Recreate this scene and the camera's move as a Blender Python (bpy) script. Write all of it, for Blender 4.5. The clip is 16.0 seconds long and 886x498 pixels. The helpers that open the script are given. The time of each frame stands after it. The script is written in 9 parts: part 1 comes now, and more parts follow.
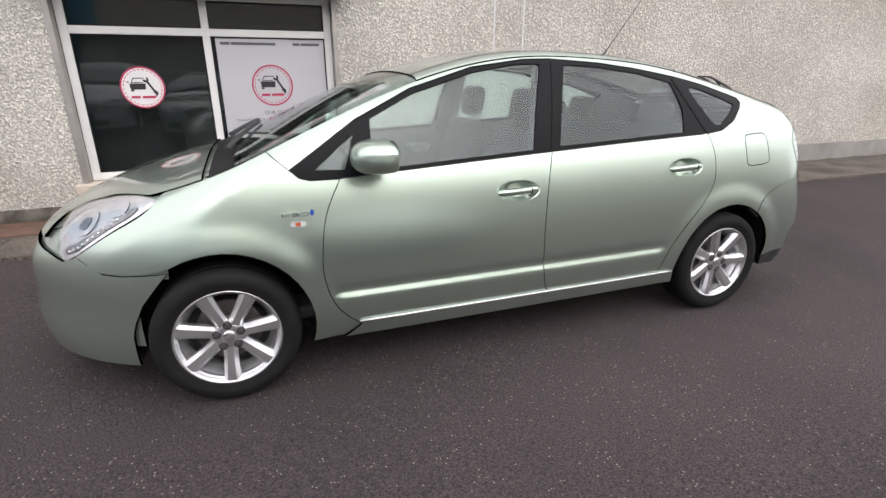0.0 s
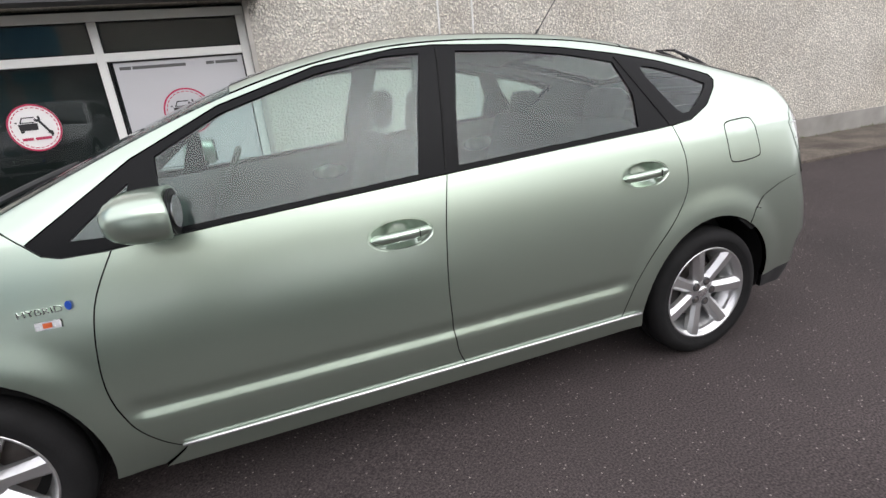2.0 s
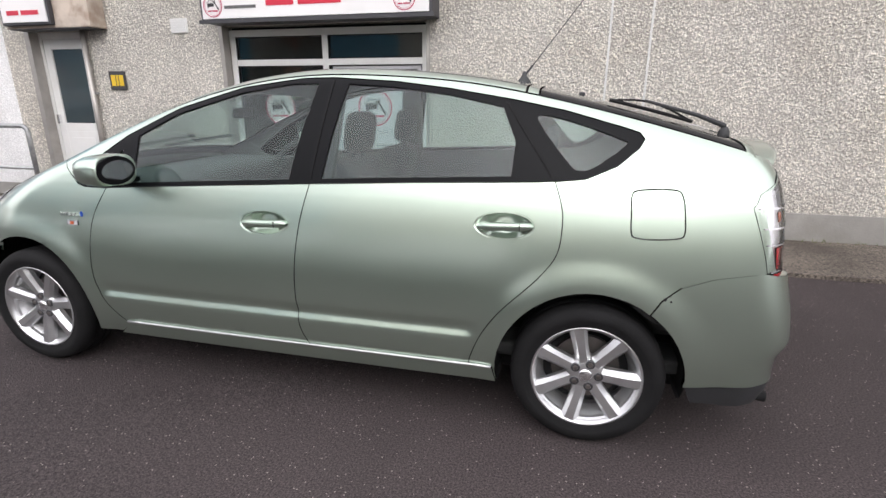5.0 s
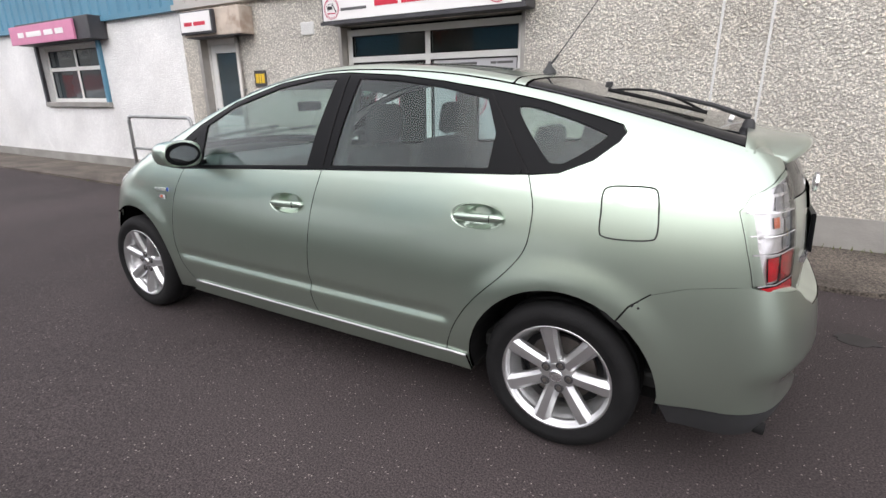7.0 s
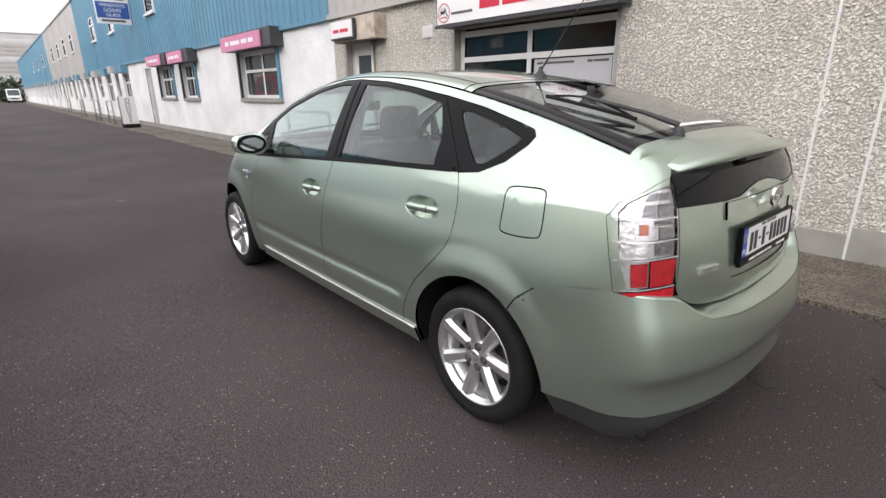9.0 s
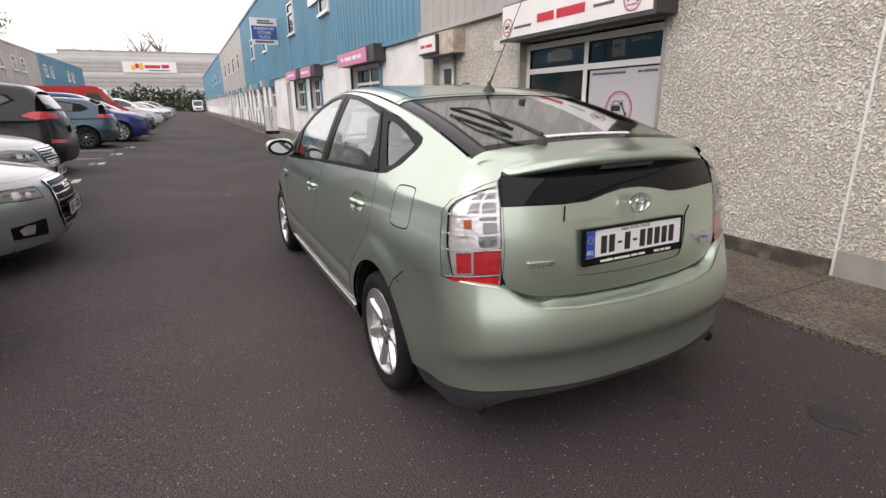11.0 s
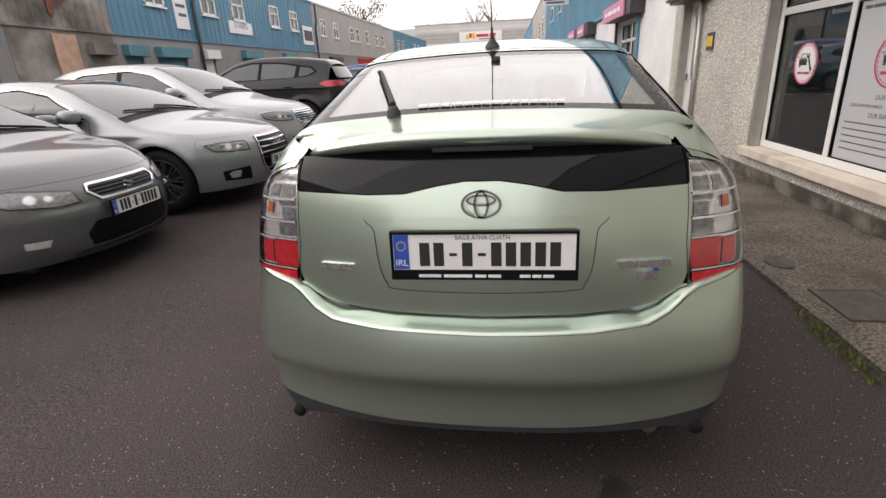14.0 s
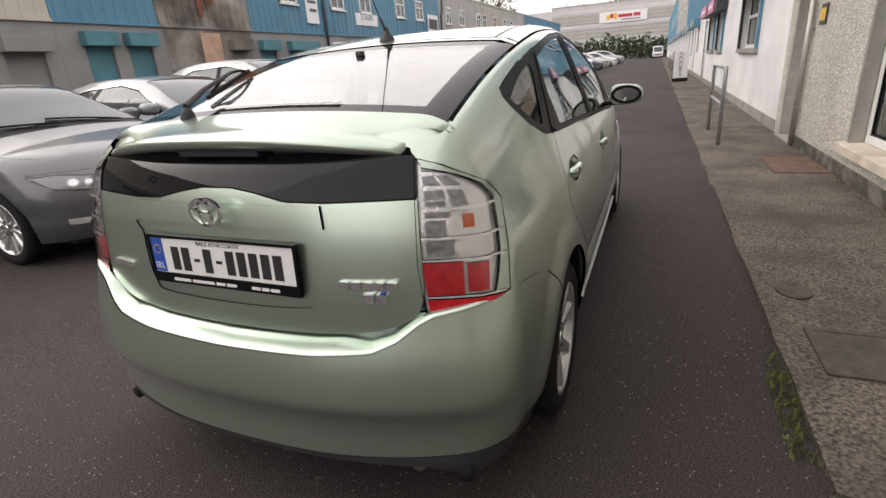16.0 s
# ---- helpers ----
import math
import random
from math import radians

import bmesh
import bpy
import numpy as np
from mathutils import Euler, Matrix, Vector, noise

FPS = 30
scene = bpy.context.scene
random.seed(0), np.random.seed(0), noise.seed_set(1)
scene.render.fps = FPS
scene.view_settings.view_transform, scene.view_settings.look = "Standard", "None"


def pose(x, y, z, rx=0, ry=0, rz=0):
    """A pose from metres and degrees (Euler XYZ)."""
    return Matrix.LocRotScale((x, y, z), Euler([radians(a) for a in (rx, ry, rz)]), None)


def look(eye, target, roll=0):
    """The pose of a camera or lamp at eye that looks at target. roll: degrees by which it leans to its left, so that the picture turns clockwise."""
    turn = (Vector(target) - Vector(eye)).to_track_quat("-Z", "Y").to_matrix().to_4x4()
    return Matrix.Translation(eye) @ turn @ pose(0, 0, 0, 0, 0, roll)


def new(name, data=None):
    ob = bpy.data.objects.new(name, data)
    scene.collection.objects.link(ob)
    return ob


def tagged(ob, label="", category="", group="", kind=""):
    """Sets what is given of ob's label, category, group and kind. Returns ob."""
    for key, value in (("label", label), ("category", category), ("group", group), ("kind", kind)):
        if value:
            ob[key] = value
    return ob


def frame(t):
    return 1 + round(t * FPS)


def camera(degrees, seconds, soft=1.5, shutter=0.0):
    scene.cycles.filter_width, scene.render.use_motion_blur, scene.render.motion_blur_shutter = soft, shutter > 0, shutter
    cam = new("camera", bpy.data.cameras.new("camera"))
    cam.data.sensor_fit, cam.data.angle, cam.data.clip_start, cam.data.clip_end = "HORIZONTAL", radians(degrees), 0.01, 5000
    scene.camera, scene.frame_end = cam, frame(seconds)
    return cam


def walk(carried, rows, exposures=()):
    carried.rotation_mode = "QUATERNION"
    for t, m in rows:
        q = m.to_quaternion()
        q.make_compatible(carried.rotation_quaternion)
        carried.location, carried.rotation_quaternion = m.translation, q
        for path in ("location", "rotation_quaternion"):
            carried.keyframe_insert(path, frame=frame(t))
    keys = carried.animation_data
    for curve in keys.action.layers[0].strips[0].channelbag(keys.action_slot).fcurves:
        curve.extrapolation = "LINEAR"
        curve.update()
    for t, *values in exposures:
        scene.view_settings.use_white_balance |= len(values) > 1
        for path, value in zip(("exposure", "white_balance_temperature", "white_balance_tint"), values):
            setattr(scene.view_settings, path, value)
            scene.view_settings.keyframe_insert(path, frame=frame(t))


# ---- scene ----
cam = camera(83.4, 16.0, soft=1.5)
PATH = [
    (0, (-2.487, -2.87, 1.349), (-1.843, -1.094, 0.693), -0.1),
    (0.5, (-2.395, -2.904, 1.344), (-1.927, -1.072, 0.694), -1.5),
    (1, (-2.263, -2.819, 1.323), (-1.792, -0.984, 0.682), -2.6),
    (1.5, (-2.053, -2.544, 1.311), (-1.493, -0.736, 0.665), -4.2),
    (2, (-1.745, -2.366, 1.307), (-1.136, -0.571, 0.669), -5.6),
    (2.5, (-1.321, -2.341, 1.304), (-0.794, -0.504, 0.714), -2.5),
    (3, (-0.919, -2.278, 1.301), (-0.381, -0.458, 0.672), -2.1),
    (3.5, (-0.61, -2.283, 1.332), (-0.327, -0.427, 0.64), -1.8),
    (4, (-0.38, -2.392, 1.31), (-0.457, -0.5, 0.666), -1.3),
    (4.5, (-0.261, -2.527, 1.328), (-0.493, -0.635, 0.722), -0.2),
    (5, (-0.141, -2.639, 1.335), (-0.59, -0.775, 0.766), 0.3),
    (7.5, (0.653, -2.369, 1.334), (-0.413, -0.791, 0.724), -1.3),
    (8, (0.848, -2.258, 1.341), (-0.34, -0.772, 0.725), -2.0),
    (8.5, (1.092, -2.191, 1.368), (-0.225, -0.818, 0.751), -1.3),
    (11, (2.134, -1.539, 1.375), (0.416, -0.688, 0.807), -0.8),
    (11.5, (2.264, -1.238, 1.361), (0.547, -0.406, 0.763), -1.5),
    (12, (2.259, -0.902, 1.361), (0.501, -0.219, 0.696), -0.9),
    (12.5, (2.264, -0.566, 1.351), (0.429, -0.131, 0.687), -1.8),
    (13, (2.275, -0.303, 1.351), (0.399, -0.083, 0.693), -1.6),
    (13.5, (2.165, -0.081, 1.327), (0.279, -0.003, 0.667), -2.6),
    (14, (2.084, 0.078, 1.328), (0.217, -0.19, 0.662), -2.9),
    (14.5, (2.079, 0.35, 1.333), (0.264, -0.179, 0.679), -4.1),
    (15, (2.002, 0.592, 1.32), (0.187, 0.066, 0.663), -3.7),
    (15.5, (1.811, 0.814, 1.274), (0.037, 0.191, 0.594), -4.9),
    (16, (1.704, 1.085, 1.302), (-0.02, 0.337, 0.618), -4.3),
]
walk(cam, [(t, look(eye, target, roll)) for t, eye, target, roll in PATH], [(0.0, 0.84, 6500, 12), (2.5, 0.76, 6450, 10), (5.0, 0.84, 6450, 12), (8.5, 0.84, 6500, 11), (11.0, 0.62, 6850, 13), (16.0, 0.58, 6950, 12)])

# ---- light ----
world = bpy.data.worlds.new("overcast_sky")
scene.world = world
world.use_nodes = True
wn, wl = world.node_tree.nodes, world.node_tree.links
sky = wn.new("ShaderNodeTexSky")
sky.sky_type, sky.sun_disc = "NISHITA", False
sky.sun_elevation, sky.sun_rotation = radians(37), radians(165)
sky.dust_density, sky.air_density = 4.0, 1.0
grey = wn.new("ShaderNodeHueSaturation")
grey.inputs["Saturation"].default_value = 0.10
wl.new(sky.outputs["Color"], grey.inputs["Color"])
cloud = wn.new("ShaderNodeMixRGB")
cloud.inputs["Fac"].default_value = 0.75
cloud.inputs["Color2"].default_value = (8.2, 7.95, 8.35, 1)
wl.new(grey.outputs["Color"], cloud.inputs["Color1"])
wl.new(cloud.outputs["Color"], wn["Background"].inputs["Color"])
wn["Background"].inputs["Strength"].default_value = 0.146

sun_data = bpy.data.lights.new("sun", "SUN")
sun_data.energy, sun_data.angle, sun_data.color = 0.55, radians(75), (1.0, 0.97, 0.93)
sun = new("sun", sun_data)
sun.matrix_world = look((6, -22, 17), (0, 0, 0))


# ---- materials ----
def mat(name, base, rough=0.5, metal=0.0, vary=0.15, scale=6.0, bump=0.0, bump_scale=60.0, coat=0.0, spec=0.5, fine=0.0, fine_scale=120.0, stain=None, stain_scale=0.6, stain_amount=0.5, island=0.0):
    """A procedural surface: base colour with broad and fine variation, optional stains and relief."""
    m = bpy.data.materials.new(name)
    m.use_nodes = True
    n, l = m.node_tree.nodes, m.node_tree.links
    b = n["Principled BSDF"]
    b.inputs["Roughness"].default_value = rough
    b.inputs["Metallic"].default_value = metal
    b.inputs["Coat Weight"].default_value = coat
    b.inputs["Coat Roughness"].default_value = 0.04
    b.inputs["Specular IOR Level"].default_value = spec
    co = n.new("ShaderNodeTexCoord")
    col = n.new("ShaderNodeRGB")
    col.outputs[0].default_value = (*base, 1)
    out = col.outputs[0]

    def scaled(fac, low, high, source):
        r = n.new("ShaderNodeMapRange")
        r.inputs["From Min"].default_value, r.inputs["From Max"].default_value = 0.3, 0.7
        r.inputs["To Min"].default_value, r.inputs["To Max"].default_value = low, high
        l.new(fac, r.inputs["Value"])
        mix = n.new("ShaderNodeVectorMath")
        mix.operation = "SCALE"
        l.new(source, mix.inputs[0])
        l.new(r.outputs[0], mix.inputs["Scale"])
        return mix.outputs[0]

    if vary:
        t = n.new("ShaderNodeTexNoise")
        t.inputs["Scale"].default_value, t.inputs["Detail"].default_value = scale, 5
        l.new(co.outputs["Object"], t.inputs["Vector"])
        out = scaled(t.outputs["Fac"], 1 - vary, 1 + vary, out)
    if fine:
        t = n.new("ShaderNodeTexNoise")
        t.inputs["Scale"].default_value, t.inputs["Detail"].default_value = fine_scale, 2
        l.new(co.outputs["Object"], t.inputs["Vector"])
        out = scaled(t.outputs["Fac"], 1 - fine, 1 + fine, out)
    if stain:
        t = n.new("ShaderNodeTexNoise")
        t.inputs["Scale"].default_value, t.inputs["Detail"].default_value = stain_scale, 6
        l.new(co.outputs["Object"], t.inputs["Vector"])
        r = n.new("ShaderNodeMapRange")
        r.inputs["From Min"].default_value, r.inputs["From Max"].default_value = 0.5, 0.72
        r.inputs["To Max"].default_value = stain_amount
        l.new(t.outputs["Fac"], r.inputs["Value"])
        mx = n.new("ShaderNodeMixRGB")
        l.new(r.outputs[0], mx.inputs["Fac"])
        l.new(out, mx.inputs["Color1"])
        mx.inputs["Color2"].default_value = (*stain, 1)
        out = mx.outputs[0]
    if island:
        g = n.new("ShaderNodeObjectInfo")
        r = n.new("ShaderNodeMapRange")
        r.inputs["To Min"].default_value, r.inputs["To Max"].default_value = 1 - island, 1 + island
        l.new(g.outputs["Random"], r.inputs["Value"])
        mix = n.new("ShaderNodeVectorMath")
        mix.operation = "SCALE"
        l.new(out, mix.inputs[0])
        l.new(r.outputs[0], mix.inputs["Scale"])
        out = mix.outputs[0]
    l.new(out, b.inputs["Base Color"])
    if bump:
        t = n.new("ShaderNodeTexNoise")
        t.inputs["Scale"].default_value, t.inputs["Detail"].default_value = bump_scale, 4
        l.new(co.outputs["Object"], t.inputs["Vector"])
        bp = n.new("ShaderNodeBump")
        bp.inputs["Strength"].default_value, bp.inputs["Distance"].default_value = 1.0, bump
        l.new(t.outputs["Fac"], bp.inputs["Height"])
        l.new(bp.outputs["Normal"], b.inputs["Normal"])
    return m


def glass_mat(name, tint, gloss=1.0, rough=0.0, sheen=0.04, power=3.0, most=0.9):
    """Thin car or window glass: tinted clear pane with a Fresnel sheen."""
    m = bpy.data.materials.new(name)
    m.use_nodes = True
    n, l = m.node_tree.nodes, m.node_tree.links
    n.remove(n["Principled BSDF"])
    tr, gl, mx, lw, pw = (n.new("ShaderNode" + k) for k in ("BsdfTransparent", "BsdfGlossy", "MixShader", "LayerWeight", "Math"))
    tr.inputs["Color"].default_value = (*[c**0.5 for c in tint], 1)
    gl.inputs["Roughness"].default_value = rough
    gl.inputs["Color"].default_value = (gloss, gloss, gloss, 1)
    lw.inputs["Blend"].default_value = 0.5
    pw.operation, pw.inputs[1].default_value = "POWER", power
    l.new(lw.outputs["Facing"], pw.inputs[0])
    sc = n.new("ShaderNodeMapRange")
    sc.inputs["To Min"].default_value, sc.inputs["To Max"].default_value = sheen, most
    l.new(pw.outputs[0], sc.inputs["Value"])
    l.new(sc.outputs[0], mx.inputs["Fac"])
    l.new(tr.outputs[0], mx.inputs[1])
    l.new(gl.outputs[0], mx.inputs[2])
    l.new(mx.outputs[0], n["Material Output"].inputs["Surface"])
    return m


def asphalt_mat():
    m = mat("asphalt", (0.061, 0.0495, 0.0495), 0.85, vary=0.25, scale=0.35, bump=0.010, bump_scale=150, spec=0.3, fine=0.62, fine_scale=130, stain=(0.040, 0.034, 0.034), stain_scale=0.8, stain_amount=0.6)
    n, l = m.node_tree.nodes, m.node_tree.links
    b = n["Principled BSDF"]
    old = b.inputs["Base Color"].links[0].from_socket
    co = n.new("ShaderNodeTexCoord")
    v = n.new("ShaderNodeTexVoronoi")
    v.inputs["Scale"].default_value = 80
    l.new(co.outputs["Object"], v.inputs["Vector"])
    near = n.new("ShaderNodeMath")
    near.operation, near.inputs[1].default_value = "LESS_THAN", 0.26
    l.new(v.outputs["Distance"], near.inputs[0])
    pick = n.new("ShaderNodeSeparateColor")
    l.new(v.outputs["Color"], pick.inputs[0])
    few = n.new("ShaderNodeMath")
    few.operation, few.inputs[1].default_value = "GREATER_THAN", 0.93
    l.new(pick.outputs[0], few.inputs[0])
    both = n.new("ShaderNodeMath")
    both.operation = "MULTIPLY"
    l.new(near.outputs[0], both.inputs[0])
    l.new(few.outputs[0], both.inputs[1])
    mx = n.new("ShaderNodeMixRGB")
    l.new(both.outputs[0], mx.inputs["Fac"])
    l.new(old, mx.inputs["Color1"])
    mx.inputs["Color2"].default_value = (0.30, 0.27, 0.24, 1)
    l.new(mx.outputs[0], b.inputs["Base Color"])
    return m


def pebble_mat(name, base, dirt, size=48.0, relief=0.026, dark=0.64):
    """Pebbledash: rounded chips in render, with relief; shade in the hollows is painted into the colour."""
    m = mat(name, base, 0.85, vary=0.10, scale=1.2, fine=0.0, stain=dirt, stain_scale=0.9, stain_amount=0.35, spec=0.3)
    n, l = m.node_tree.nodes, m.node_tree.links
    b = n["Principled BSDF"]
    old = b.inputs["Base Color"].links[0].from_socket
    co = n.new("ShaderNodeTexCoord")
    warp = n.new("ShaderNodeTexNoise")
    warp.inputs["Scale"].default_value, warp.inputs["Detail"].default_value = 30, 3
    l.new(co.outputs["Object"], warp.inputs["Vector"])
    ad = n.new("ShaderNodeMixRGB")
    ad.inputs["Fac"].default_value = 0.035
    l.new(co.outputs["Object"], ad.inputs["Color1"])
    l.new(warp.outputs["Color"], ad.inputs["Color2"])
    v = n.new("ShaderNodeTexVoronoi")
    v.feature = "SMOOTH_F1"
    v.inputs["Scale"].default_value, v.inputs["Smoothness"].default_value = size, 0.35
    l.new(ad.outputs[0], v.inputs["Vector"])
    big = n.new("ShaderNodeTexNoise")
    big.inputs["Scale"].default_value, big.inputs["Detail"].default_value = 48, 6
    l.new(co.outputs["Object"], big.inputs["Vector"])
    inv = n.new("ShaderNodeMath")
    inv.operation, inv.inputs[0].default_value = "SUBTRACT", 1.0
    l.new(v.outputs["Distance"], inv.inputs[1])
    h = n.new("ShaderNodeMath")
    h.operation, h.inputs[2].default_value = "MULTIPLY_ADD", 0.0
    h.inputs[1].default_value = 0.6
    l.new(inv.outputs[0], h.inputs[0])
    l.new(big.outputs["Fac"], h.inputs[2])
    bp = n.new("ShaderNodeBump")
    bp.inputs["Strength"].default_value, bp.inputs["Distance"].default_value = 1.0, relief
    l.new(h.outputs[0], bp.inputs["Height"])
    l.new(bp.outputs["Normal"], b.inputs["Normal"])
    # low relief gets a darker colour, painting in the shade between chips
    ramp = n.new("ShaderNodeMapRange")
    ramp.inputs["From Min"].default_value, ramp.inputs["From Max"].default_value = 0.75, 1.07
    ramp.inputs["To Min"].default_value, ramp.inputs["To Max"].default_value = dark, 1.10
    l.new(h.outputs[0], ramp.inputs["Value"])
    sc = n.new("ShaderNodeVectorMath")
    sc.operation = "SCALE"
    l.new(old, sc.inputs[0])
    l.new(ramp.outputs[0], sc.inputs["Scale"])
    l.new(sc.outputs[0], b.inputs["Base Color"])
    return m


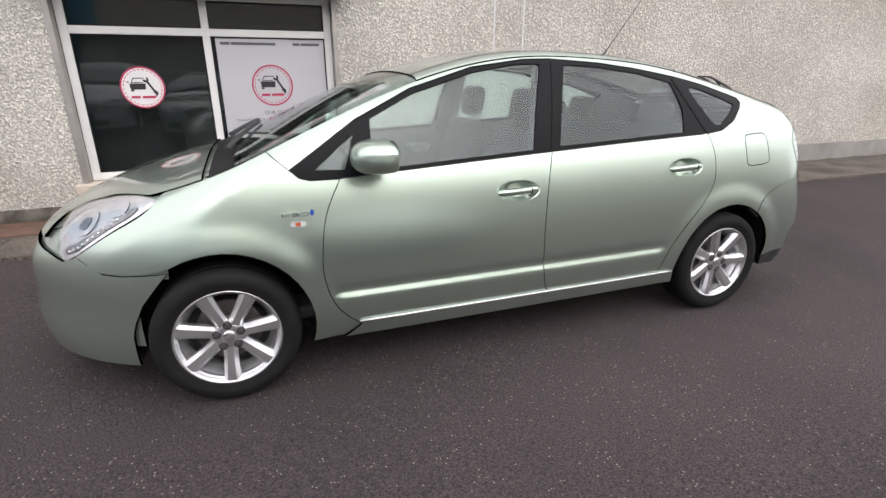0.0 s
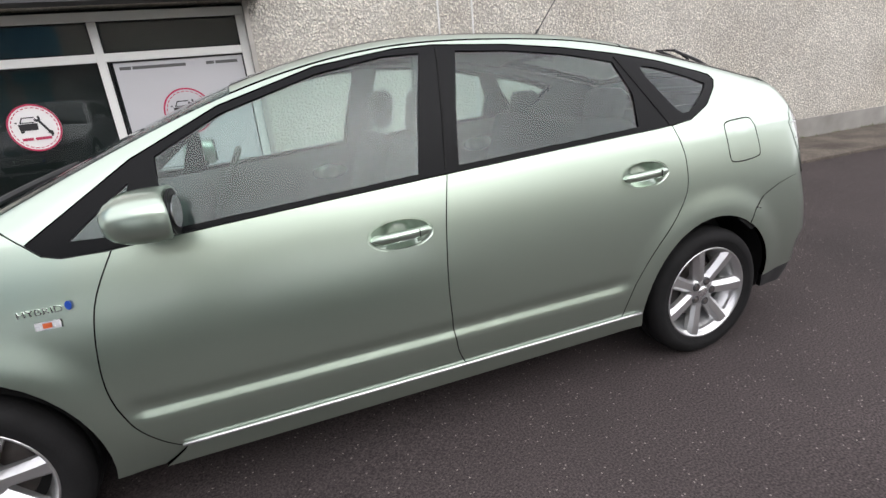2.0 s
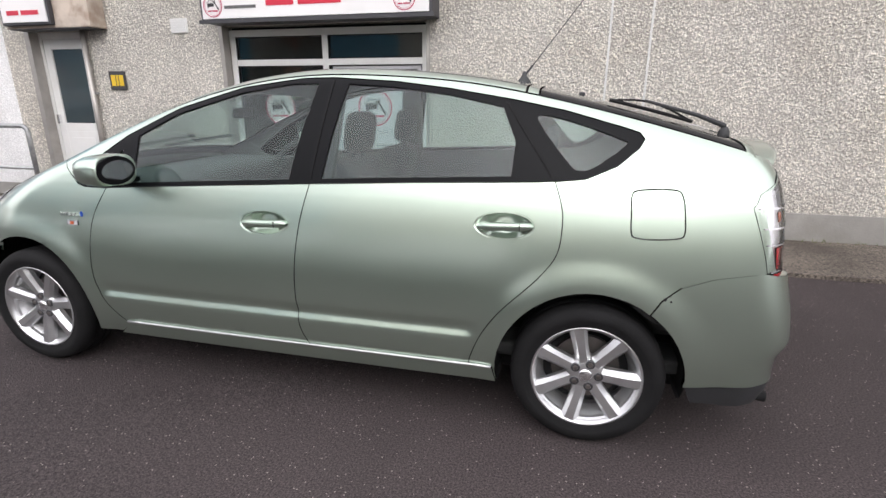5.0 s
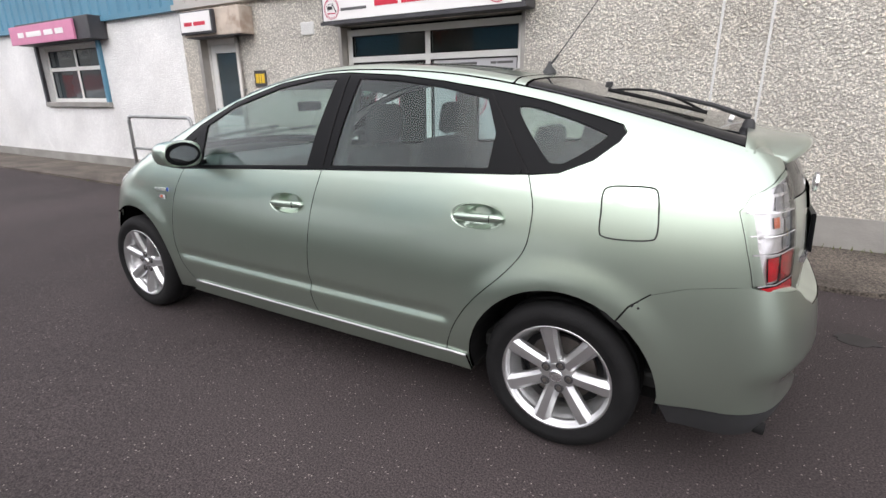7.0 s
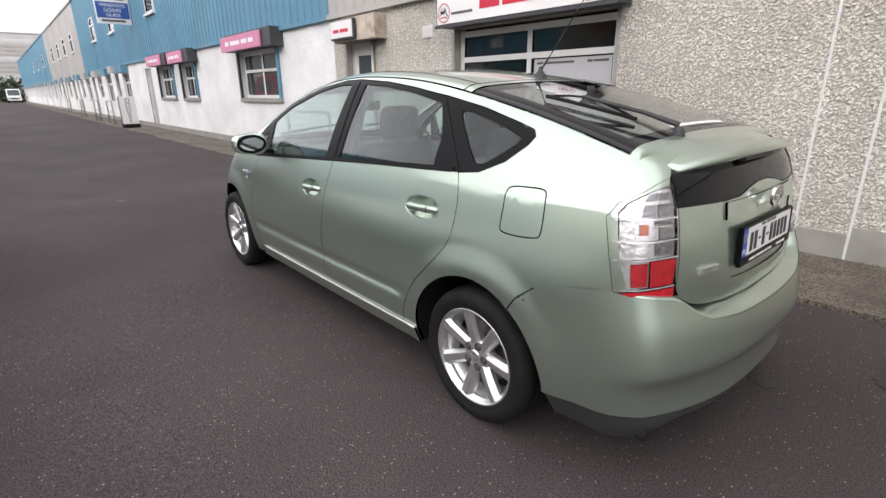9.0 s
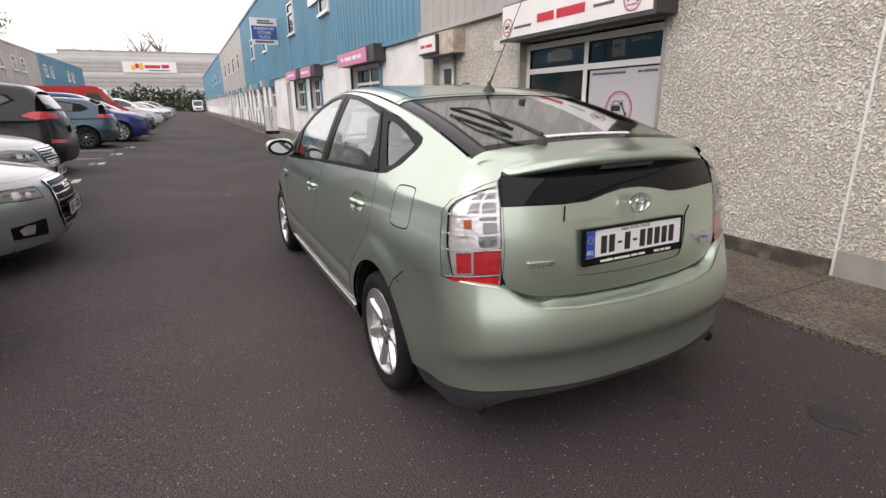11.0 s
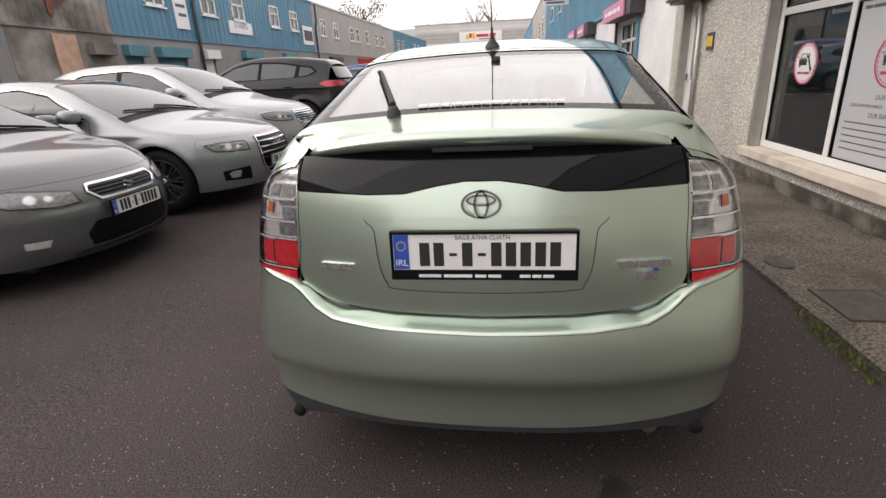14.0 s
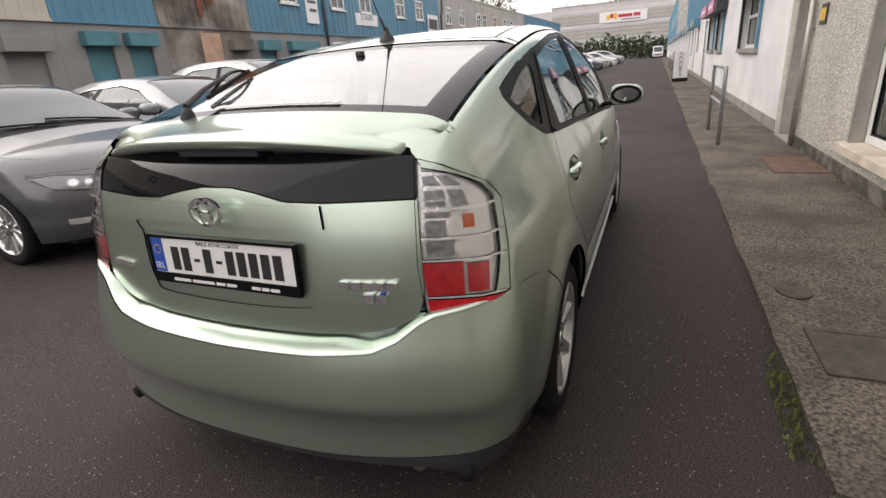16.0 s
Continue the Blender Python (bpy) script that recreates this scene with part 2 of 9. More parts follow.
M = {
    "asphalt": asphalt_mat(),
    "concrete": mat("concrete_slab", (0.118, 0.100, 0.082), 0.85, vary=0.35, scale=2.0, bump=0.010, bump_scale=80, fine=0.8, fine_scale=70, stain=(0.050, 0.040, 0.032), stain_scale=1.6, stain_amount=0.85),
    "cement": mat("cement_plinth", (0.30, 0.29, 0.27), 0.85, vary=0.18, scale=2.5, bump=0.003, bump_scale=50, stain=(0.17, 0.16, 0.14), stain_scale=1.5, stain_amount=0.6),
    "cream_sill": mat("cream_sill", (0.60, 0.53, 0.44), 0.8, vary=0.15, scale=4, bump=0.003, bump_scale=50, stain=(0.36, 0.30, 0.23), stain_scale=3, stain_amount=0.6),
    "damp": mat("damp_plinth", (0.065, 0.058, 0.048), 0.8, vary=0.4, scale=5, bump=0.006, bump_scale=40, stain=(0.28, 0.26, 0.22), stain_scale=5, stain_amount=0.6),
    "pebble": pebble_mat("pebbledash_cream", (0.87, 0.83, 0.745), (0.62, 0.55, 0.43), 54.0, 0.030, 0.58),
    "pebble_white": pebble_mat("pebbledash_white", (0.86, 0.86, 0.85), (0.78, 0.77, 0.74), 60, 0.012, 0.88),
    "clad_blue": mat("blue_cladding", (0.085, 0.23, 0.33), 0.5, vary=0.12, scale=0.7, stain=(0.16, 0.27, 0.33), stain_scale=0.4, stain_amount=0.35),
    "clad_grey": mat("grey_cladding", (0.40, 0.39, 0.37), 0.55, vary=0.08, scale=0.6, stain=(0.33, 0.31, 0.28), stain_scale=0.5, stain_amount=0.4),
    "clad_light": mat("light_cladding", (0.55, 0.55, 0.54), 0.55, vary=0.06, scale=0.3),
    "burnt": mat("scorched_cladding", (0.16, 0.14, 0.12), 0.8, vary=0.6, scale=1.2, stain=(0.42, 0.40, 0.37), stain_scale=0.9, stain_amount=0.9),
    "rust": mat("rust_streak", (0.20, 0.07, 0.04), 0.85, vary=0.5, scale=2),
    "block": mat("grey_blockwork", (0.27, 0.26, 0.25), 0.85, vary=0.12, scale=0.8, bump=0.004, bump_scale=30),
    "upvc": mat("white_frame_plastic", (0.76, 0.76, 0.74), 0.35, vary=0.04, scale=3, stain=(0.55, 0.53, 0.48), stain_scale=3, stain_amount=0.3),
    "alu": mat("bare_aluminium_trim", (0.42, 0.40, 0.37), 0.45, 0.6, vary=0.1, scale=8),
    "steel": mat("galvanised_steel", (0.40, 0.41, 0.41), 0.45, 0.75, vary=0.18, scale=9, fine=0.1, fine_scale=40),
    "shutter_steel": mat("galvanised_box", (0.26, 0.29, 0.31), 0.55, 0.3, vary=0.25, scale=7, stain=(0.14, 0.14, 0.13), stain_scale=4, stain_amount=0.6),
    "sign_white": mat("sign_white", (0.80, 0.79, 0.78), 0.4, vary=0.03, scale=2),
    "sign_dark": mat("sign_case_dark", (0.045, 0.045, 0.05), 0.5, vary=0.15, scale=5),
    "rusty_box": mat("weathered_box_side", (0.50, 0.43, 0.36), 0.7, vary=0.2, scale=4, stain=(0.22, 0.13, 0.08), stain_scale=5, stain_amount=0.7),
    "red": mat("sign_red", (0.55, 0.02, 0.05), 0.45, vary=0.03),
    "crimson": mat("sticker_crimson", (0.45, 0.03, 0.09), 0.45, vary=0.03),
    "black": mat("print_black", (0.02, 0.02, 0.022), 0.5, vary=0.05),
    "ink_grey": mat("print_grey", (0.10, 0.10, 0.10), 0.6, vary=0.05),
    "pink": mat("sign_pink", (0.60, 0.22, 0.36), 0.5, vary=0.05),
    "yellow": mat("sign_yellow", (0.75, 0.50, 0.03), 0.5, vary=0.06),
    "sign_blue": mat("sign_blue", (0.03, 0.09, 0.32), 0.45, vary=0.05),
    "plate_blue": mat("plate_blue", (0.02, 0.08, 0.42), 0.4, vary=0.03),
    "window_film": mat("window_film_grey", (0.50, 0.50, 0.52), 0.35, vary=0.03, scale=2),
    "dark_room": mat("unlit_interior", (0.03, 0.032, 0.034), 0.8, vary=0.2, scale=2),
    "window_glass": glass_mat("window_glass", (0.55, 0.62, 0.60)),
    "dark_glass": mat("far_window_glass", (0.05, 0.065, 0.07), 0.05, vary=0.2, scale=1, spec=0.5, coat=0.35),
    "line_paint": mat("road_paint", (0.50, 0.49, 0.47), 0.8, vary=0.3, scale=8, stain=(0.12, 0.11, 0.11), stain_scale=6, stain_amount=0.8),
    "oil": mat("oil_stain", (0.020, 0.018, 0.018), 0.6, vary=0.3, scale=12),
    "iron": mat("cast_iron_cover", (0.085, 0.075, 0.065), 0.7, 0.3, vary=0.3, scale=14, bump=0.004, bump_scale=60),
    "rust_cover": mat("rusty_cover", (0.13, 0.075, 0.055), 0.8, vary=0.3, scale=10, bump=0.003, bump_scale=60),
    "green_plastic": mat("green_plastic", (0.03, 0.42, 0.12), 0.45, vary=0.06),
    "moss": mat("moss_and_grass", (0.10, 0.12, 0.03), 0.9, vary=0.4, scale=20),
    "hedge": mat("hedge_leaves", (0.035, 0.055, 0.022), 0.8, vary=0.5, scale=3),
    "tree_leaf": mat("tree_leaves", (0.10, 0.115, 0.05), 0.8, vary=0.4, scale=3),
    "bark": mat("bark", (0.12, 0.10, 0.08), 0.9, vary=0.3, scale=6),
    # cars
    "paint_green": mat("pale_green_metallic_paint", (0.505, 0.605, 0.512), 0.29, 0.89, vary=0.03, scale=1.5, coat=1.0, fine=0.03, fine_scale=900),
    "trim_black": mat("black_trim", (0.006, 0.0065, 0.0075), 0.38, vary=0.08, scale=5, spec=0.12),
    "plastic": mat("grey_black_plastic", (0.035, 0.036, 0.038), 0.6, vary=0.12, scale=9),
    "rubber": mat("tyre_rubber", (0.011, 0.011, 0.0115), 0.8, vary=0.2, scale=12, bump=0.0015, bump_scale=90, spec=0.25),
    "alloy": mat("silver_alloy", (0.66, 0.665, 0.67), 0.30, 0.85, vary=0.06, scale=14),
    "alloy_dark": mat("dark_alloy", (0.09, 0.09, 0.095), 0.4, 0.5, vary=0.1, scale=14),
    "disc": mat("brake_disc", (0.22, 0.20, 0.19), 0.45, 0.8, vary=0.2, scale=20),
    "chrome": mat("chrome", (0.88, 0.88, 0.89), 0.14, 0.92, vary=0.02),
    "cloth": mat("grey_cloth", (0.065, 0.07, 0.072), 0.9, vary=0.12, scale=20),
    "lining": mat("interior_lining", (0.115, 0.125, 0.122), 0.85, vary=0.06, scale=6),
    "dash": mat("dashboard_plastic", (0.06, 0.064, 0.064), 0.7, vary=0.08, scale=8),
    "car_glass": glass_mat("car_glass", (0.71, 0.84, 0.81), sheen=0.030, power=3.6, most=0.8),
    "car_glass_dark": glass_mat("car_glass_dark", (0.64, 0.76, 0.74), sheen=0.030, power=3.6, most=0.8),
    "hatch_pane": glass_mat("hatch_pane", (0.50, 0.56, 0.55), sheen=0.06, power=1.8, most=0.78),
    "privacy_glass": mat("black_tailgate_glass", (0.006, 0.0065, 0.008), 0.03, vary=0.05, spec=0.28),
    "lens_clear": glass_mat("lamp_lens", (0.95, 0.95, 0.95), sheen=0.03, power=4.0, most=0.6),
    "lens_red": mat("red_lamp_lens", (0.50, 0.012, 0.02), 0.12, vary=0.25, scale=40, coat=1.0, bump=0.002, bump_scale=90),
    "lens_orange": mat("orange_lamp_bulb", (0.50, 0.10, 0.03), 0.25, vary=0.2, scale=40),
    "reflector": mat("lamp_reflector", (0.86, 0.86, 0.87), 0.20, 0.65, vary=0.12, scale=30, bump=0.002, bump_scale=70),
    "lamp_dark": mat("lamp_dark_bezel", (0.02, 0.02, 0.022), 0.3, 0.3, vary=0.2, scale=30),
    "led_grey": mat("lamp_cell_grey", (0.24, 0.24, 0.25), 0.3, 0.4, vary=0.4, scale=60),
    "plate_white": mat("plate_white", (0.78, 0.78, 0.77), 0.4, vary=0.03),
    "mirror": mat("mirror_glass", (0.42, 0.44, 0.45), 0.02, 1.0, vary=0.0),
}


# ---- building helpers ----
def mesh_object(name, bm, material, parent=None, label="", smooth=False, loc=None):
    me = bpy.data.meshes.new(name)
    bm.normal_update()
    bm.to_mesh(me)
    bm.free()
    mats = material if isinstance(material, (list, tuple)) else [material]
    for m in mats:
        me.materials.append(m)
    if smooth:
        for p in me.polygons:
            p.use_smooth = True
    ob = new(name, me)
    if loc is not None:
        ob.location = loc
    if parent is not None:
        ob.parent = parent
    if label:
        ob["label"] = label
    return ob


def part(name, bm, material, parent, label="", smooth=False, loc=None):
    return mesh_object(name, bm, material, parent, label, smooth, loc)


def thing(name, label, category, group="", m=None):
    ob = new(name)
    ob.empty_display_size = 0.1
    if m is not None:
        ob.matrix_basis = m
    return tagged(ob, label, category, group)


def box(bm, x0, x1, y0, y1, z0, z1, bevel=0.0, index=0):
    vs = [bm.verts.new(c) for c in ((x0, y0, z0), (x1, y0, z0), (x1, y1, z0), (x0, y1, z0), (x0, y0, z1), (x1, y0, z1), (x1, y1, z1), (x0, y1, z1))]
    fs = [bm.faces.new([vs[i] for i in f]) for f in ((3, 2, 1, 0), (4, 5, 6, 7), (0, 1, 5, 4), (1, 2, 6, 5), (2, 3, 7, 6), (3, 0, 4, 7))]
    for f in fs:
        f.material_index = index
    if bevel:
        es = {e for f in fs for e in f.edges}
        bmesh.ops.bevel(bm, geom=list(es), offset=bevel, segments=2, affect="EDGES", profile=0.5)
    return bm


def boxed(*args, **kw):
    return box(bmesh.new(), *args, **kw)


def lathe(bm, profile, axis="y", steps=48, centre=(0, 0, 0), index=0):
    """A ring of (radius, along) points turned about an axis."""
    rings = []
    for i in range(steps):
        a = 2 * math.pi * i / steps
        c, s = math.cos(a), math.sin(a)
        ring = []
        for r, h in profile:
            p = {"y": (r * c, h, r * s), "z": (r * c, r * s, h), "x": (h, r * c, r * s)}[axis]
            ring.append(bm.verts.new(Vector(p) + Vector(centre)))
        rings.append(ring)
    for i in range(steps):
        a, b = rings[i], rings[(i + 1) % steps]
        for j in range(len(profile) - 1):
            f = bm.faces.new((a[j], a[j + 1], b[j + 1], b[j]))
            f.material_index = index
    return bm


def tube(bm, points, radius, sides=8, taper=None):
    """A round bar along a line of points."""
    pts = [Vector(p) for p in points]
    rings = []
    for i, p in enumerate(pts):
        d = (pts[min(i + 1, len(pts) - 1)] - pts[max(i - 1, 0)]).normalized()
        u = d.orthogonal().normalized() if abs(d.z) > 0.95 else d.cross(Vector((0, 0, 1))).normalized()
        v = d.cross(u)
        r = radius if taper is None else radius + (taper - radius) * i / (len(pts) - 1)
        rings.append([bm.verts.new(p + r * (math.cos(2 * math.pi * k / sides) * u + math.sin(2 * math.pi * k / sides) * v)) for k in range(sides)])
    for a, b in zip(rings, rings[1:]):
        for k in range(sides):
            bm.faces.new((a[k], a[(k + 1) % sides], b[(k + 1) % sides], b[k]))
    bm.faces.new(rings[0][::-1])
    bm.faces.new(rings[-1])
    return bm


def extruded(outline, depth, plane="xz", at=0.0, index=0, bm=None):
    """A flat outline (list of 2D points) given thickness along the third axis, from at to at + depth."""
    bm = bm or bmesh.new()
    def place(u, v, w):
        return {"xz": (u, w, v), "xy": (u, v, w), "yz": (w, u, v)}[plane]
    a = [bm.verts.new(place(u, v, at)) for u, v in outline]
    b = [bm.verts.new(place(u, v, at + depth)) for u, v in outline]
    fs = [bm.faces.new(a), bm.faces.new(b[::-1])]
    k = len(a)
    fs += [bm.faces.new((a[i], b[i], b[(i + 1) % k], a[(i + 1) % k])) for i in range(k)]
    for f in fs:
        f.material_index = index
    bmesh.ops.recalc_face_normals(bm, faces=fs)
    return bm


def disc_outline(cx, cz, r, n=40, r2=None):
    return [(cx + r * math.cos(2 * math.pi * i / n), cz + (r2 or r) * math.sin(2 * math.pi * i / n)) for i in range(n)]


def ring_mesh(cx, cz, r0, r1, depth, at, plane="xz", n=48, arc=(0, 1)):
    bm = bmesh.new()
    for i in range(n):
        t0, t1 = (2 * math.pi * (arc[0] + (arc[1] - arc[0]) * k / n) for k in (i, i + 1))
        extruded([(cx + r0 * math.cos(t0), cz + r0 * math.sin(t0)), (cx + r1 * math.cos(t0), cz + r1 * math.sin(t0)), (cx + r1 * math.cos(t1), cz + r1 * math.sin(t1)), (cx + r0 * math.cos(t1), cz + r0 * math.sin(t1))], depth, plane, at, bm=bm)
    return bm


def lettering(name, text, size, m, material, parent, depth=0.002, label="", stretch=1.0):
    """Raised letters in the built-in font, centred on the pose m (text runs along its x, up along its y)."""
    cu = bpy.data.curves.new(name, "FONT")
    cu.body, cu.size, cu.extrude = text, size, depth
    cu.align_x, cu.align_y = "CENTER", "CENTER"
    tmp = bpy.data.objects.new(name, cu)
    me = bpy.data.meshes.new_from_object(tmp)
    bpy.data.objects.remove(tmp)
    me.transform(m @ Matrix.Diagonal((stretch, 1, 1, 1)))
    me.materials.clear()
    me.materials.append(material)
    ob = new(name, me)
    ob.parent = parent
    if label:
        ob["label"] = label
    return ob


def wall_mesh(u0, u1, z0, z1, d0, d1, openings, axis="x", zcuts=()):
    """A wall along x (or y) between depths d0 (front) and d1, with openings (u0, u1, z0, z1) that go through it."""
    bm = bmesh.new()
    us = sorted({u0, u1, *(v for o in openings for v in o[:2])})
    zs = sorted({z0, z1, *zcuts, *(v for o in openings for v in o[2:])})
    def solid(i, j):
        if not (0 <= i < len(us) - 1 and 0 <= j < len(zs) - 1):
            return False
        u, z = (us[i] + us[i + 1]) / 2, (zs[j] + zs[j + 1]) / 2
        return not any(o[0] < u < o[1] and o[2] < z < o[3] for o in openings)
    def p(u, d, z):
        return bm.verts.new((u, d, z) if axis == "x" else (d, u, z))
    for i in range(len(us) - 1):
        for j in range(len(zs) - 1):
            if not solid(i, j):
                continue
            a, b, c, d = us[i], us[i + 1], zs[j], zs[j + 1]
            bm.faces.new([p(a, d0, c), p(b, d0, c), p(b, d0, d), p(a, d0, d)])
            bm.faces.new([p(a, d1, d), p(b, d1, d), p(b, d1, c), p(a, d1, c)])
            for di, dj, q in ((-1, 0, ((a, c), (a, d))), (1, 0, ((b, d), (b, c))), (0, -1, ((b, c), (a, c))), (0, 1, ((a, d), (b, d)))):
                if not solid(i + di, j + dj):
                    (ua, za), (ub, zb) = q
                    bm.faces.new([p(ua, d0, za), p(ub, d0, zb), p(ub, d1, zb), p(ua, d1, za)])
    bmesh.ops.remove_doubles(bm, verts=bm.verts, dist=1e-5)
    bmesh.ops.recalc_face_normals(bm, faces=bm.faces)
    return bm


def sheet_mesh(u0, u1, z0, z1, d, pitch=0.25, rib=0.03, sign=-1, axis="x"):
    """Profiled cladding: vertical ribs standing proud of the sheet at depth d."""
    bm = bmesh.new()
    outline = []
    u = u0
    while u < u1 - 1e-6:
        e = min(u + pitch, u1)
        w = e - u
        outline += [(u, 0), (u + 0.60 * w, 0), (u + 0.68 * w, rib), (u + 0.92 * w, rib)]
        u = e
    outline.append((u1, 0))
    rows = []
    for z in (z0, z1):
        rows.append([bm.verts.new((a, d + sign * h, z) if axis == "x" else (d + sign * h, a, z)) for a, h in outline])
    for i in range(len(outline) - 1):
        bm.faces.new((rows[0][i], rows[0][i + 1], rows[1][i + 1], rows[1][i]))
    return bm


# ---- curved panels ----
def spline(points):
    """A natural cubic spline through (x, y) points, straight beyond its ends."""
    x, y = np.array(points, float).T
    n, h = len(x), np.diff(x)
    a, r = np.zeros((n, n)), np.zeros(n)
    a[0, 0] = a[-1, -1] = 1
    for i in range(1, n - 1):
        a[i, i - 1 : i + 2] = h[i - 1], 2 * (h[i - 1] + h[i]), h[i]
        r[i] = 6 * ((y[i + 1] - y[i]) / h[i] - (y[i] - y[i - 1]) / h[i - 1])
    m = np.linalg.solve(a, r)
    s0 = (y[1] - y[0]) / h[0] - h[0] * (2 * m[0] + m[1]) / 6
    s1 = (y[-1] - y[-2]) / h[-1] + h[-1] * (2 * m[-1] + m[-2]) / 6
    t = np.linspace(x[0], x[-1], 3000)
    i = np.clip(np.searchsorted(x, t) - 1, 0, n - 2)
    p, q, g = x[i + 1] - t, t - x[i], h[i]
    v = m[i] * p**3 / (6 * g) + m[i + 1] * q**3 / (6 * g) + (y[i] / g - m[i] * g / 6) * p + (y[i + 1] / g - m[i + 1] * g / 6) * q
    t = np.concatenate([[x[0] - 9], t, [x[-1] + 9]])
    v = np.concatenate([[y[0] - 9 * s0], v, [y[-1] + 9 * s1]])
    return lambda u: np.interp(u, t, v)


def smax(a, b, k):
    h = np.maximum(k - np.abs(a - b), 0) / k
    return np.maximum(a, b) + h * h * k * 0.25


def step01(t):
    t = np.clip(t, 0, 1)
    return t * t * (3 - 2 * t)


def cast(form, view, uv, side=1.0, centre=0.0):
    """Places on the form's skin seen along a view: side (x, z), top (x, y) or cyl (turn about an upright axis, z)."""
    u, v = np.asarray(uv, float).T
    def place(r):
        if view == "side":
            return u, side * r, v
        if view == "top":
            return u, side * v, r
        return centre + r * np.cos(u), side * r * np.sin(u), v
    lo, hi = np.full(len(u), 0.02), np.full(len(u), 3.6 if view == "cyl" else 2.2)
    if view == "top":
        lo[:] = 0.3
    for _ in range(24):
        mid = (lo + hi) / 2
        out = form(*place(mid)) > 0
        hi, lo = np.where(out, mid, hi), np.where(out, lo, mid)
    return np.stack(place((lo + hi) / 2), -1)


def normals_of(form, p):
    e, g = 5e-3, []
    for k in range(3):
        d = np.zeros(3)
        d[k] = e
        g.append(form(*(p + d).T) - form(*(p - d).T))
    g = np.stack(g, -1)
    return g / np.maximum(np.linalg.norm(g, axis=1, keepdims=True), 1e-9)


def shrunk(poly, gap):
    """The outline moved inwards by gap."""
    p = np.array(poly, float)
    area = 0.5 * np.sum(p[:, 0] * np.roll(p[:, 1], -1) - np.roll(p[:, 0], -1) * p[:, 1])
    if area < 0:
        p = p[::-1]
    d0, d1 = p - np.roll(p, 1, 0), np.roll(p, -1, 0) - p
    n0 = np.stack([-d0[:, 1], d0[:, 0]], 1) / np.maximum(np.linalg.norm(d0, axis=1, keepdims=True), 1e-9)
    n1 = np.stack([-d1[:, 1], d1[:, 0]], 1) / np.maximum(np.linalg.norm(d1, axis=1, keepdims=True), 1e-9)
    b = n0 + n1
    b /= np.maximum((b * b).sum(1, keepdims=True) / 2, 0.35)
    return p + gap * b


def gridded(outline, holes, su, sv):
    """An outline with holes, filled and cut into small pieces."""
    bm = bmesh.new()
    for loop in (outline, *holes):
        vs = [bm.verts.new((a, b, 0)) for a, b in loop]
        for i in range(len(vs)):
            bm.edges.new((vs[i], vs[(i + 1) % len(vs)]))
    bmesh.ops.triangle_fill(bm, use_beauty=True, use_dissolve=False, edges=bm.edges[:])
    p = np.array(outline)
    for k, s in ((0, su), (1, sv)):
        for c in np.arange(p[:, k].min() + s * 0.5, p[:, k].max(), s):
            no = (1, 0, 0) if k == 0 else (0, 1, 0)
            live = [f for f in bm.faces if min(v.co[k] for v in f.verts) < c < max(v.co[k] for v in f.verts)]
            geom = list({v for f in live for v in f.verts}) + list({e for f in live for e in f.edges}) + live
            bmesh.ops.bisect_plane(bm, geom=geom, dist=1e-6, plane_co=(c, 0, 0) if k == 0 else (0, c, 0), plane_no=no)
    bmesh.ops.dissolve_degenerate(bm, dist=1e-6, edges=bm.edges)
    bm.verts.index_update()
    co = np.array([v.co[:2] for v in bm.verts])
    faces = [[v.index for v in f.verts] for f in bm.faces]
    rim = [(e.verts[0].index, e.verts[1].index) for e in bm.edges if len(e.link_faces) == 1]
    bm.free()
    return co, faces, rim


def resampled(points, step=0.04, closed=True):
    out = []
    k = len(points)
    for i in range(k if closed else k - 1):
        a, b = np.array(points[i], float), np.array(points[(i + 1) % k], float)
        n = max(1, int(np.ceil(np.linalg.norm(b - a) / step)))
        out += [tuple(a + (b - a) * j / n) for j in range(n)]
    if not closed:
        out.append(tuple(points[-1]))
    return out


def curved(points, per=6, closed=True):
    """A smooth line through points (Catmull-Rom)."""
    p = np.array(points, float)
    k, out = len(p), []
    for i in range(k if closed else k - 1):
        a, b, c, d = (p[j % k] if closed else p[min(max(j, 0), k - 1)] for j in (i - 1, i, i + 1, i + 2))
        for s in range(per):
            t = s / per
            out.append(tuple(0.5 * (2 * b + (c - a) * t + (2 * a - 5 * b + 4 * c - d) * t * t + (3 * b - a - 3 * c + d) * t**3)))
    if not closed:
        out.append(tuple(p[-1]))
    return out


GRIDS = {}


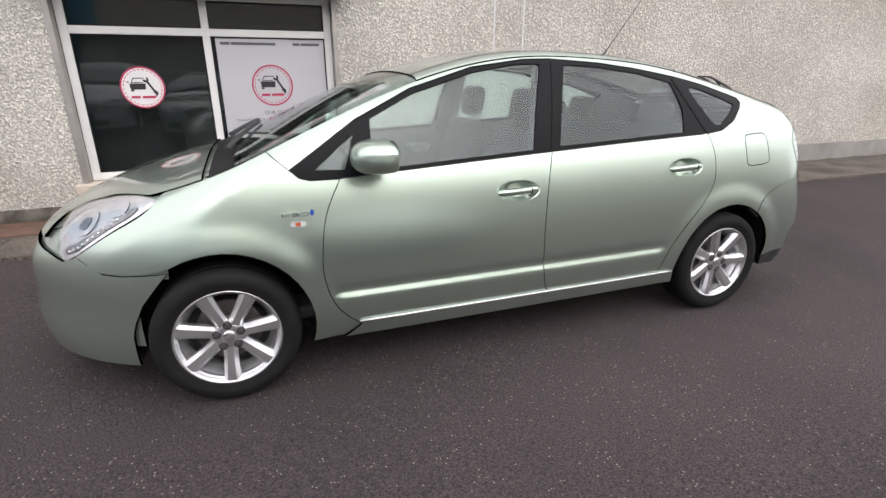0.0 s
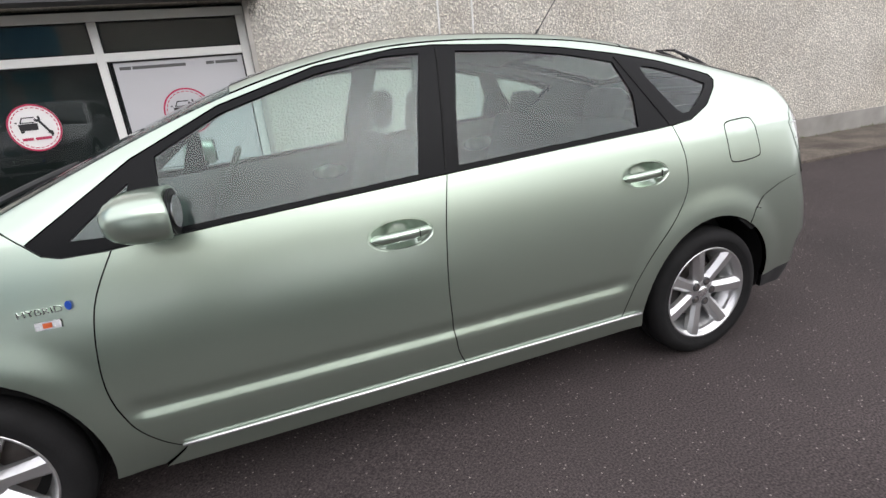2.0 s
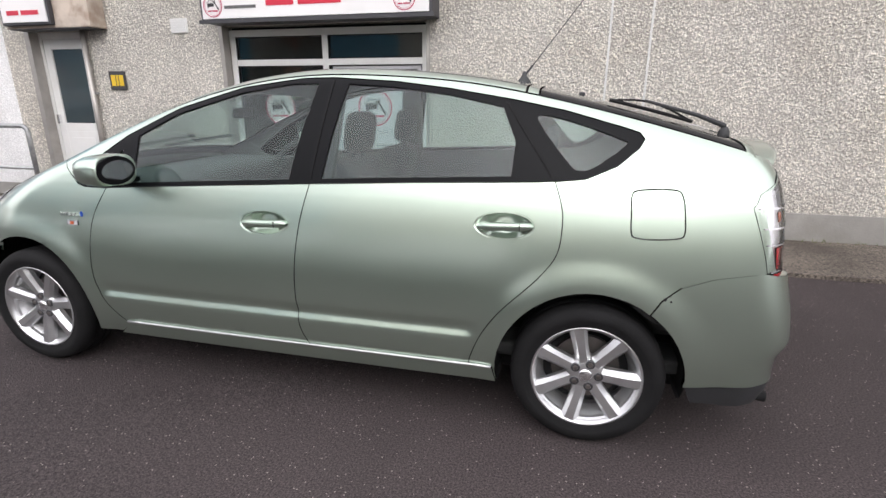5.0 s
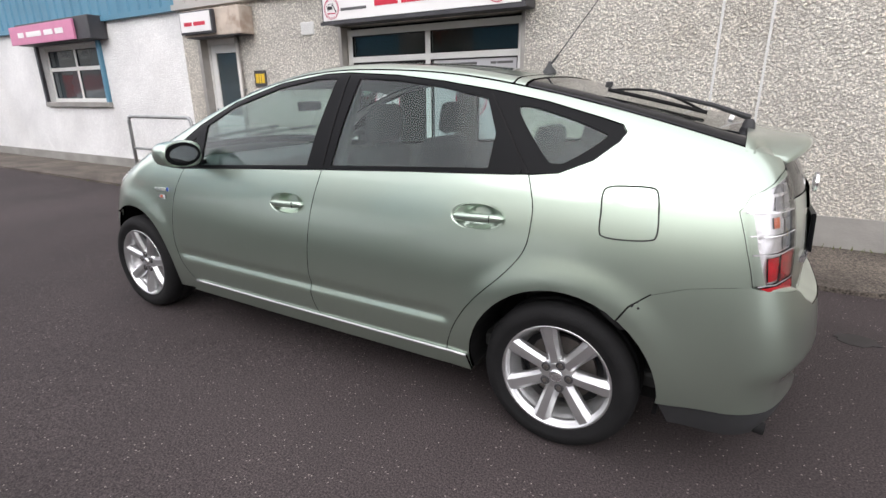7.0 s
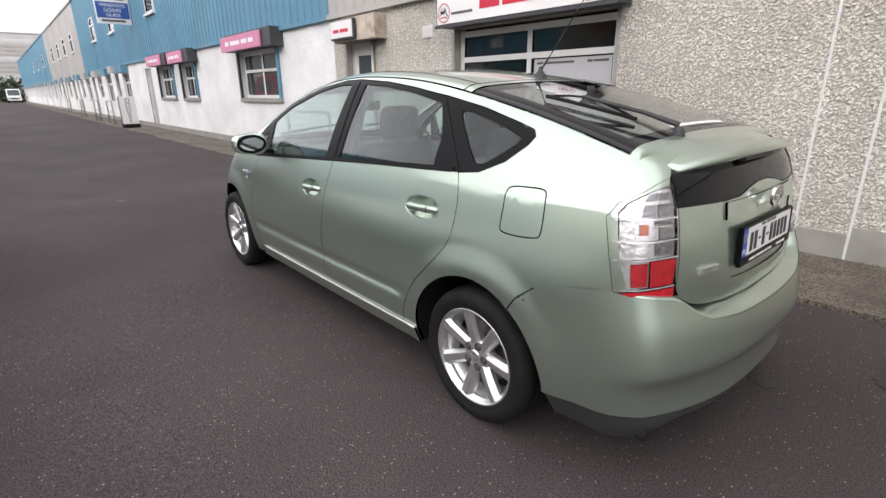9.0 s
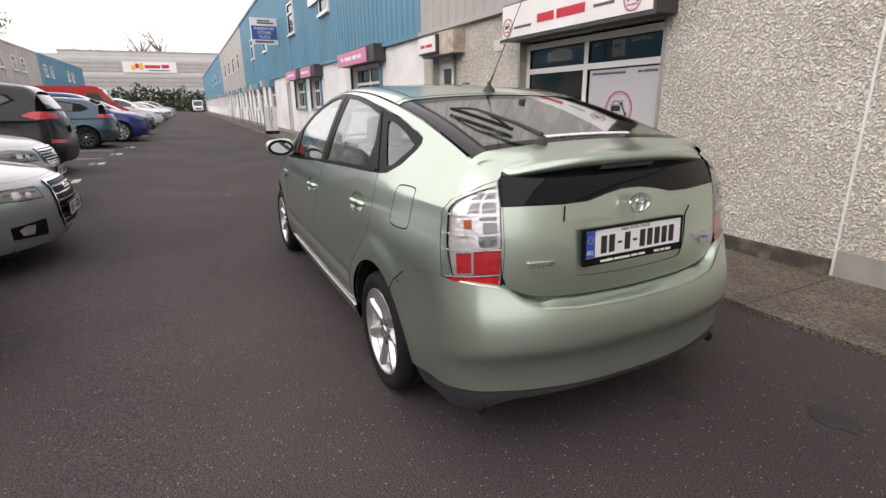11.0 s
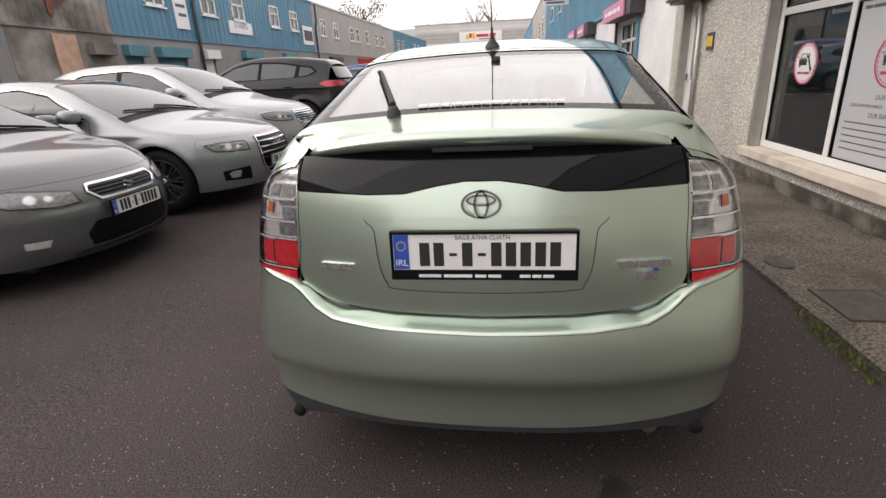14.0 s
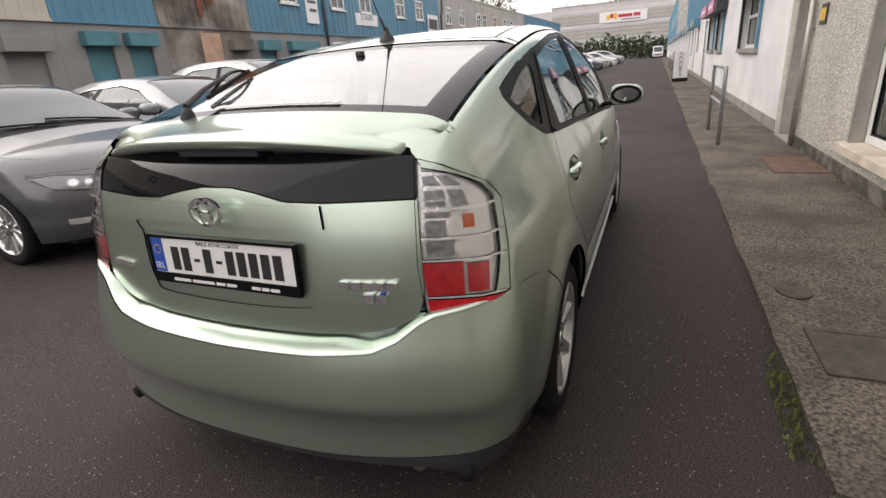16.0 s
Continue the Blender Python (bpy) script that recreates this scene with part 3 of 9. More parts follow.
def panel(name, form, view, outline, materials, parent, holes=(), th=0.012, gap=0.002, off=0.0, su=0.03, sv=0.03, side=1.0, centre=0.0, label="", edge=None):
    """A shell piece that lies on the form's skin, with thickness: outer face, inner face (second material) and rim."""
    key = (tuple(map(tuple, outline)), tuple(tuple(map(tuple, h)) for h in holes), gap, su, sv)
    if key not in GRIDS:
        o = shrunk(outline, gap)
        hs = [shrunk(h, -gap) for h in holes]
        GRIDS[key] = gridded(o, hs, su, sv)
    co, faces, rim = GRIDS[key]
    pos = cast(form, view, co, side, centre)
    nor = normals_of(form, pos)
    outer = pos + nor * off
    inner = pos + nor * (off - th)
    k = len(pos)
    a, b, c = (outer[[f[i] for f in faces]] for i in range(3))
    face_n = np.cross(b - a, c - a)
    flip = (face_n * nor[[f[0] for f in faces]]).sum(1) < 0
    polys, loops, index = [], [], []
    for f, fl in zip(faces, flip):
        g = f[::-1] if fl else f
        polys.append(g)
        loops += [nor[i] for i in g]
        index.append(0)
    for f, fl in zip(faces, flip):
        g = f if fl else f[::-1]
        polys.append([i + k for i in g])
        loops += [-nor[i] for i in g]
        index.append(1)
    # the rim has corners of its own, so that its shading stays apart from the skin's
    mid = {}
    for f in faces:
        for i, j in zip(f, f[1:] + f[:1]):
            mid[(min(i, j), max(i, j))] = outer[f].mean(0)
    edge_v = []
    for i, j in rim:
        d = np.cross(outer[j] - outer[i], nor[i])
        d = d / max(np.linalg.norm(d), 1e-9)
        q = [i, j, j + k, i + k]
        if d @ (outer[i] - mid[(min(i, j), max(i, j))]) < 0:
            d, q = -d, q[::-1]
        base = 2 * k + len(edge_v)
        edge_v += [(inner if n >= k else outer)[n % k] for n in q]
        polys.append([base, base + 1, base + 2, base + 3])
        loops += [d] * 4
        index.append(2)
    verts = np.concatenate([outer, inner, np.array(edge_v)])
    me = bpy.data.meshes.new(name)
    me.from_pydata(verts.tolist(), [], polys)
    mats = list(materials) if isinstance(materials, (list, tuple)) else [materials, materials]
    mats = (mats + [mats[-1]])[:2] + [edge or mats[0]]
    for m in mats:
        me.materials.append(m)
    me.polygons.foreach_set("material_index", index)
    me.polygons.foreach_set("use_smooth", [True] * len(polys))
    me.normals_split_custom_set([tuple(n) for n in loops])
    me.update()
    ob = new(name, me)
    ob.parent = parent
    if label:
        ob["label"] = label
    return ob


def arch(cx, cz, r, z_from, n=26, reverse=False):
    """Points of a wheel arch, from its front foot over the top to its rear foot (front is towards -x)."""
    a0 = math.asin(max(-0.95, (z_from - cz) / r))
    pts = [(cx - r * math.cos(t), cz + r * math.sin(t)) for t in np.linspace(a0, math.pi - a0, n)]
    return pts[::-1] if reverse else pts


# ---- the pale green hatchback ----
def hatch_form(bumper=0.0):
    top = spline([(-3.75, 0.50), (-3.60, 0.66), (-3.40, 0.785), (-3.15, 0.88), (-2.9, 0.955), (-2.65, 1.035), (-2.4, 1.14), (-2.1, 1.268), (-1.8, 1.378), (-1.5, 1.453), (-1.2, 1.487), (-0.9, 1.484), (-0.5, 1.450), (-0.25, 1.406), (0.0, 1.350), (0.35, 1.258), (0.6, 1.182), (0.8, 1.11)])
    low = spline([(0.10, 0.755), (0.22, 0.802), (0.34, 0.836), (0.50, 0.853), (0.62, 0.850), (0.75, 0.835), (0.88, 0.808), (1.0, 0.772), (1.15, 0.722), (1.3, 0.663), (1.45, 0.592), (1.6, 0.50)])
    taper = spline([(-3.8, 0.80), (-3.4, 0.91), (-3.0, 0.965), (-2.5, 0.99), (-1.8, 1.0), (-0.8, 1.0), (0.0, 0.99), (0.35, 0.97), (0.6, 0.935), (0.9, 0.88)])
    rear = spline([(0.15, 0.70), (0.30, 0.745), (0.50, 0.755), (0.65, 0.762), (0.80, 0.755), (0.95, 0.735), (1.08, 0.695), (1.2, 0.62)])
    tail = spline([(0.10, 0.75), (0.20, 0.785), (0.28, 0.812), (0.33, 0.811), (0.39, 0.814), (0.43, 0.826), (0.465, 0.845), (0.50, 0.846), (0.56, 0.837), (0.62, 0.824), (0.68, 0.808), (0.80, 0.78)])
    nose = spline([(0.10, -3.51), (0.2, -3.555), (0.3, -3.575), (0.45, -3.560), (0.55, -3.555), (0.65, -3.53), (0.8, -3.44), (0.95, -3.25)])
    def form(x, y, z):
        yy = np.abs(y)
        t = top(x)
        slope = (top(x + 0.01) - top(x - 0.01)) / 0.02
        ft = (z - t + 0.028 * (yy / 0.6) ** 2) / np.sqrt(1 + slope**2)
        w = low(z) * taper(x)
        w = w - 0.36 * np.maximum(z - 1.0, 0) * step01((x + 0.6) / 1.3)
        # front of the cabin narrows towards the screen
        w = w - 0.10 * np.maximum(z - 1.0, 0) * step01((-1.9 - x) / 0.8)
        # pressed step along the foot of the doors
        along = step01((x + 2.30) / 0.10) * step01((-0.40 - x) / 0.10)
        w = w + along * (0.009 * step01((0.456 - z) / 0.040) - 0.009 * np.exp(-(((z - 0.466) / 0.024) ** 2)))
        # rolled lips round the wheel arches
        for cx, cz, r in ((-2.70, 0.332, 0.357), (0.0, 0.300, 0.357)):
            d = np.hypot(x - cx, z - cz) - r
            w = w + 0.012 * step01((0.135 - d) / 0.115)
        fs = (yy - w) * 0.95
        back = tail(z) if bumper else rear(z)
        fr = x - back + (0.15 if bumper else 0.135) * (yy / 0.75) ** 2.6
        ff = nose(z) + 0.56 * (yy / 0.8) ** 2.4 - x
        f = smax(ft, fs, 0.075)
        f = smax(f, fr, 0.10 if bumper else 0.07)
        return smax(f, ff, 0.14)
    form.top, form.rear = top, rear
    return form


def alloy_wheel(parent, x, y, z, r, side, spokes=7, rim_r=0.212, width=0.195, mats=None, spin=0.0, nuts=5, twin=False):
    """A tyre on a spoked alloy; the outer face looks along side * y."""
    metal, rubber = mats or (M["alloy"], M["rubber"])
    h = width / 2
    s = side
    bm = bmesh.new()
    lathe(bm, [(rim_r - 0.022, -s * h), (rim_r + 0.004, -s * h), (rim_r - 0.012, -s * h * 0.8), (rim_r - 0.035, 0), (rim_r - 0.020, s * h * 0.72), (rim_r - 0.004, s * h * 0.86), (rim_r + 0.004, s * h * 0.93), (rim_r + 0.001, s * h * 0.99), (rim_r - 0.005, s * h * 0.97), (rim_r - 0.012, s * h * 0.80), (rim_r - 0.030, s * h * 0.45), (rim_r - 0.045, s * h * 0.1)], "y", 56)
    face = s * h * 0.72
    lathe(bm, [(0.0, face + s * 0.004), (0.040, face + s * 0.004), (0.062, face - s * 0.002), (0.072, face - s * 0.014), (0.075, face - s * 0.05), (0.0, face - s * 0.055)], "y", 30)
    spoke_meshes = []
    for k in range(spokes):
        sb_ = bmesh.new() if nuts else bm
        a = 2 * math.pi * k / spokes + spin
        d, p = Vector((math.cos(a), 0, math.sin(a))), Vector((-math.sin(a), 0, math.cos(a)))
        for off in ((-0.028, 0.028) if twin else (0.0,)):
            rows = []
            for rr, wd, out, th in ((0.045, 0.032, 0.002, 0.045), (0.075, 0.0285, 0.006, 0.042), (0.12, 0.0295, 0.013, 0.040), (0.17, 0.0325, 0.020, 0.036), (rim_r - 0.005, 0.036, 0.022, 0.030)):
                wd = wd * (0.42 if twin else 1.0) * (7 / max(spokes, 7)) ** 0.6
                c = d * rr + p * off * (0.5 + rr / rim_r)
                y0 = face + s * (out - 0.004)
                rows.append([sb_.verts.new(c + p * wd * q + Vector((0, yy, 0))) for q, yy in ((-1.0, y0 - s * th), (-1.0, y0 - s * 0.016), (-0.58, y0), (0.42, y0 + s * 0.002), (1.0, y0 - s * 0.018), (1.0, y0 - s * th))])
            for a0, b0 in zip(rows, rows[1:]):
                for q in range(5):
                    sb_.faces.new((a0[q], a0[q + 1], b0[q + 1], b0[q]))
                sb_.faces.new((a0[5], a0[0], b0[0], b0[5]))
        if nuts:
            bmesh.ops.recalc_face_normals(sb_, faces=sb_.faces)
            spoke_meshes.append(sb_)
    bmesh.ops.recalc_face_normals(bm, faces=bm.faces)
    wheel = part("wheel", bm, metal, parent, "silver alloy wheel", loc=(x, y, z))
    for p_ in wheel.data.polygons:
        p_.use_smooth = p_.area < 0.0008
    for sb_ in spoke_meshes:
        part("spoke", sb_, metal, wheel)
    t = bmesh.new()
    q = rim_r
    lathe(t, [(q - 0.006, -s * h * 0.9), (q + 0.02, -s * h * 1.03), (r - 0.035, -s * h * 1.06), (r - 0.010, -s * h * 0.9), (r - 0.001, -s * h * 0.65), (r, -s * h * 0.30), (r - 0.007, -s * h * 0.27), (r - 0.007, -s * h * 0.22), (r, -s * h * 0.19), (r, s * h * 0.19), (r - 0.007, s * h * 0.22), (r - 0.007, s * h * 0.27), (r, s * h * 0.30), (r - 0.001, s * h * 0.65), (r - 0.010, s * h * 0.9), (r - 0.020, s * h * 1.0), (r - 0.035, s * h * 1.06), (r - 0.050, s * h * 1.085), (q + 0.030, s * h * 1.06), (q + 0.022, s * h * 1.035), (q + 0.010, s * h * 1.0), (q - 0.004, s * h * 0.93)], "y", 64)
    bmesh.ops.recalc_face_normals(t, faces=t.faces)
    part("tyre", t, rubber, wheel, "black rubber tyre", smooth=True)
    d = lathe(bmesh.new(), [(0.03, -s * 0.02), (0.135, -s * 0.02), (0.135, 0.0), (0.03, 0.0)], "y", 36)
    bmesh.ops.recalc_face_normals(d, faces=d.faces)
    part("brake_disc", d, M["disc"], wheel)
    # dark disc added behind the spokes, in place of the shade inside the wheel
    back = lathe(bmesh.new(), [(0.0, -s * 0.045), (rim_r - 0.035, -s * 0.045)], "y", 32)
    part("wheel_well_shade", back, M["plastic"], wheel)
    cap = lathe(bmesh.new(), [(0.0, face + s * 0.012), (0.020, face + s * 0.011), (0.027, face + s * 0.006), (0.029, face)], "y", 24)
    bmesh.ops.recalc_face_normals(cap, faces=cap.faces)
    part("centre_cap", cap, M["chrome"], wheel, smooth=True)
    for k in range(nuts):
        a = 2 * math.pi * k / nuts + spin
        nb = lathe(bmesh.new(), [(0.0, face + s * 0.010), (0.009, face + s * 0.009), (0.011, face + s * 0.003), (0.012, face - s * 0.004), (0.016, face + s * 0.0045), (0.0165, face)], "y", 10, (0.050 * math.cos(a), 0, 0.050 * math.sin(a)))
        part("lug_nut", nb, M["disc"], wheel)
        pocket = lathe(bmesh.new(), [(0.0105, face + s * 0.0062), (0.0165, face + s * 0.0066), (0.0185, face + s * 0.0045), (0.0185, face - s * 0.004)], "y", 16, (0.050 * math.cos(a), 0, 0.050 * math.sin(a)))
        part("nut_pocket", pocket, M["alloy_dark"], wheel)
    return wheel


def number_plate(parent, m, digits, strip=True, width=0.52, height=0.11):
    """A white plate with a blue band; its writing is plain bars. The pose m has x to the right and y up on the face."""
    bm = extruded([(-width / 2, -height / 2), (width / 2, -height / 2), (width / 2, height / 2), (-width / 2, height / 2)], -0.004, "xy", 0.004)
    bm.transform(m)
    plate = part("number_plate", bm, M["plate_white"], parent, "white number plate with blue band")
    bm = bmesh.new()
    lo = -0.028 if strip else -0.010
    f = [(-width / 2 - 0.006, -height / 2 + lo), (width / 2 + 0.006, -height / 2 + lo), (width / 2 + 0.006, height / 2 + 0.006), (-width / 2 - 0.006, height / 2 + 0.006)]
    extruded(f, 0.006, "xy", -0.008, bm=bm)
    w, hh = width / 2, height / 2
    for a in ((-w - 0.006, w + 0.006, hh - 0.002, hh + 0.006), (-w - 0.006, w + 0.006, -hh + lo, -hh + 0.002), (-w - 0.006, -w + 0.002, -hh + 0.002, hh - 0.002), (w - 0.002, w + 0.006, -hh + 0.002, hh - 0.002)):
        box(bm, a[0], a[1], a[2], a[3], -0.004, 0.008)
    bm.transform(m)
    part("plate_surround", bm, M["trim_black"], plate, "black plate surround")
    bm = boxed(-w + 0.004, -w + 0.048, -hh + 0.004, hh - 0.004, 0.0035, 0.0055)
    bm.transform(m)
    band = part("country_band", bm, M["plate_blue"], plate)
    lettering("country_letters", "IRL", 0.028, m @ pose(-w + 0.026, -hh + 0.022, 0.0056), M["plate_white"], plate, 0.0004)
    bm = bmesh.new()
    for k in range(12):
        a = 2 * math.pi * k / 12
        extruded(disc_outline(-w + 0.026 + 0.013 * math.cos(a), 0.018 + 0.013 * math.sin(a), 0.0022, 5), 0.0006, "xy", 0.0055, bm=bm)
    bm.transform(m)
    part("ring_of_stars", bm, M["yellow"], plate)
    if strip:
        lettering("county_name", "BAILE ÁTHA CLIATH", 0.017, m @ pose(0.0, hh - 0.013, 0.0045), M["black"], plate, 0.0004)
        for x0, x1 in ((-0.185, -0.120), (-0.112, -0.030), (-0.022, 0.010), (0.016, 0.052), (0.105, 0.135), (0.140, 0.165), (0.170, 0.200)):
            bm = boxed(x0, x1, -hh - 0.020, -hh - 0.011, 0.008, 0.0088)
            bm.transform(m)
            part("dealer_strip_bar", bm, M["plate_white"], plate)
    x = -w + 0.075
    step = (width - 0.11) / len(digits)
    for c in digits:
        if c == "-":
            bm = boxed(x + 0.2 * step, x + 0.75 * step, -0.012, -0.003, 0.0042, 0.005)
        else:
            bm = boxed(x + 0.10 * step, x + 0.82 * step, -0.042, 0.028 if strip else 0.040, 0.0042, 0.005)
        bm.transform(m)
        part("plate_bar", bm, M["black"], plate)
        x += step
    return plate


def seat(parent, x, y, rest=True, width=0.48, z=0.0):
    bm = bmesh.new()
    box(bm, x - 0.30, x + 0.20, y - width / 2, y + width / 2, z + 0.36, z + 0.56, 0.05)
    s = part("seat_cushion", bm, M["cloth"], parent, "grey cloth seat", smooth=True)
    bm = boxed(-0.065, 0.065, -width / 2, width / 2, 0, 0.60, bevel=0.045)
    bm.transform(pose(x + 0.20, y, z + 0.50, 0, 17, 0))
    part("seat_back", bm, M["cloth"], parent, smooth=True)
    if rest:
        bm = boxed(-0.045, 0.045, -0.125, 0.125, 0, 0.19, bevel=0.042)
        bm.transform(pose(x + 0.385, y, z + 1.10, 0, 10, 0))
        part("headrest", bm, M["cloth"], parent, smooth=True)
        bm = tube(bmesh.new(), [(x + 0.375, y - 0.05, z + 1.03), (x + 0.39, y - 0.05, z + 1.13)], 0.006)
        tube(bm, [(x + 0.375, y + 0.05, z + 1.03), (x + 0.39, y + 0.05, z + 1.13)], 0.006)
        part("headrest_post", bm, M["chrome"], parent)


def steering_wheel(parent, x, y, z, tilt=-62):
    bm = bmesh.new()
    steps, sides = 36, 8
    rings = []
    for i in range(steps):
        a = 2 * math.pi * i / steps
        c = Vector((math.cos(a), math.sin(a), 0))
        rings.append([bm.verts.new(c * (0.18 + 0.016 * math.cos(2 * math.pi * k / sides)) + Vector((0, 0, 0.016 * math.sin(2 * math.pi * k / sides)))) for k in range(sides)])
    for i in range(steps):
        for k in range(sides):
            bm.faces.new((rings[i][k], rings[(i + 1) % steps][k], rings[(i + 1) % steps][(k + 1) % sides], rings[i][(k + 1) % sides]))
    box(bm, -0.03, 0.03, -0.17, 0.17, -0.01, 0.01, 0.004)
    box(bm, -0.06, 0.06, -0.07, 0.07, -0.02, 0.025, 0.01)
    bm.transform(pose(x, y, z, 0, tilt, 0))
    part("steering_wheel", bm, M["dash"], parent, smooth=True)


def hatchback():
    car = thing("hatchback_car", "pale green metallic five-door hatchback parked beside the pebbledash unit", "car")
    body, tailform = hatch_form(), hatch_form(1.0)
    paint = [M["paint_green"], M["lining"]]
    d_edge = 0.036
    def z_edge(x):
        return float(body.top(x)) - d_edge - 0.012
    def y_edge(x):
        return float(np.abs(cast(body, "side", [(x, z_edge(x))])[0, 1]))
    sides = (-1.0, 1.0)
    arch_f = arch(-2.70, 0.332, 0.357, 0.225)
    arch_r = arch(0.0, 0.300, 0.357, 0.232)
    dlo_low = [(-2.39, 0.99), (-2.355, 0.957), (-2.31, 0.944), (-2.22, 0.944), (-1.7, 0.975), (-1.19, 1.003), (-0.7, 1.028), (-0.23, 1.047), (-0.06, 1.062), (0.05, 1.11), (0.125, 1.175)]
    dlo_top = [(0.142, 1.205), (0.125, 1.228), (0.06, 1.248), (-0.15, 1.305), (-0.35, 1.345), (-0.6, 1.385), (-0.83, 1.413), (-1.11, 1.430), (-1.25, 1.427), (-1.53, 1.390), (-1.84, 1.300), (-2.1, 1.178)]
    dlo = resampled(dlo_low + dlo_top, 0.05)
    door_f_edge = curved([(-2.19, 0.944), (-2.262, 0.80), (-2.292, 0.62), (-2.285, 0.50), (-2.25, 0.40), (-2.19, 0.325), (-2.14, 0.286)], 5, False)
    door_b_edge = curved([(-1.163, 1.004), (-1.20, 0.834), (-1.222, 0.62), (-1.215, 0.42), (-1.195, 0.335), (-1.165, 0.286)], 5, False)
    door_r_edge = curved([(-0.168, 1.05), (-0.140, 0.97), (-0.131, 0.90), (-0.144, 0.79), (-0.21, 0.694), (-0.335, 0.565), (-0.41, 0.458), (-0.452, 0.36), (-0.470, 0.286)], 5, False)
    def on_low(a, b):
        return [p for p in resampled(dlo_low, 0.05, False) if a < p[0] < b]
    def oval(cx, cz):
        return [(cx + 0.106 * math.cos(t), cz + 0.045 * math.sin(t)) for t in np.linspace(0, 2 * math.pi, 36, endpoint=False)]
    for s in sides:
        # doors
        front = door_f_edge + resampled([(-2.14, 0.286), (-1.165, 0.286)], 0.1, False)[1:-1] + door_b_edge[::-1] + on_low(-2.18, -1.17)[::-1]
        fd = panel("front_door", body, "side", front, paint, car, holes=[oval(-1.362, 0.838)], side=s, sv=0.014)
        rear = door_b_edge + resampled([(-1.165, 0.286), (-0.47, 0.286)], 0.1, False)[1:-1] + door_r_edge[::-1] + on_low(-1.155, -0.175)[::-1]
        rd = panel("rear_door", body, "side", rear, paint, car, holes=[oval(-0.345, 0.885)], side=s, sv=0.014)
        sill = resampled([(-2.217, 0.229), (-0.352, 0.232), (-0.368, 0.302), (-2.135, 0.302), (-2.15, 0.283)], 0.1)
        panel("sill", body, "side", sill, paint, car, side=s, off=0.010, gap=0.001, th=0.03)
        # silver bead added to draw the bright highlight on the sill's rounded edge
        bead = [tuple(cast(body, "side", [(x, 0.301)], s)[0] + np.array((0, s * 0.007, 0))) for x in np.linspace(-2.15, -0.372, 30)]
        part("sill_moulding", tube(bmesh.new(), bead, 0.0065, 8), M["alloy"], car, smooth=True)
        # front wing
        edge_line = [(x, z_edge(x)) for x in np.linspace(-2.47, -2.87, 9)]
        wing = [(-2.31, 0.944), (-2.355, 0.957), (-2.39, 0.99)] + edge_line + curved([(-2.882, 0.905), (-2.95, 0.842), (-3.09, 0.762), (-3.235, 0.668)], 4, False) + curved([(-3.179, 0.634), (-3.133, 0.614), (-3.06, 0.612), (-2.979, 0.618)], 3, False) + [p for p in arch_f if p[1] >= 0.628 or p[0] > -2.7] + [(-2.22, 0.23), (-2.14, 0.286)] + door_f_edge[::-1]
        panel("front_wing", body, "side", wing, paint, car, side=s)
        # rear quarter with roof rail
        top_line = [(x, z_edge(x)) for x in np.linspace(-2.47, 0.60, 60)]
        quarter = [(-2.39, 0.99)] + top_line + [(0.612, 1.118), (0.628, 1.080), (0.56, 1.03), (0.545, 1.0), (0.58, 0.87), (0.615, 0.765), (0.55, 0.757), (0.40, 0.735), (0.30, 0.70), (0.235, 0.648), (0.20, 0.592)] + [p for p in arch_r[::-1] if p[0] < 0.195] + [(-0.40, 0.286), (-0.47, 0.286)] + door_r_edge[::-1][1:] + [(-0.06, 1.062), (0.05, 1.11), (0.125, 1.175)] + resampled(dlo_top, 0.05, False)
        quarter = [q for i, q in enumerate(quarter) if i == 0 or np.hypot(q[0] - quarter[i - 1][0], q[1] - quarter[i - 1][1]) > 1e-4]
        fuel = curved([(0.125, 0.868), (0.19, 0.864), (0.272, 0.872), (0.292, 0.892), (0.288, 0.96), (0.278, 1.015), (0.258, 1.035), (0.19, 1.036), (0.122, 1.030), (0.104, 1.008), (0.107, 0.95), (0.110, 0.89)], 4)
        if s < 0:
            panel("rear_quarter", body, "side", quarter, paint, car, holes=[fuel], side=s)
            panel("fuel_flap", body, "side", fuel, paint, car, side=s, gap=0.003)
        else:
            panel("rear_quarter", body, "side", quarter, paint, car, side=s)
        # windows in their black surround
        p1 = [(-2.285, 0.985), (-2.165, 0.982), (-2.115, 1.115), (-2.17, 1.075)]
        p2 = resampled([(-2.045, 0.974), (-1.66, 0.997), (-1.262, 1.020), (-1.225, 1.20), (-1.172, 1.405), (-1.30, 1.404), (-1.53, 1.367), (-1.84, 1.276), (-2.035, 1.178)], 0.06)
        p3 = resampled([(-1.112, 1.029), (-0.7, 1.049), (-0.335, 1.066), (-0.327, 1.19), (-0.385, 1.316), (-0.6, 1.361), (-0.83, 1.391), (-1.033, 1.404), (-1.078, 1.22)], 0.06)
        p4 = curved([(-0.245, 1.268), (-0.21, 1.285), (-0.08, 1.252), (0.055, 1.205), (0.075, 1.185), (-0.03, 1.108), (-0.075, 1.095), (-0.12, 1.115)], 4)
        panel("window_surround", body, "side", dlo, M["trim_black"], car, holes=[p1, p2, p3, p4], side=s, off=-0.002, gap=0.0015, label="black window surround")
        panel("side_window", body, "side", p1, M["car_glass"], car, side=s, off=-0.006, gap=-0.004, th=0.003)
        panel("side_window", body, "side", p2, M["car_glass"], car, side=s, off=-0.006, gap=-0.004, th=0.003)
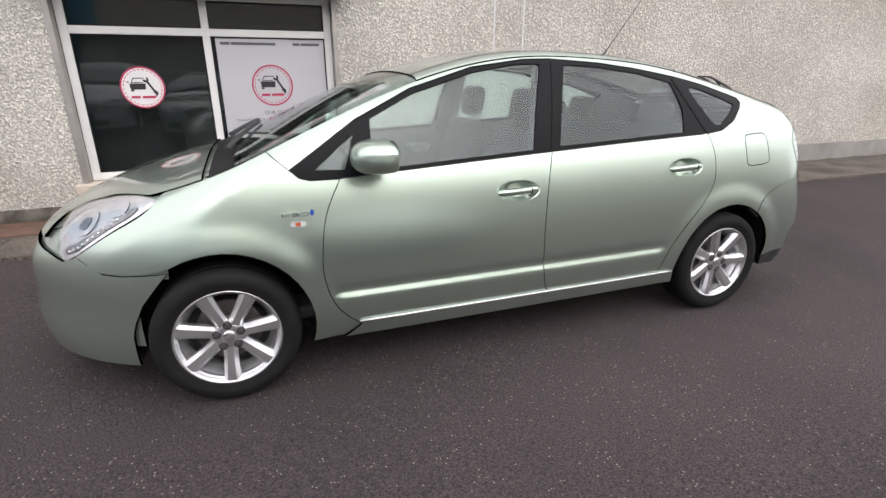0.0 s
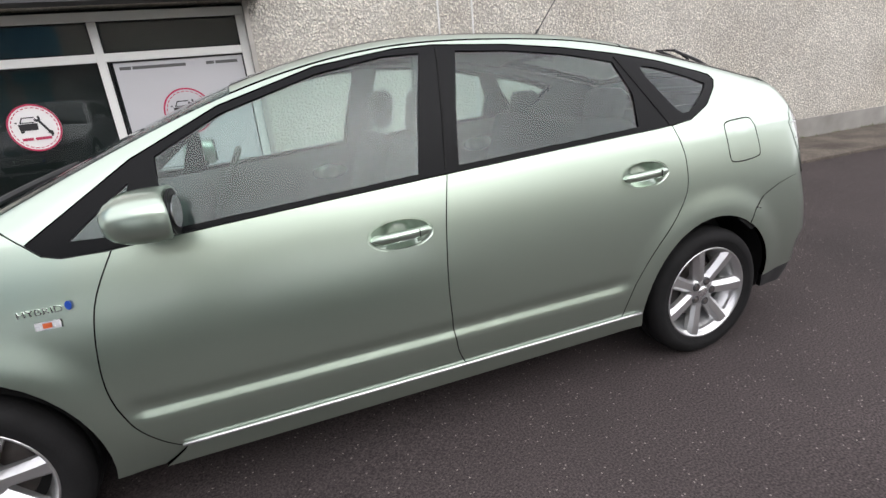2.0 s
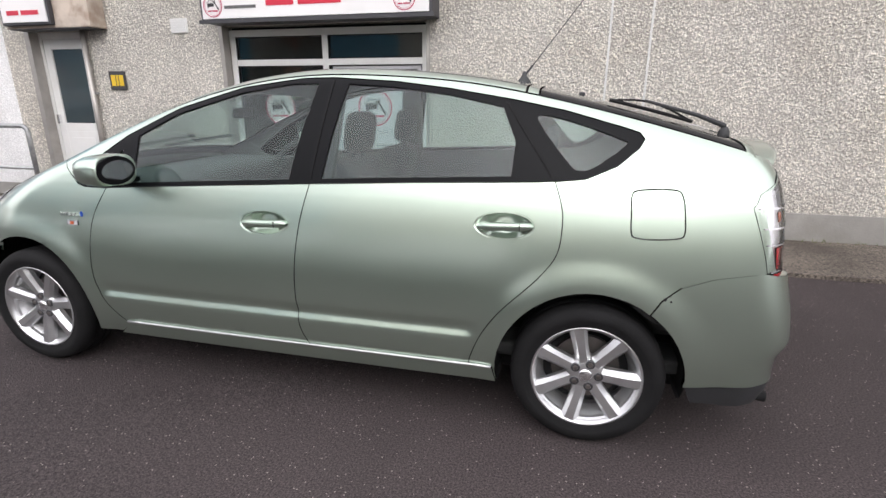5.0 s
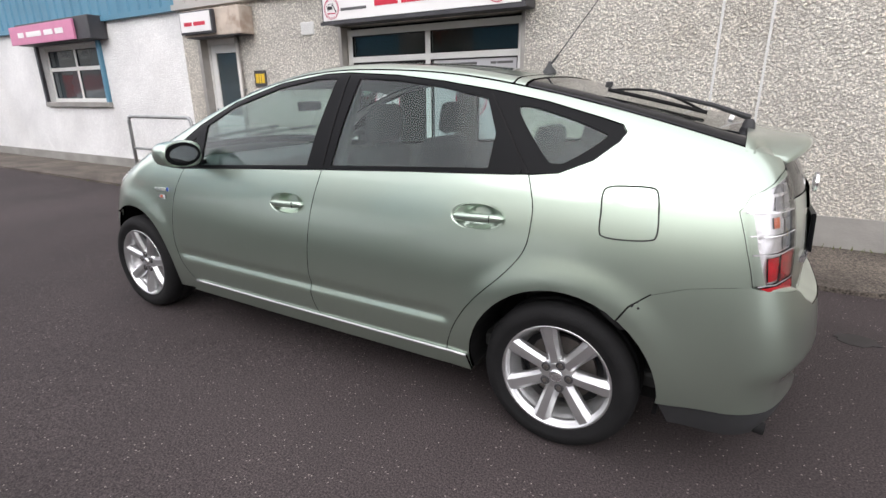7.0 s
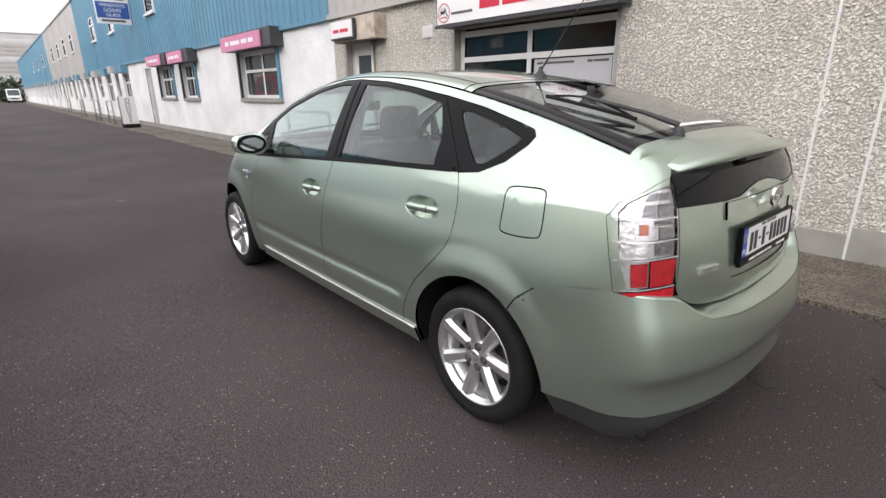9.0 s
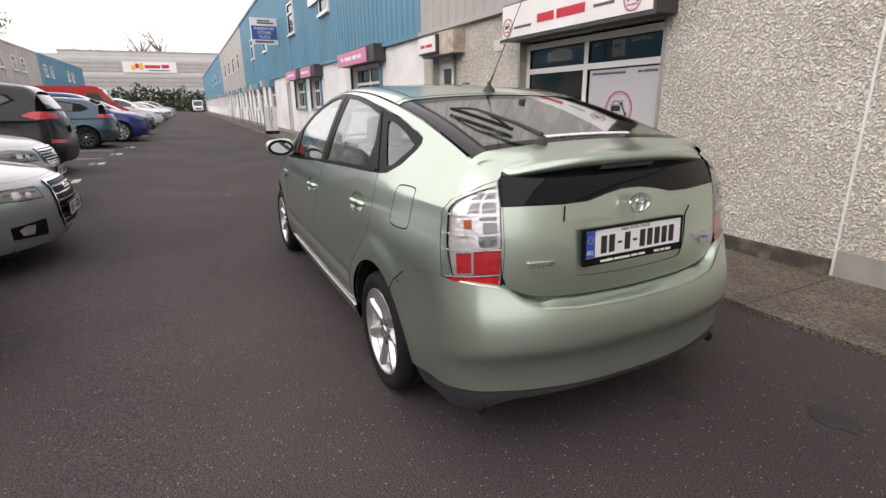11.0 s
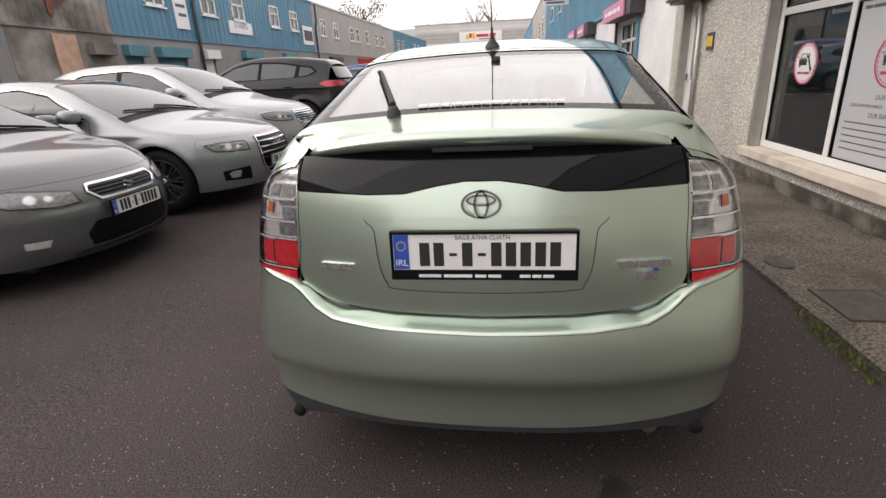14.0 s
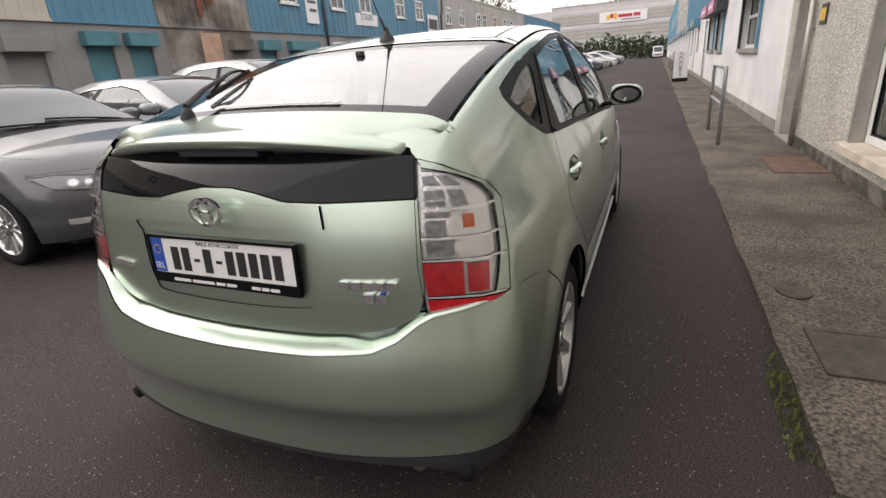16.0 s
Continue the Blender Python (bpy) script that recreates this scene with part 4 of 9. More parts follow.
        panel("side_window", body, "side", p3, M["car_glass_dark"], car, side=s, off=-0.006, gap=-0.004, th=0.003)
        panel("side_window", body, "side", p4, M["car_glass_dark"], car, side=s, off=-0.006, gap=-0.004, th=0.003)
        # weather strip along the foot of the windows
        strip = resampled([(-2.20, 0.948), (-1.19, 1.006), (-0.20, 1.050), (-0.20, 1.066), (-1.19, 1.022), (-2.20, 0.964)], 0.08)
        panel("weather_strip", body, "side", strip, M["trim_black"], car, side=s, off=0.004, gap=0.0, th=0.006)
        for gl in ([(-1.168, 1.01), (-1.160, 1.01), (-1.098, 1.42), (-1.106, 1.42)], [(-0.178, 1.055), (-0.168, 1.055), (-0.365, 1.335), (-0.375, 1.335)]):
            panel("door_gap_seal", body, "side", resampled(gl, 0.05), M["rubber"], car, side=s, off=0.0005, gap=0.0, th=0.003)
        # handles: a dished cup behind a bar
        for door, cx, cz in ((fd, -1.362, 0.838), (rd, -0.345, 0.885)):
            w0 = float(np.abs(cast(body, "side", [(cx, cz)])[0, 1]))
            cup = bmesh.new()
            rings = []
            for q in (1.0, 0.94, 0.88, 0.80, 0.68, 0.55, 0.40, 0.25, 0.10):
                ring = []
                for t in np.linspace(0, 2 * math.pi, 40, endpoint=False):
                    du, dv = 0.116 * q * math.cos(t), 0.053 * q * math.sin(t)
                    bowl = step01(1.35 - (du / 0.062) ** 2 - (dv / 0.050) ** 2)
                    ring.append((cx + du, cz + dv, (0.0015 if q > 0.9 else 0.0) - 0.010 * float(step01((1 - q) / 0.2)) - 0.034 * float(bowl)))
                rings.append(ring)
            vr = [[cup.verts.new((a, s * (float(np.abs(cast(body, "side", [(a, b)])[0, 1])) + dpt), b)) for a, b, dpt in ring] for ring in rings]
            for a, b in zip(vr, vr[1:]):
                for i in range(40):
                    cup.faces.new((a[i], a[(i + 1) % 40], b[(i + 1) % 40], b[i]))
            cup.faces.new(vr[-1])
            bmesh.ops.recalc_face_normals(cup, faces=cup.faces)
            hd = part("handle_cup", cup, M["paint_green"], door, smooth=True)
            bar = bmesh.new()
            n = 18
            prof = []
            for i in range(n + 1):
                u = -1 + 2 * i / n
                prof.append((cx + 0.106 * u + 0.002, cz - 0.002 + 0.004 * u, 0.0145 * math.sqrt(max(0, 1 - u**8)) + 0.001, 0.010 + 0.018 * (1 - u**4)))
            rows = []
            for a, b, hh, dep in prof:
                rows.append([bar.verts.new((a, s * (w0 + dep - (0.022 if abs(k) > 1.45 else 0.012 * (1 - math.cos(k * 0.9)))), b + hh * math.sin(k))) for k in (-1.57, -1.2, -0.7, -0.25, 0.25, 0.7, 1.2, 1.57)])
            for a, b in zip(rows, rows[1:]):
                for k in range(7):
                    bar.faces.new((a[k], a[k + 1], b[k + 1], b[k]))
            bmesh.ops.recalc_face_normals(bar, faces=bar.faces)
            part("door_handle", bar, M["paint_green"], door, smooth=True)
            gap_line = boxed(cx + 0.058, cx + 0.0605, min(s * (w0 + 0.018), s * (w0 + 0.0285)), max(s * (w0 + 0.018), s * (w0 + 0.0285)), cz - 0.013, cz + 0.013)
            part("handle_joint", gap_line, M["rubber"], door)
        # mirror
        mm = bmesh.new()
        bmesh.ops.create_uvsphere(mm, u_segments=24, v_segments=14, radius=1.0)
        for v in mm.verts:
            x, y, z = v.co
            k = (abs(x) ** 2.6 + abs(y) ** 3.5 + abs(z) ** 3.0) ** (-1 / 3.0)
            x, y, z = x * k, y * k, z * k
            if x > 0.35:
                x = 0.35
            v.co = (-2.045 + 0.115 * x + 0.02 * y * y, s * (0.905 + 0.105 * y), 1.045 + 0.066 * z * (1 - 0.10 * y))
        mir = part("door_mirror", mm, M["paint_green"], car, "pale green door mirror housing", smooth=True)
        glass = extruded([(s * 0.905 + 0.078 * c * (abs(c) ** 0.2 if c else 1), 1.047 + 0.043 * e) for c, e in ((math.cos(t), math.sin(t)) for t in np.linspace(0, 2 * math.pi, 24, endpoint=False))], 0.004, "yz", -1.985)
        part("mirror_glass", glass, M["mirror"], mir)
        shell_back = extruded([(s * 0.905 + 0.098 * c, 1.047 + 0.060 * e) for c, e in ((math.cos(t), math.sin(t)) for t in np.linspace(0, 2 * math.pi, 24, endpoint=False))], 0.006, "yz", -1.993)
        part("mirror_rim", shell_back, M["trim_black"], mir)
        stalk = boxed(-2.10, -2.03, min(s * 0.74, s * 0.85), max(s * 0.74, s * 0.85), 0.975, 1.005, bevel=0.01)
        part("mirror_stalk", stalk, M["trim_black"], mir)
        # wing badge and repeater
        yb = float(np.abs(cast(body, "side", [(-2.376, 0.777)])[0, 1]))
        rep = resampled([(-2.407, 0.766), (-2.345, 0.766), (-2.345, 0.788), (-2.407, 0.788)], 0.02)
        r_ = panel("side_repeater", body, "side", rep, M["reflector"], car, side=s, off=0.006, gap=0.0, th=0.005, su=0.05, sv=0.05, label="clear side repeater with orange bulb")
        bulb = resampled([(-2.388, 0.770), (-2.366, 0.770), (-2.366, 0.784), (-2.388, 0.784)], 0.02)
        panel("repeater_bulb", body, "side", bulb, M["lens_orange"], r_, side=s, off=0.0075, gap=0.0, th=0.002, su=0.05, sv=0.05)
        base_m = Matrix(((1, 0, 0, -2.385), (0, 0, -1, -(yb + 0.002)), (0, 1, 0, 0.818), (0, 0, 0, 1))) if s < 0 else Matrix(((-1, 0, 0, -2.385), (0, 0, 1, yb + 0.002), (0, 1, 0, 0.818), (0, 0, 0, 1)))
        lettering("wing_badge", "HYBRID", 0.026, base_m, M["chrome"], car, 0.002, "chrome wing badge lettering", 1.2)
        drop = extruded(disc_outline(-2.318, 0.822, 0.008, 14, 0.013), s * 0.004, "xz", s * (yb - 0.001))
        part("badge_drop", drop, M["plate_blue"], car, "small blue badge drop")
        # wheels and wheel wells
        alloy_wheel(car, -2.70, s * 0.742, 0.316, 0.300, s, spin=2.864 if s < 0 else 0.4, rim_r=0.212)
        alloy_wheel(car, 0.0, s * 0.735, 0.298, 0.298, s, spin=-0.01 if s < 0 else 0.3, rim_r=0.212)
        for cx, cz, r, name in ((-2.70, 0.332, 0.367, "front_wheel_liner"), (0.0, 0.300, 0.367, "rear_wheel_liner")):
            ln = bmesh.new()
            a0, b0 = [], []
            for t in np.linspace(-0.35, math.pi + 0.35, 30):
                lx, lz = cx - r * math.cos(t), max(0.235, cz + r * math.sin(t))
                edge = min(0.835, float(np.abs(cast(body, "side", [(lx, max(lz, 0.25))])[0, 1])) - 0.018)
                a0.append(ln.verts.new((lx, s * edge, lz)))
                b0.append(ln.verts.new((cx - r * math.cos(t), s * 0.50, max(0.235, cz + r * math.sin(t)))))
            for i in range(29):
                ln.faces.new((a0[i], a0[i + 1], b0[i + 1], b0[i]))
            ln.faces.new(b0)
            part(name, ln, M["rubber"], car)
        # head lamp
        lamp = [(2.243, 0.890), (2.282, 0.843), (2.402, 0.765), (2.534, 0.672), (2.600, 0.643), (2.630, 0.668), (2.665, 0.728), (2.724, 0.785), (2.775, 0.820), (2.700, 0.848), (2.591, 0.875), (2.383, 0.900)]
        panel("lamp_housing", body, "cyl", resampled([(2.15, 0.60), (2.70, 0.60), (2.70, 0.90), (2.15, 0.95)], 0.06), M["paint_green"], car, side=s, centre=-2.35, off=-0.016, gap=0.0, su=0.06, sv=0.05)
        hl = panel("head_lamp", body, "cyl", curved(lamp, 3), M["reflector"], car, side=s, centre=-2.35, off=-0.004, gap=0.003, th=0.01, su=0.05, sv=0.03, label="clear head lamp")
        panel("lamp_lens", body, "cyl", curved(lamp, 3), M["lens_clear"], hl, side=s, centre=-2.35, off=0.006, gap=0.004, th=0.002, su=0.05, sv=0.03)
        strip = curved([(2.32, 0.842), (2.42, 0.775), (2.53, 0.694), (2.59, 0.668), (2.60, 0.692), (2.53, 0.728), (2.42, 0.805), (2.33, 0.862)], 3)
        panel("side_light_strip", body, "cyl", strip, M["led_grey"], hl, side=s, centre=-2.35, off=0.000, gap=0.0, th=0.004, su=0.05, sv=0.03)
        for q in np.linspace(0.06, 0.94, 11):
            bx, bz = np.interp(q, (0, 1), (2.345, 2.585)), float(np.interp(q, (0, 0.4, 0.8, 1), (0.846, 0.770, 0.697, 0.677)))
            at = cast(body, "cyl", [(bx, bz)], s, -2.35)[0]
            at = at + normals_of(body, at[None])[0] * 0.002
            bead = bmesh.new()
            bmesh.ops.create_icosphere(bead, subdivisions=1, radius=0.007, matrix=Matrix.Translation(at))
            part("lamp_bead", bead, M["reflector"], hl, smooth=True)
        for ca, cz_, ra, rz, m_ in ((2.545, 0.790, 0.060, 0.044, "reflector"), (2.545, 0.790, 0.030, 0.022, "led_grey"), (2.42, 0.850, 0.055, 0.028, "reflector")):
            bowl = [(ca + ra * math.cos(t), cz_ + rz * math.sin(t)) for t in np.linspace(0, 2 * math.pi, 20, endpoint=False)]
            panel("lamp_bowl", body, "cyl", bowl, M[m_], hl, side=s, centre=-2.35, off=0.001 if ra > 0.05 else 0.003, gap=0.0, th=0.004, su=0.05, sv=0.03)
        # skins behind the joints at the rear corner
        panel("corner_filler", body, "side", resampled([(0.14, 0.62), (0.22, 0.56), (0.56, 0.66), (0.56, 0.79), (0.30, 0.74)], 0.06), M["rubber"], car, side=s, off=-0.008, gap=0.0, su=0.06, sv=0.05)
        panel("corner_filler", body, "cyl", resampled([(0.52, 0.61), (0.98, 0.66), (0.98, 0.775), (0.52, 0.72)], 0.06), M["paint_green"], car, side=s, centre=-0.25, off=-0.003, gap=0.0, su=0.06, sv=0.05)
        # tail lamp in its layers
        k = lambda x, y: math.atan2(y, x + 0.25)
        lo_in, hi_in = k(0.69, 0.582), k(0.62, 0.553)
        lamp = [(lo_in, 0.722), (k(0.63, 0.69), 0.724), (k(0.575, 0.775), 0.760), (k(0.545, 0.765), 0.87), (k(0.515, 0.745), 0.985), (k(0.535, 0.715), 1.03), (k(0.60, 0.62), 1.085), (hi_in, 1.105), (k(0.656, 0.562), 1.0), (k(0.69, 0.572), 0.85)]
        lamp = resampled(lamp, 0.05)
        def band(z0, z1, a=0.0, b=1.0):
            z = np.linspace(z0, z1, 7)
            lo, hi = [], []
            for zz in z:
                q = [np.interp(zz, *zip(*e)) for e in ([(0.722, lo_in + 0.012), (0.85, k(0.69, 0.572) + 0.012), (1.0, k(0.656, 0.562) + 0.012), (1.105, hi_in + 0.012)], [(0.724, k(0.63, 0.69) - 0.01), (0.760, k(0.575, 0.775) - 0.012), (0.87, k(0.545, 0.765) - 0.012), (0.985, k(0.515, 0.745) - 0.014), (1.03, k(0.535, 0.715) - 0.012), (1.085, k(0.60, 0.62) - 0.01), (1.11, hi_in + 0.02)])]
                lo.append((q[0] + a * (q[1] - q[0]), zz))
                hi.append((q[0] + b * (q[1] - q[0]), zz))
            return resampled(lo + hi[::-1], 0.06)
        lp = panel("tail_lamp", body, "cyl", lamp, [M["reflector"], M["trim_black"]], car, side=s, centre=-0.25, off=-0.012, gap=0.004, th=0.02, su=0.05, sv=0.03, label="clear and red tail lamp")
        seal_outer = lamp
        panel("lamp_seal", body, "cyl", seal_outer, M["rubber"], lp, holes=[shrunk(lamp, 0.0035)], side=s, centre=-0.25, off=0.001, gap=0.001, th=0.02, su=0.06, sv=0.05)
        panel("red_lens_strip", body, "cyl", band(0.728, 0.758), M["lens_red"], lp, side=s, centre=-0.25, off=0.004, gap=0.0, th=0.012, su=0.06, sv=0.04)
        panel("red_lens", body, "cyl", band(0.766, 0.852, 0.0, 0.46), M["lens_red"], lp, side=s, centre=-0.25, off=-0.003, gap=0.0, th=0.006, su=0.05, sv=0.03)
        panel("red_lens", body, "cyl", band(0.770, 0.848, 0.49, 0.78), M["lens_red"], lp, side=s, centre=-0.25, off=-0.006, gap=0.002, th=0.004, su=0.05, sv=0.03)
        panel("indicator_bulb", body, "cyl", band(0.935, 0.968, 0.48, 0.62), M["lens_orange"], lp, side=s, centre=-0.25, off=-0.008, gap=0.0, th=0.004, su=0.06, sv=0.05)
        for z0, z1, a0, b0 in ((1.005, 1.028, 0.06, 0.32), (1.005, 1.028, 0.38, 0.60), (1.040, 1.062, 0.06, 0.34), (1.040, 1.062, 0.42, 0.70), (0.990, 1.002, 0.06, 0.30), (0.990, 1.002, 0.36, 0.58), (1.074, 1.090, 0.08, 0.5)):
            panel("led_cell", body, "cyl", band(z0, z1, a0, b0), M["led_grey"], lp, side=s, centre=-0.25, off=-0.009, gap=0.0, th=0.003, su=0.08, sv=0.05)
        for z0, z1, a0, b0 in ((0.868, 0.905, 0.05, 0.36), (0.915, 0.955, 0.05, 0.28), (0.962, 0.975, 0.05, 0.34)):
            panel("lamp_chamber", body, "cyl", band(z0, z1, a0, b0), M["led_grey"], lp, side=s, centre=-0.25, off=-0.009, gap=0.0, th=0.003, su=0.08, sv=0.05)
        for zz in (0.761, 0.856, 0.912, 0.980):
            panel("lens_rib", body, "cyl", band(zz, zz + 0.005), M["reflector"], lp, side=s, centre=-0.25, off=0.003, gap=0.0, th=0.008, su=0.08, sv=0.05)
        panel("lamp_lens", body, "cyl", lamp, M["lens_clear"], lp, side=s, centre=-0.25, off=0.003, gap=0.007, th=0.002, su=0.05, sv=0.03)
    # top skins
    def top_strip(x0, x1, n, inset):
        xs = np.linspace(x0, x1, n)
        a = [(x, -(y_edge(x) - inset)) for x in xs]
        return a + [(x, -y) for x, y in a[::-1]]
    lamp_line = lambda x: float(np.interp(x, (-3.46, -3.40, -3.25, -3.085, -2.967, -2.885, -2.86), (0.22, 0.27, 0.352, 0.462, 0.594, 0.694, 0.9)))
    hood = [(x, -min(y_edge(x) - 0.004, lamp_line(x))) for x in np.linspace(-3.42, -2.72, 22)]
    panel("bonnet", body, "top", hood + [(x, -y) for x, y in hood[::-1]], paint, car, su=0.05, sv=0.05)
    panel("bonnet_underlay", body, "top", top_strip(-3.50, -2.70, 14, -0.03), M["paint_green"], car, off=-0.010, gap=0.0, su=0.06, sv=0.08)
    panel("nose_underlay", body, "cyl", resampled([(2.25, 0.30), (2 * math.pi - 2.25, 0.30), (2 * math.pi - 2.25, 0.80), (2.25, 0.80)], 0.08), M["paint_green"], car, centre=-2.40, off=-0.014, gap=0.0, su=0.08, sv=0.06)
    panel("scuttle", body, "top", top_strip(-2.715, -2.58, 6, 0.02), M["trim_black"], car, off=-0.012, su=0.06, sv=0.08, label="black plastic scuttle under the wipers")
    panel("windscreen", body, "top", top_strip(-2.60, -1.80, 18, 0.012), M["car_glass"], car, off=-0.004, th=0.004, su=0.06, sv=0.08)
    panel("roof", body, "top", top_strip(-1.80, -0.305, 24, 0.004), paint, car, su=0.05, sv=0.05)
    for s in sides:
        xs = np.linspace(-1.80, -0.31, 18)
        ditch = [(x, y_edge(x) - 0.10) for x in xs] + [(x, y_edge(x) - 0.092) for x in xs[::-1]]
        panel("roof_moulding", body, "top", ditch, M["plastic"], car, side=s, off=0.001, gap=0.0, th=0.004, su=0.1)
    panel("hatch_header", body, "top", top_strip(-0.300, -0.255, 4, 0.004), paint, car, su=0.05, sv=0.05)
    glass = top_strip(-0.25, 0.505, 20, 0.006)
    inner = [(x, y) for x, y in top_strip(-0.17, 0.44, 16, 0.085)]
    panel("hatch_glass_border", body, "top", glass, M["privacy_glass"], car, holes=[inner], off=-0.003, gap=0.002, th=0.006, su=0.05, sv=0.06, label="black printed border of the rear glass")
    hatch_pane = panel("hatch_glass", body, "top", inner, M["hatch_pane"], car, off=-0.003, gap=-0.002, th=0.004, su=0.05, sv=0.06)
    # a line of lettering on the foot of the rear glass
    y = -0.215
    for i, w in enumerate((4, 4, 4, 1, 3, 3, 3, 3, 4, 3, 3, 3, 3, 3, 1, 1, 3)):
        w *= 0.0078
        at = [cast(body, "top", [(x, v)])[0] + np.array((0.002, 0, 0.004)) for x, v in ((0.446, y), (0.446, y + w), (0.428, y + w), (0.428, y))]
        bm = bmesh.new()
        top_v = [bm.verts.new(p) for p in at]
        low_v = [bm.verts.new(p - np.array((0, 0, 0.003))) for p in at]
        bm.faces.new(top_v)
        for q in range(4):
            bm.faces.new((top_v[q], low_v[q], low_v[(q + 1) % 4], top_v[(q + 1) % 4]))
        part("lettering_bar", bm, M["sign_white"], hatch_pane)
        y += w + 0.005
    panel("tail_underlay", body, "top", top_strip(0.455, 0.600, 5, -0.02), M["paint_green"], car, off=-0.012, gap=0.0, su=0.06, sv=0.08)
    # spoiler: a wing with a rounded lip and a dark hollow beneath
    sp = bmesh.new()
    rows = []
    for y in np.linspace(-1, 1, 41):
        w = 0.56
        back = 0.722 - 0.100 * abs(y) ** 2.6
        zt = 1.178 - 0.050 * abs(y) ** 2.6
        yy = y * min(y_edge(min(back - 0.01, 0.60)) - 0.004, 0.600)
        lip = 1 - 0.35 * abs(y) ** 4
        x0 = 0.498
        z0 = float(cast(body, "top", [(x0, y * 0.622)])[0, 2]) + 0.001
        rows.append([sp.verts.new(c) for c in ((x0, y * 0.622, z0), (x0 + 0.03, y * 0.617, z0 - 0.008), (x0 * 0.5 + back * 0.5 - 0.04, y * 0.609, (z0 + zt) / 2), (back - 0.08, yy, zt + 0.005), (back - 0.03, yy, zt + 0.003), (back - 0.006, yy, zt - 0.004), (back, yy, zt - 0.014), (back - 0.003, yy, zt - 0.030 * lip), (back - 0.018, yy, zt - 0.040 * lip), (back - 0.07, yy, zt - 0.040 * lip), (x0 + 0.06, yy, zt - 0.050 * lip))])
    for a, b in zip(rows, rows[1:]):
        for i in range(10):
            sp.faces.new((a[i], a[i + 1], b[i + 1], b[i]))
    sp.faces.new(rows[0])
    sp.faces.new(rows[-1])
    bmesh.ops.recalc_face_normals(sp, faces=sp.faces)
    spoiler = part("spoiler", sp, M["paint_green"], car, "pale green rear spoiler", smooth=True)
    brake = boxed(0.655, 0.688, -0.14, 0.14, 1.118, 1.136, bevel=0.004)
    part("high_brake_light", brake, M["sign_dark"], spoiler, "dark high brake light")
    # tailgate: black glass band over a painted lower half with a plate recess
    def kk(y, z):
        return math.atan2(y, float(body.rear(z)) - 0.135 * (abs(y) / 0.75) ** 2.6 + 0.193)
    wave = [(-0.57, 1.010), (-0.45, 1.008), (-0.33, 1.005), (-0.22, 1.008), (-0.13, 1.028), (-0.05, 1.040), (0.05, 1.040), (0.13, 1.028), (0.22, 1.008), (0.33, 1.005), (0.45, 1.008), (0.57, 1.010)]
    wave = [(kk(y, z), z) for y, z in resampled(wave, 0.04, False)]
    side_lo = [(-0.575, 0.93), (-0.582, 0.80), (-0.572, 0.735), (-0.545, 0.703), (-0.48, 0.674), (-0.38, 0.658), (-0.2, 0.649), (0.0, 0.646), (0.2, 0.649), (0.38, 0.658), (0.48, 0.674), (0.545, 0.703), (0.572, 0.735), (0.582, 0.80), (0.575, 0.93)]
    bottom = [(kk(y, z), z) for y, z in curved(side_lo, 4, False)]
    recess = [(kk(y, z), z) for y, z in curved([(-0.322, 0.937), (-0.315, 0.90), (-0.305, 0.80), (-0.285, 0.745), (-0.25, 0.727), (0.0, 0.720), (0.25, 0.727), (0.285, 0.745), (0.305, 0.80), (0.315, 0.90), (0.322, 0.937), (0.0, 0.932)], 4)]
    tg = panel("tailgate", body, "cyl", wave + bottom[::-1], paint, car, holes=[recess], centre=-0.20, su=0.03, sv=0.025)
    panel("plate_recess", body, "cyl", recess, paint, tg, centre=-0.20, off=-0.004, gap=-0.004, su=0.05, sv=0.05)
    garnish = [(kk(y, z), z) for y, z in resampled([(-0.335, 0.940), (0.335, 0.940), (0.325, 0.999), (-0.325, 0.999)], 0.05)]
    panel("plate_garnish", body, "cyl", garnish, paint, tg, centre=-0.20, off=0.008, gap=0.001, th=0.02, su=0.05, sv=0.03)
    band_top = [(kk(y, z), z) for y, z in resampled([(0.56, 1.110), (0.3, 1.125), (0.0, 1.128), (-0.3, 1.125), (-0.56, 1.110)], 0.05, False)]
    panel("tailgate_glass", body, "cyl", wave + band_top, M["privacy_glass"], tg, centre=-0.20, off=-0.002, th=0.006, su=0.04, sv=0.04, label="black glass band under the spoiler")
    # badge: three crossing ovals in chrome
    ex = 0.762
    for a, b, cz in ((0.048, 0.034, 0.987), (0.014, 0.033, 0.987), (0.034, 0.011, 0.999)):
        rg = bmesh.new()
        n = 40
        for i in range(n):
            t0, t1 = 2 * math.pi * i / n, 2 * math.pi * (i + 1) / n
            extruded([(a * math.cos(t0), cz + b * math.sin(t0)), ((a + 0.0075) * math.cos(t0), cz + (b + 0.006) * math.sin(t0)), ((a + 0.0075) * math.cos(t1), cz + (b + 0.006) * math.sin(t1)), (a * math.cos(t1), cz + b * math.sin(t1))], 0.010, "yz", ex, bm=rg)
        part("badge_oval", rg, M["chrome"], tg, "chrome oval badge")
    number_plate(tg, Matrix(((0, 0, 1, 0.756), (1, 0, 0, 0), (0, 1, 0, 0.846), (0, 0, 0, 1))) @ pose(0, 0, 0, -3, 0, 0), "08-D-55432")
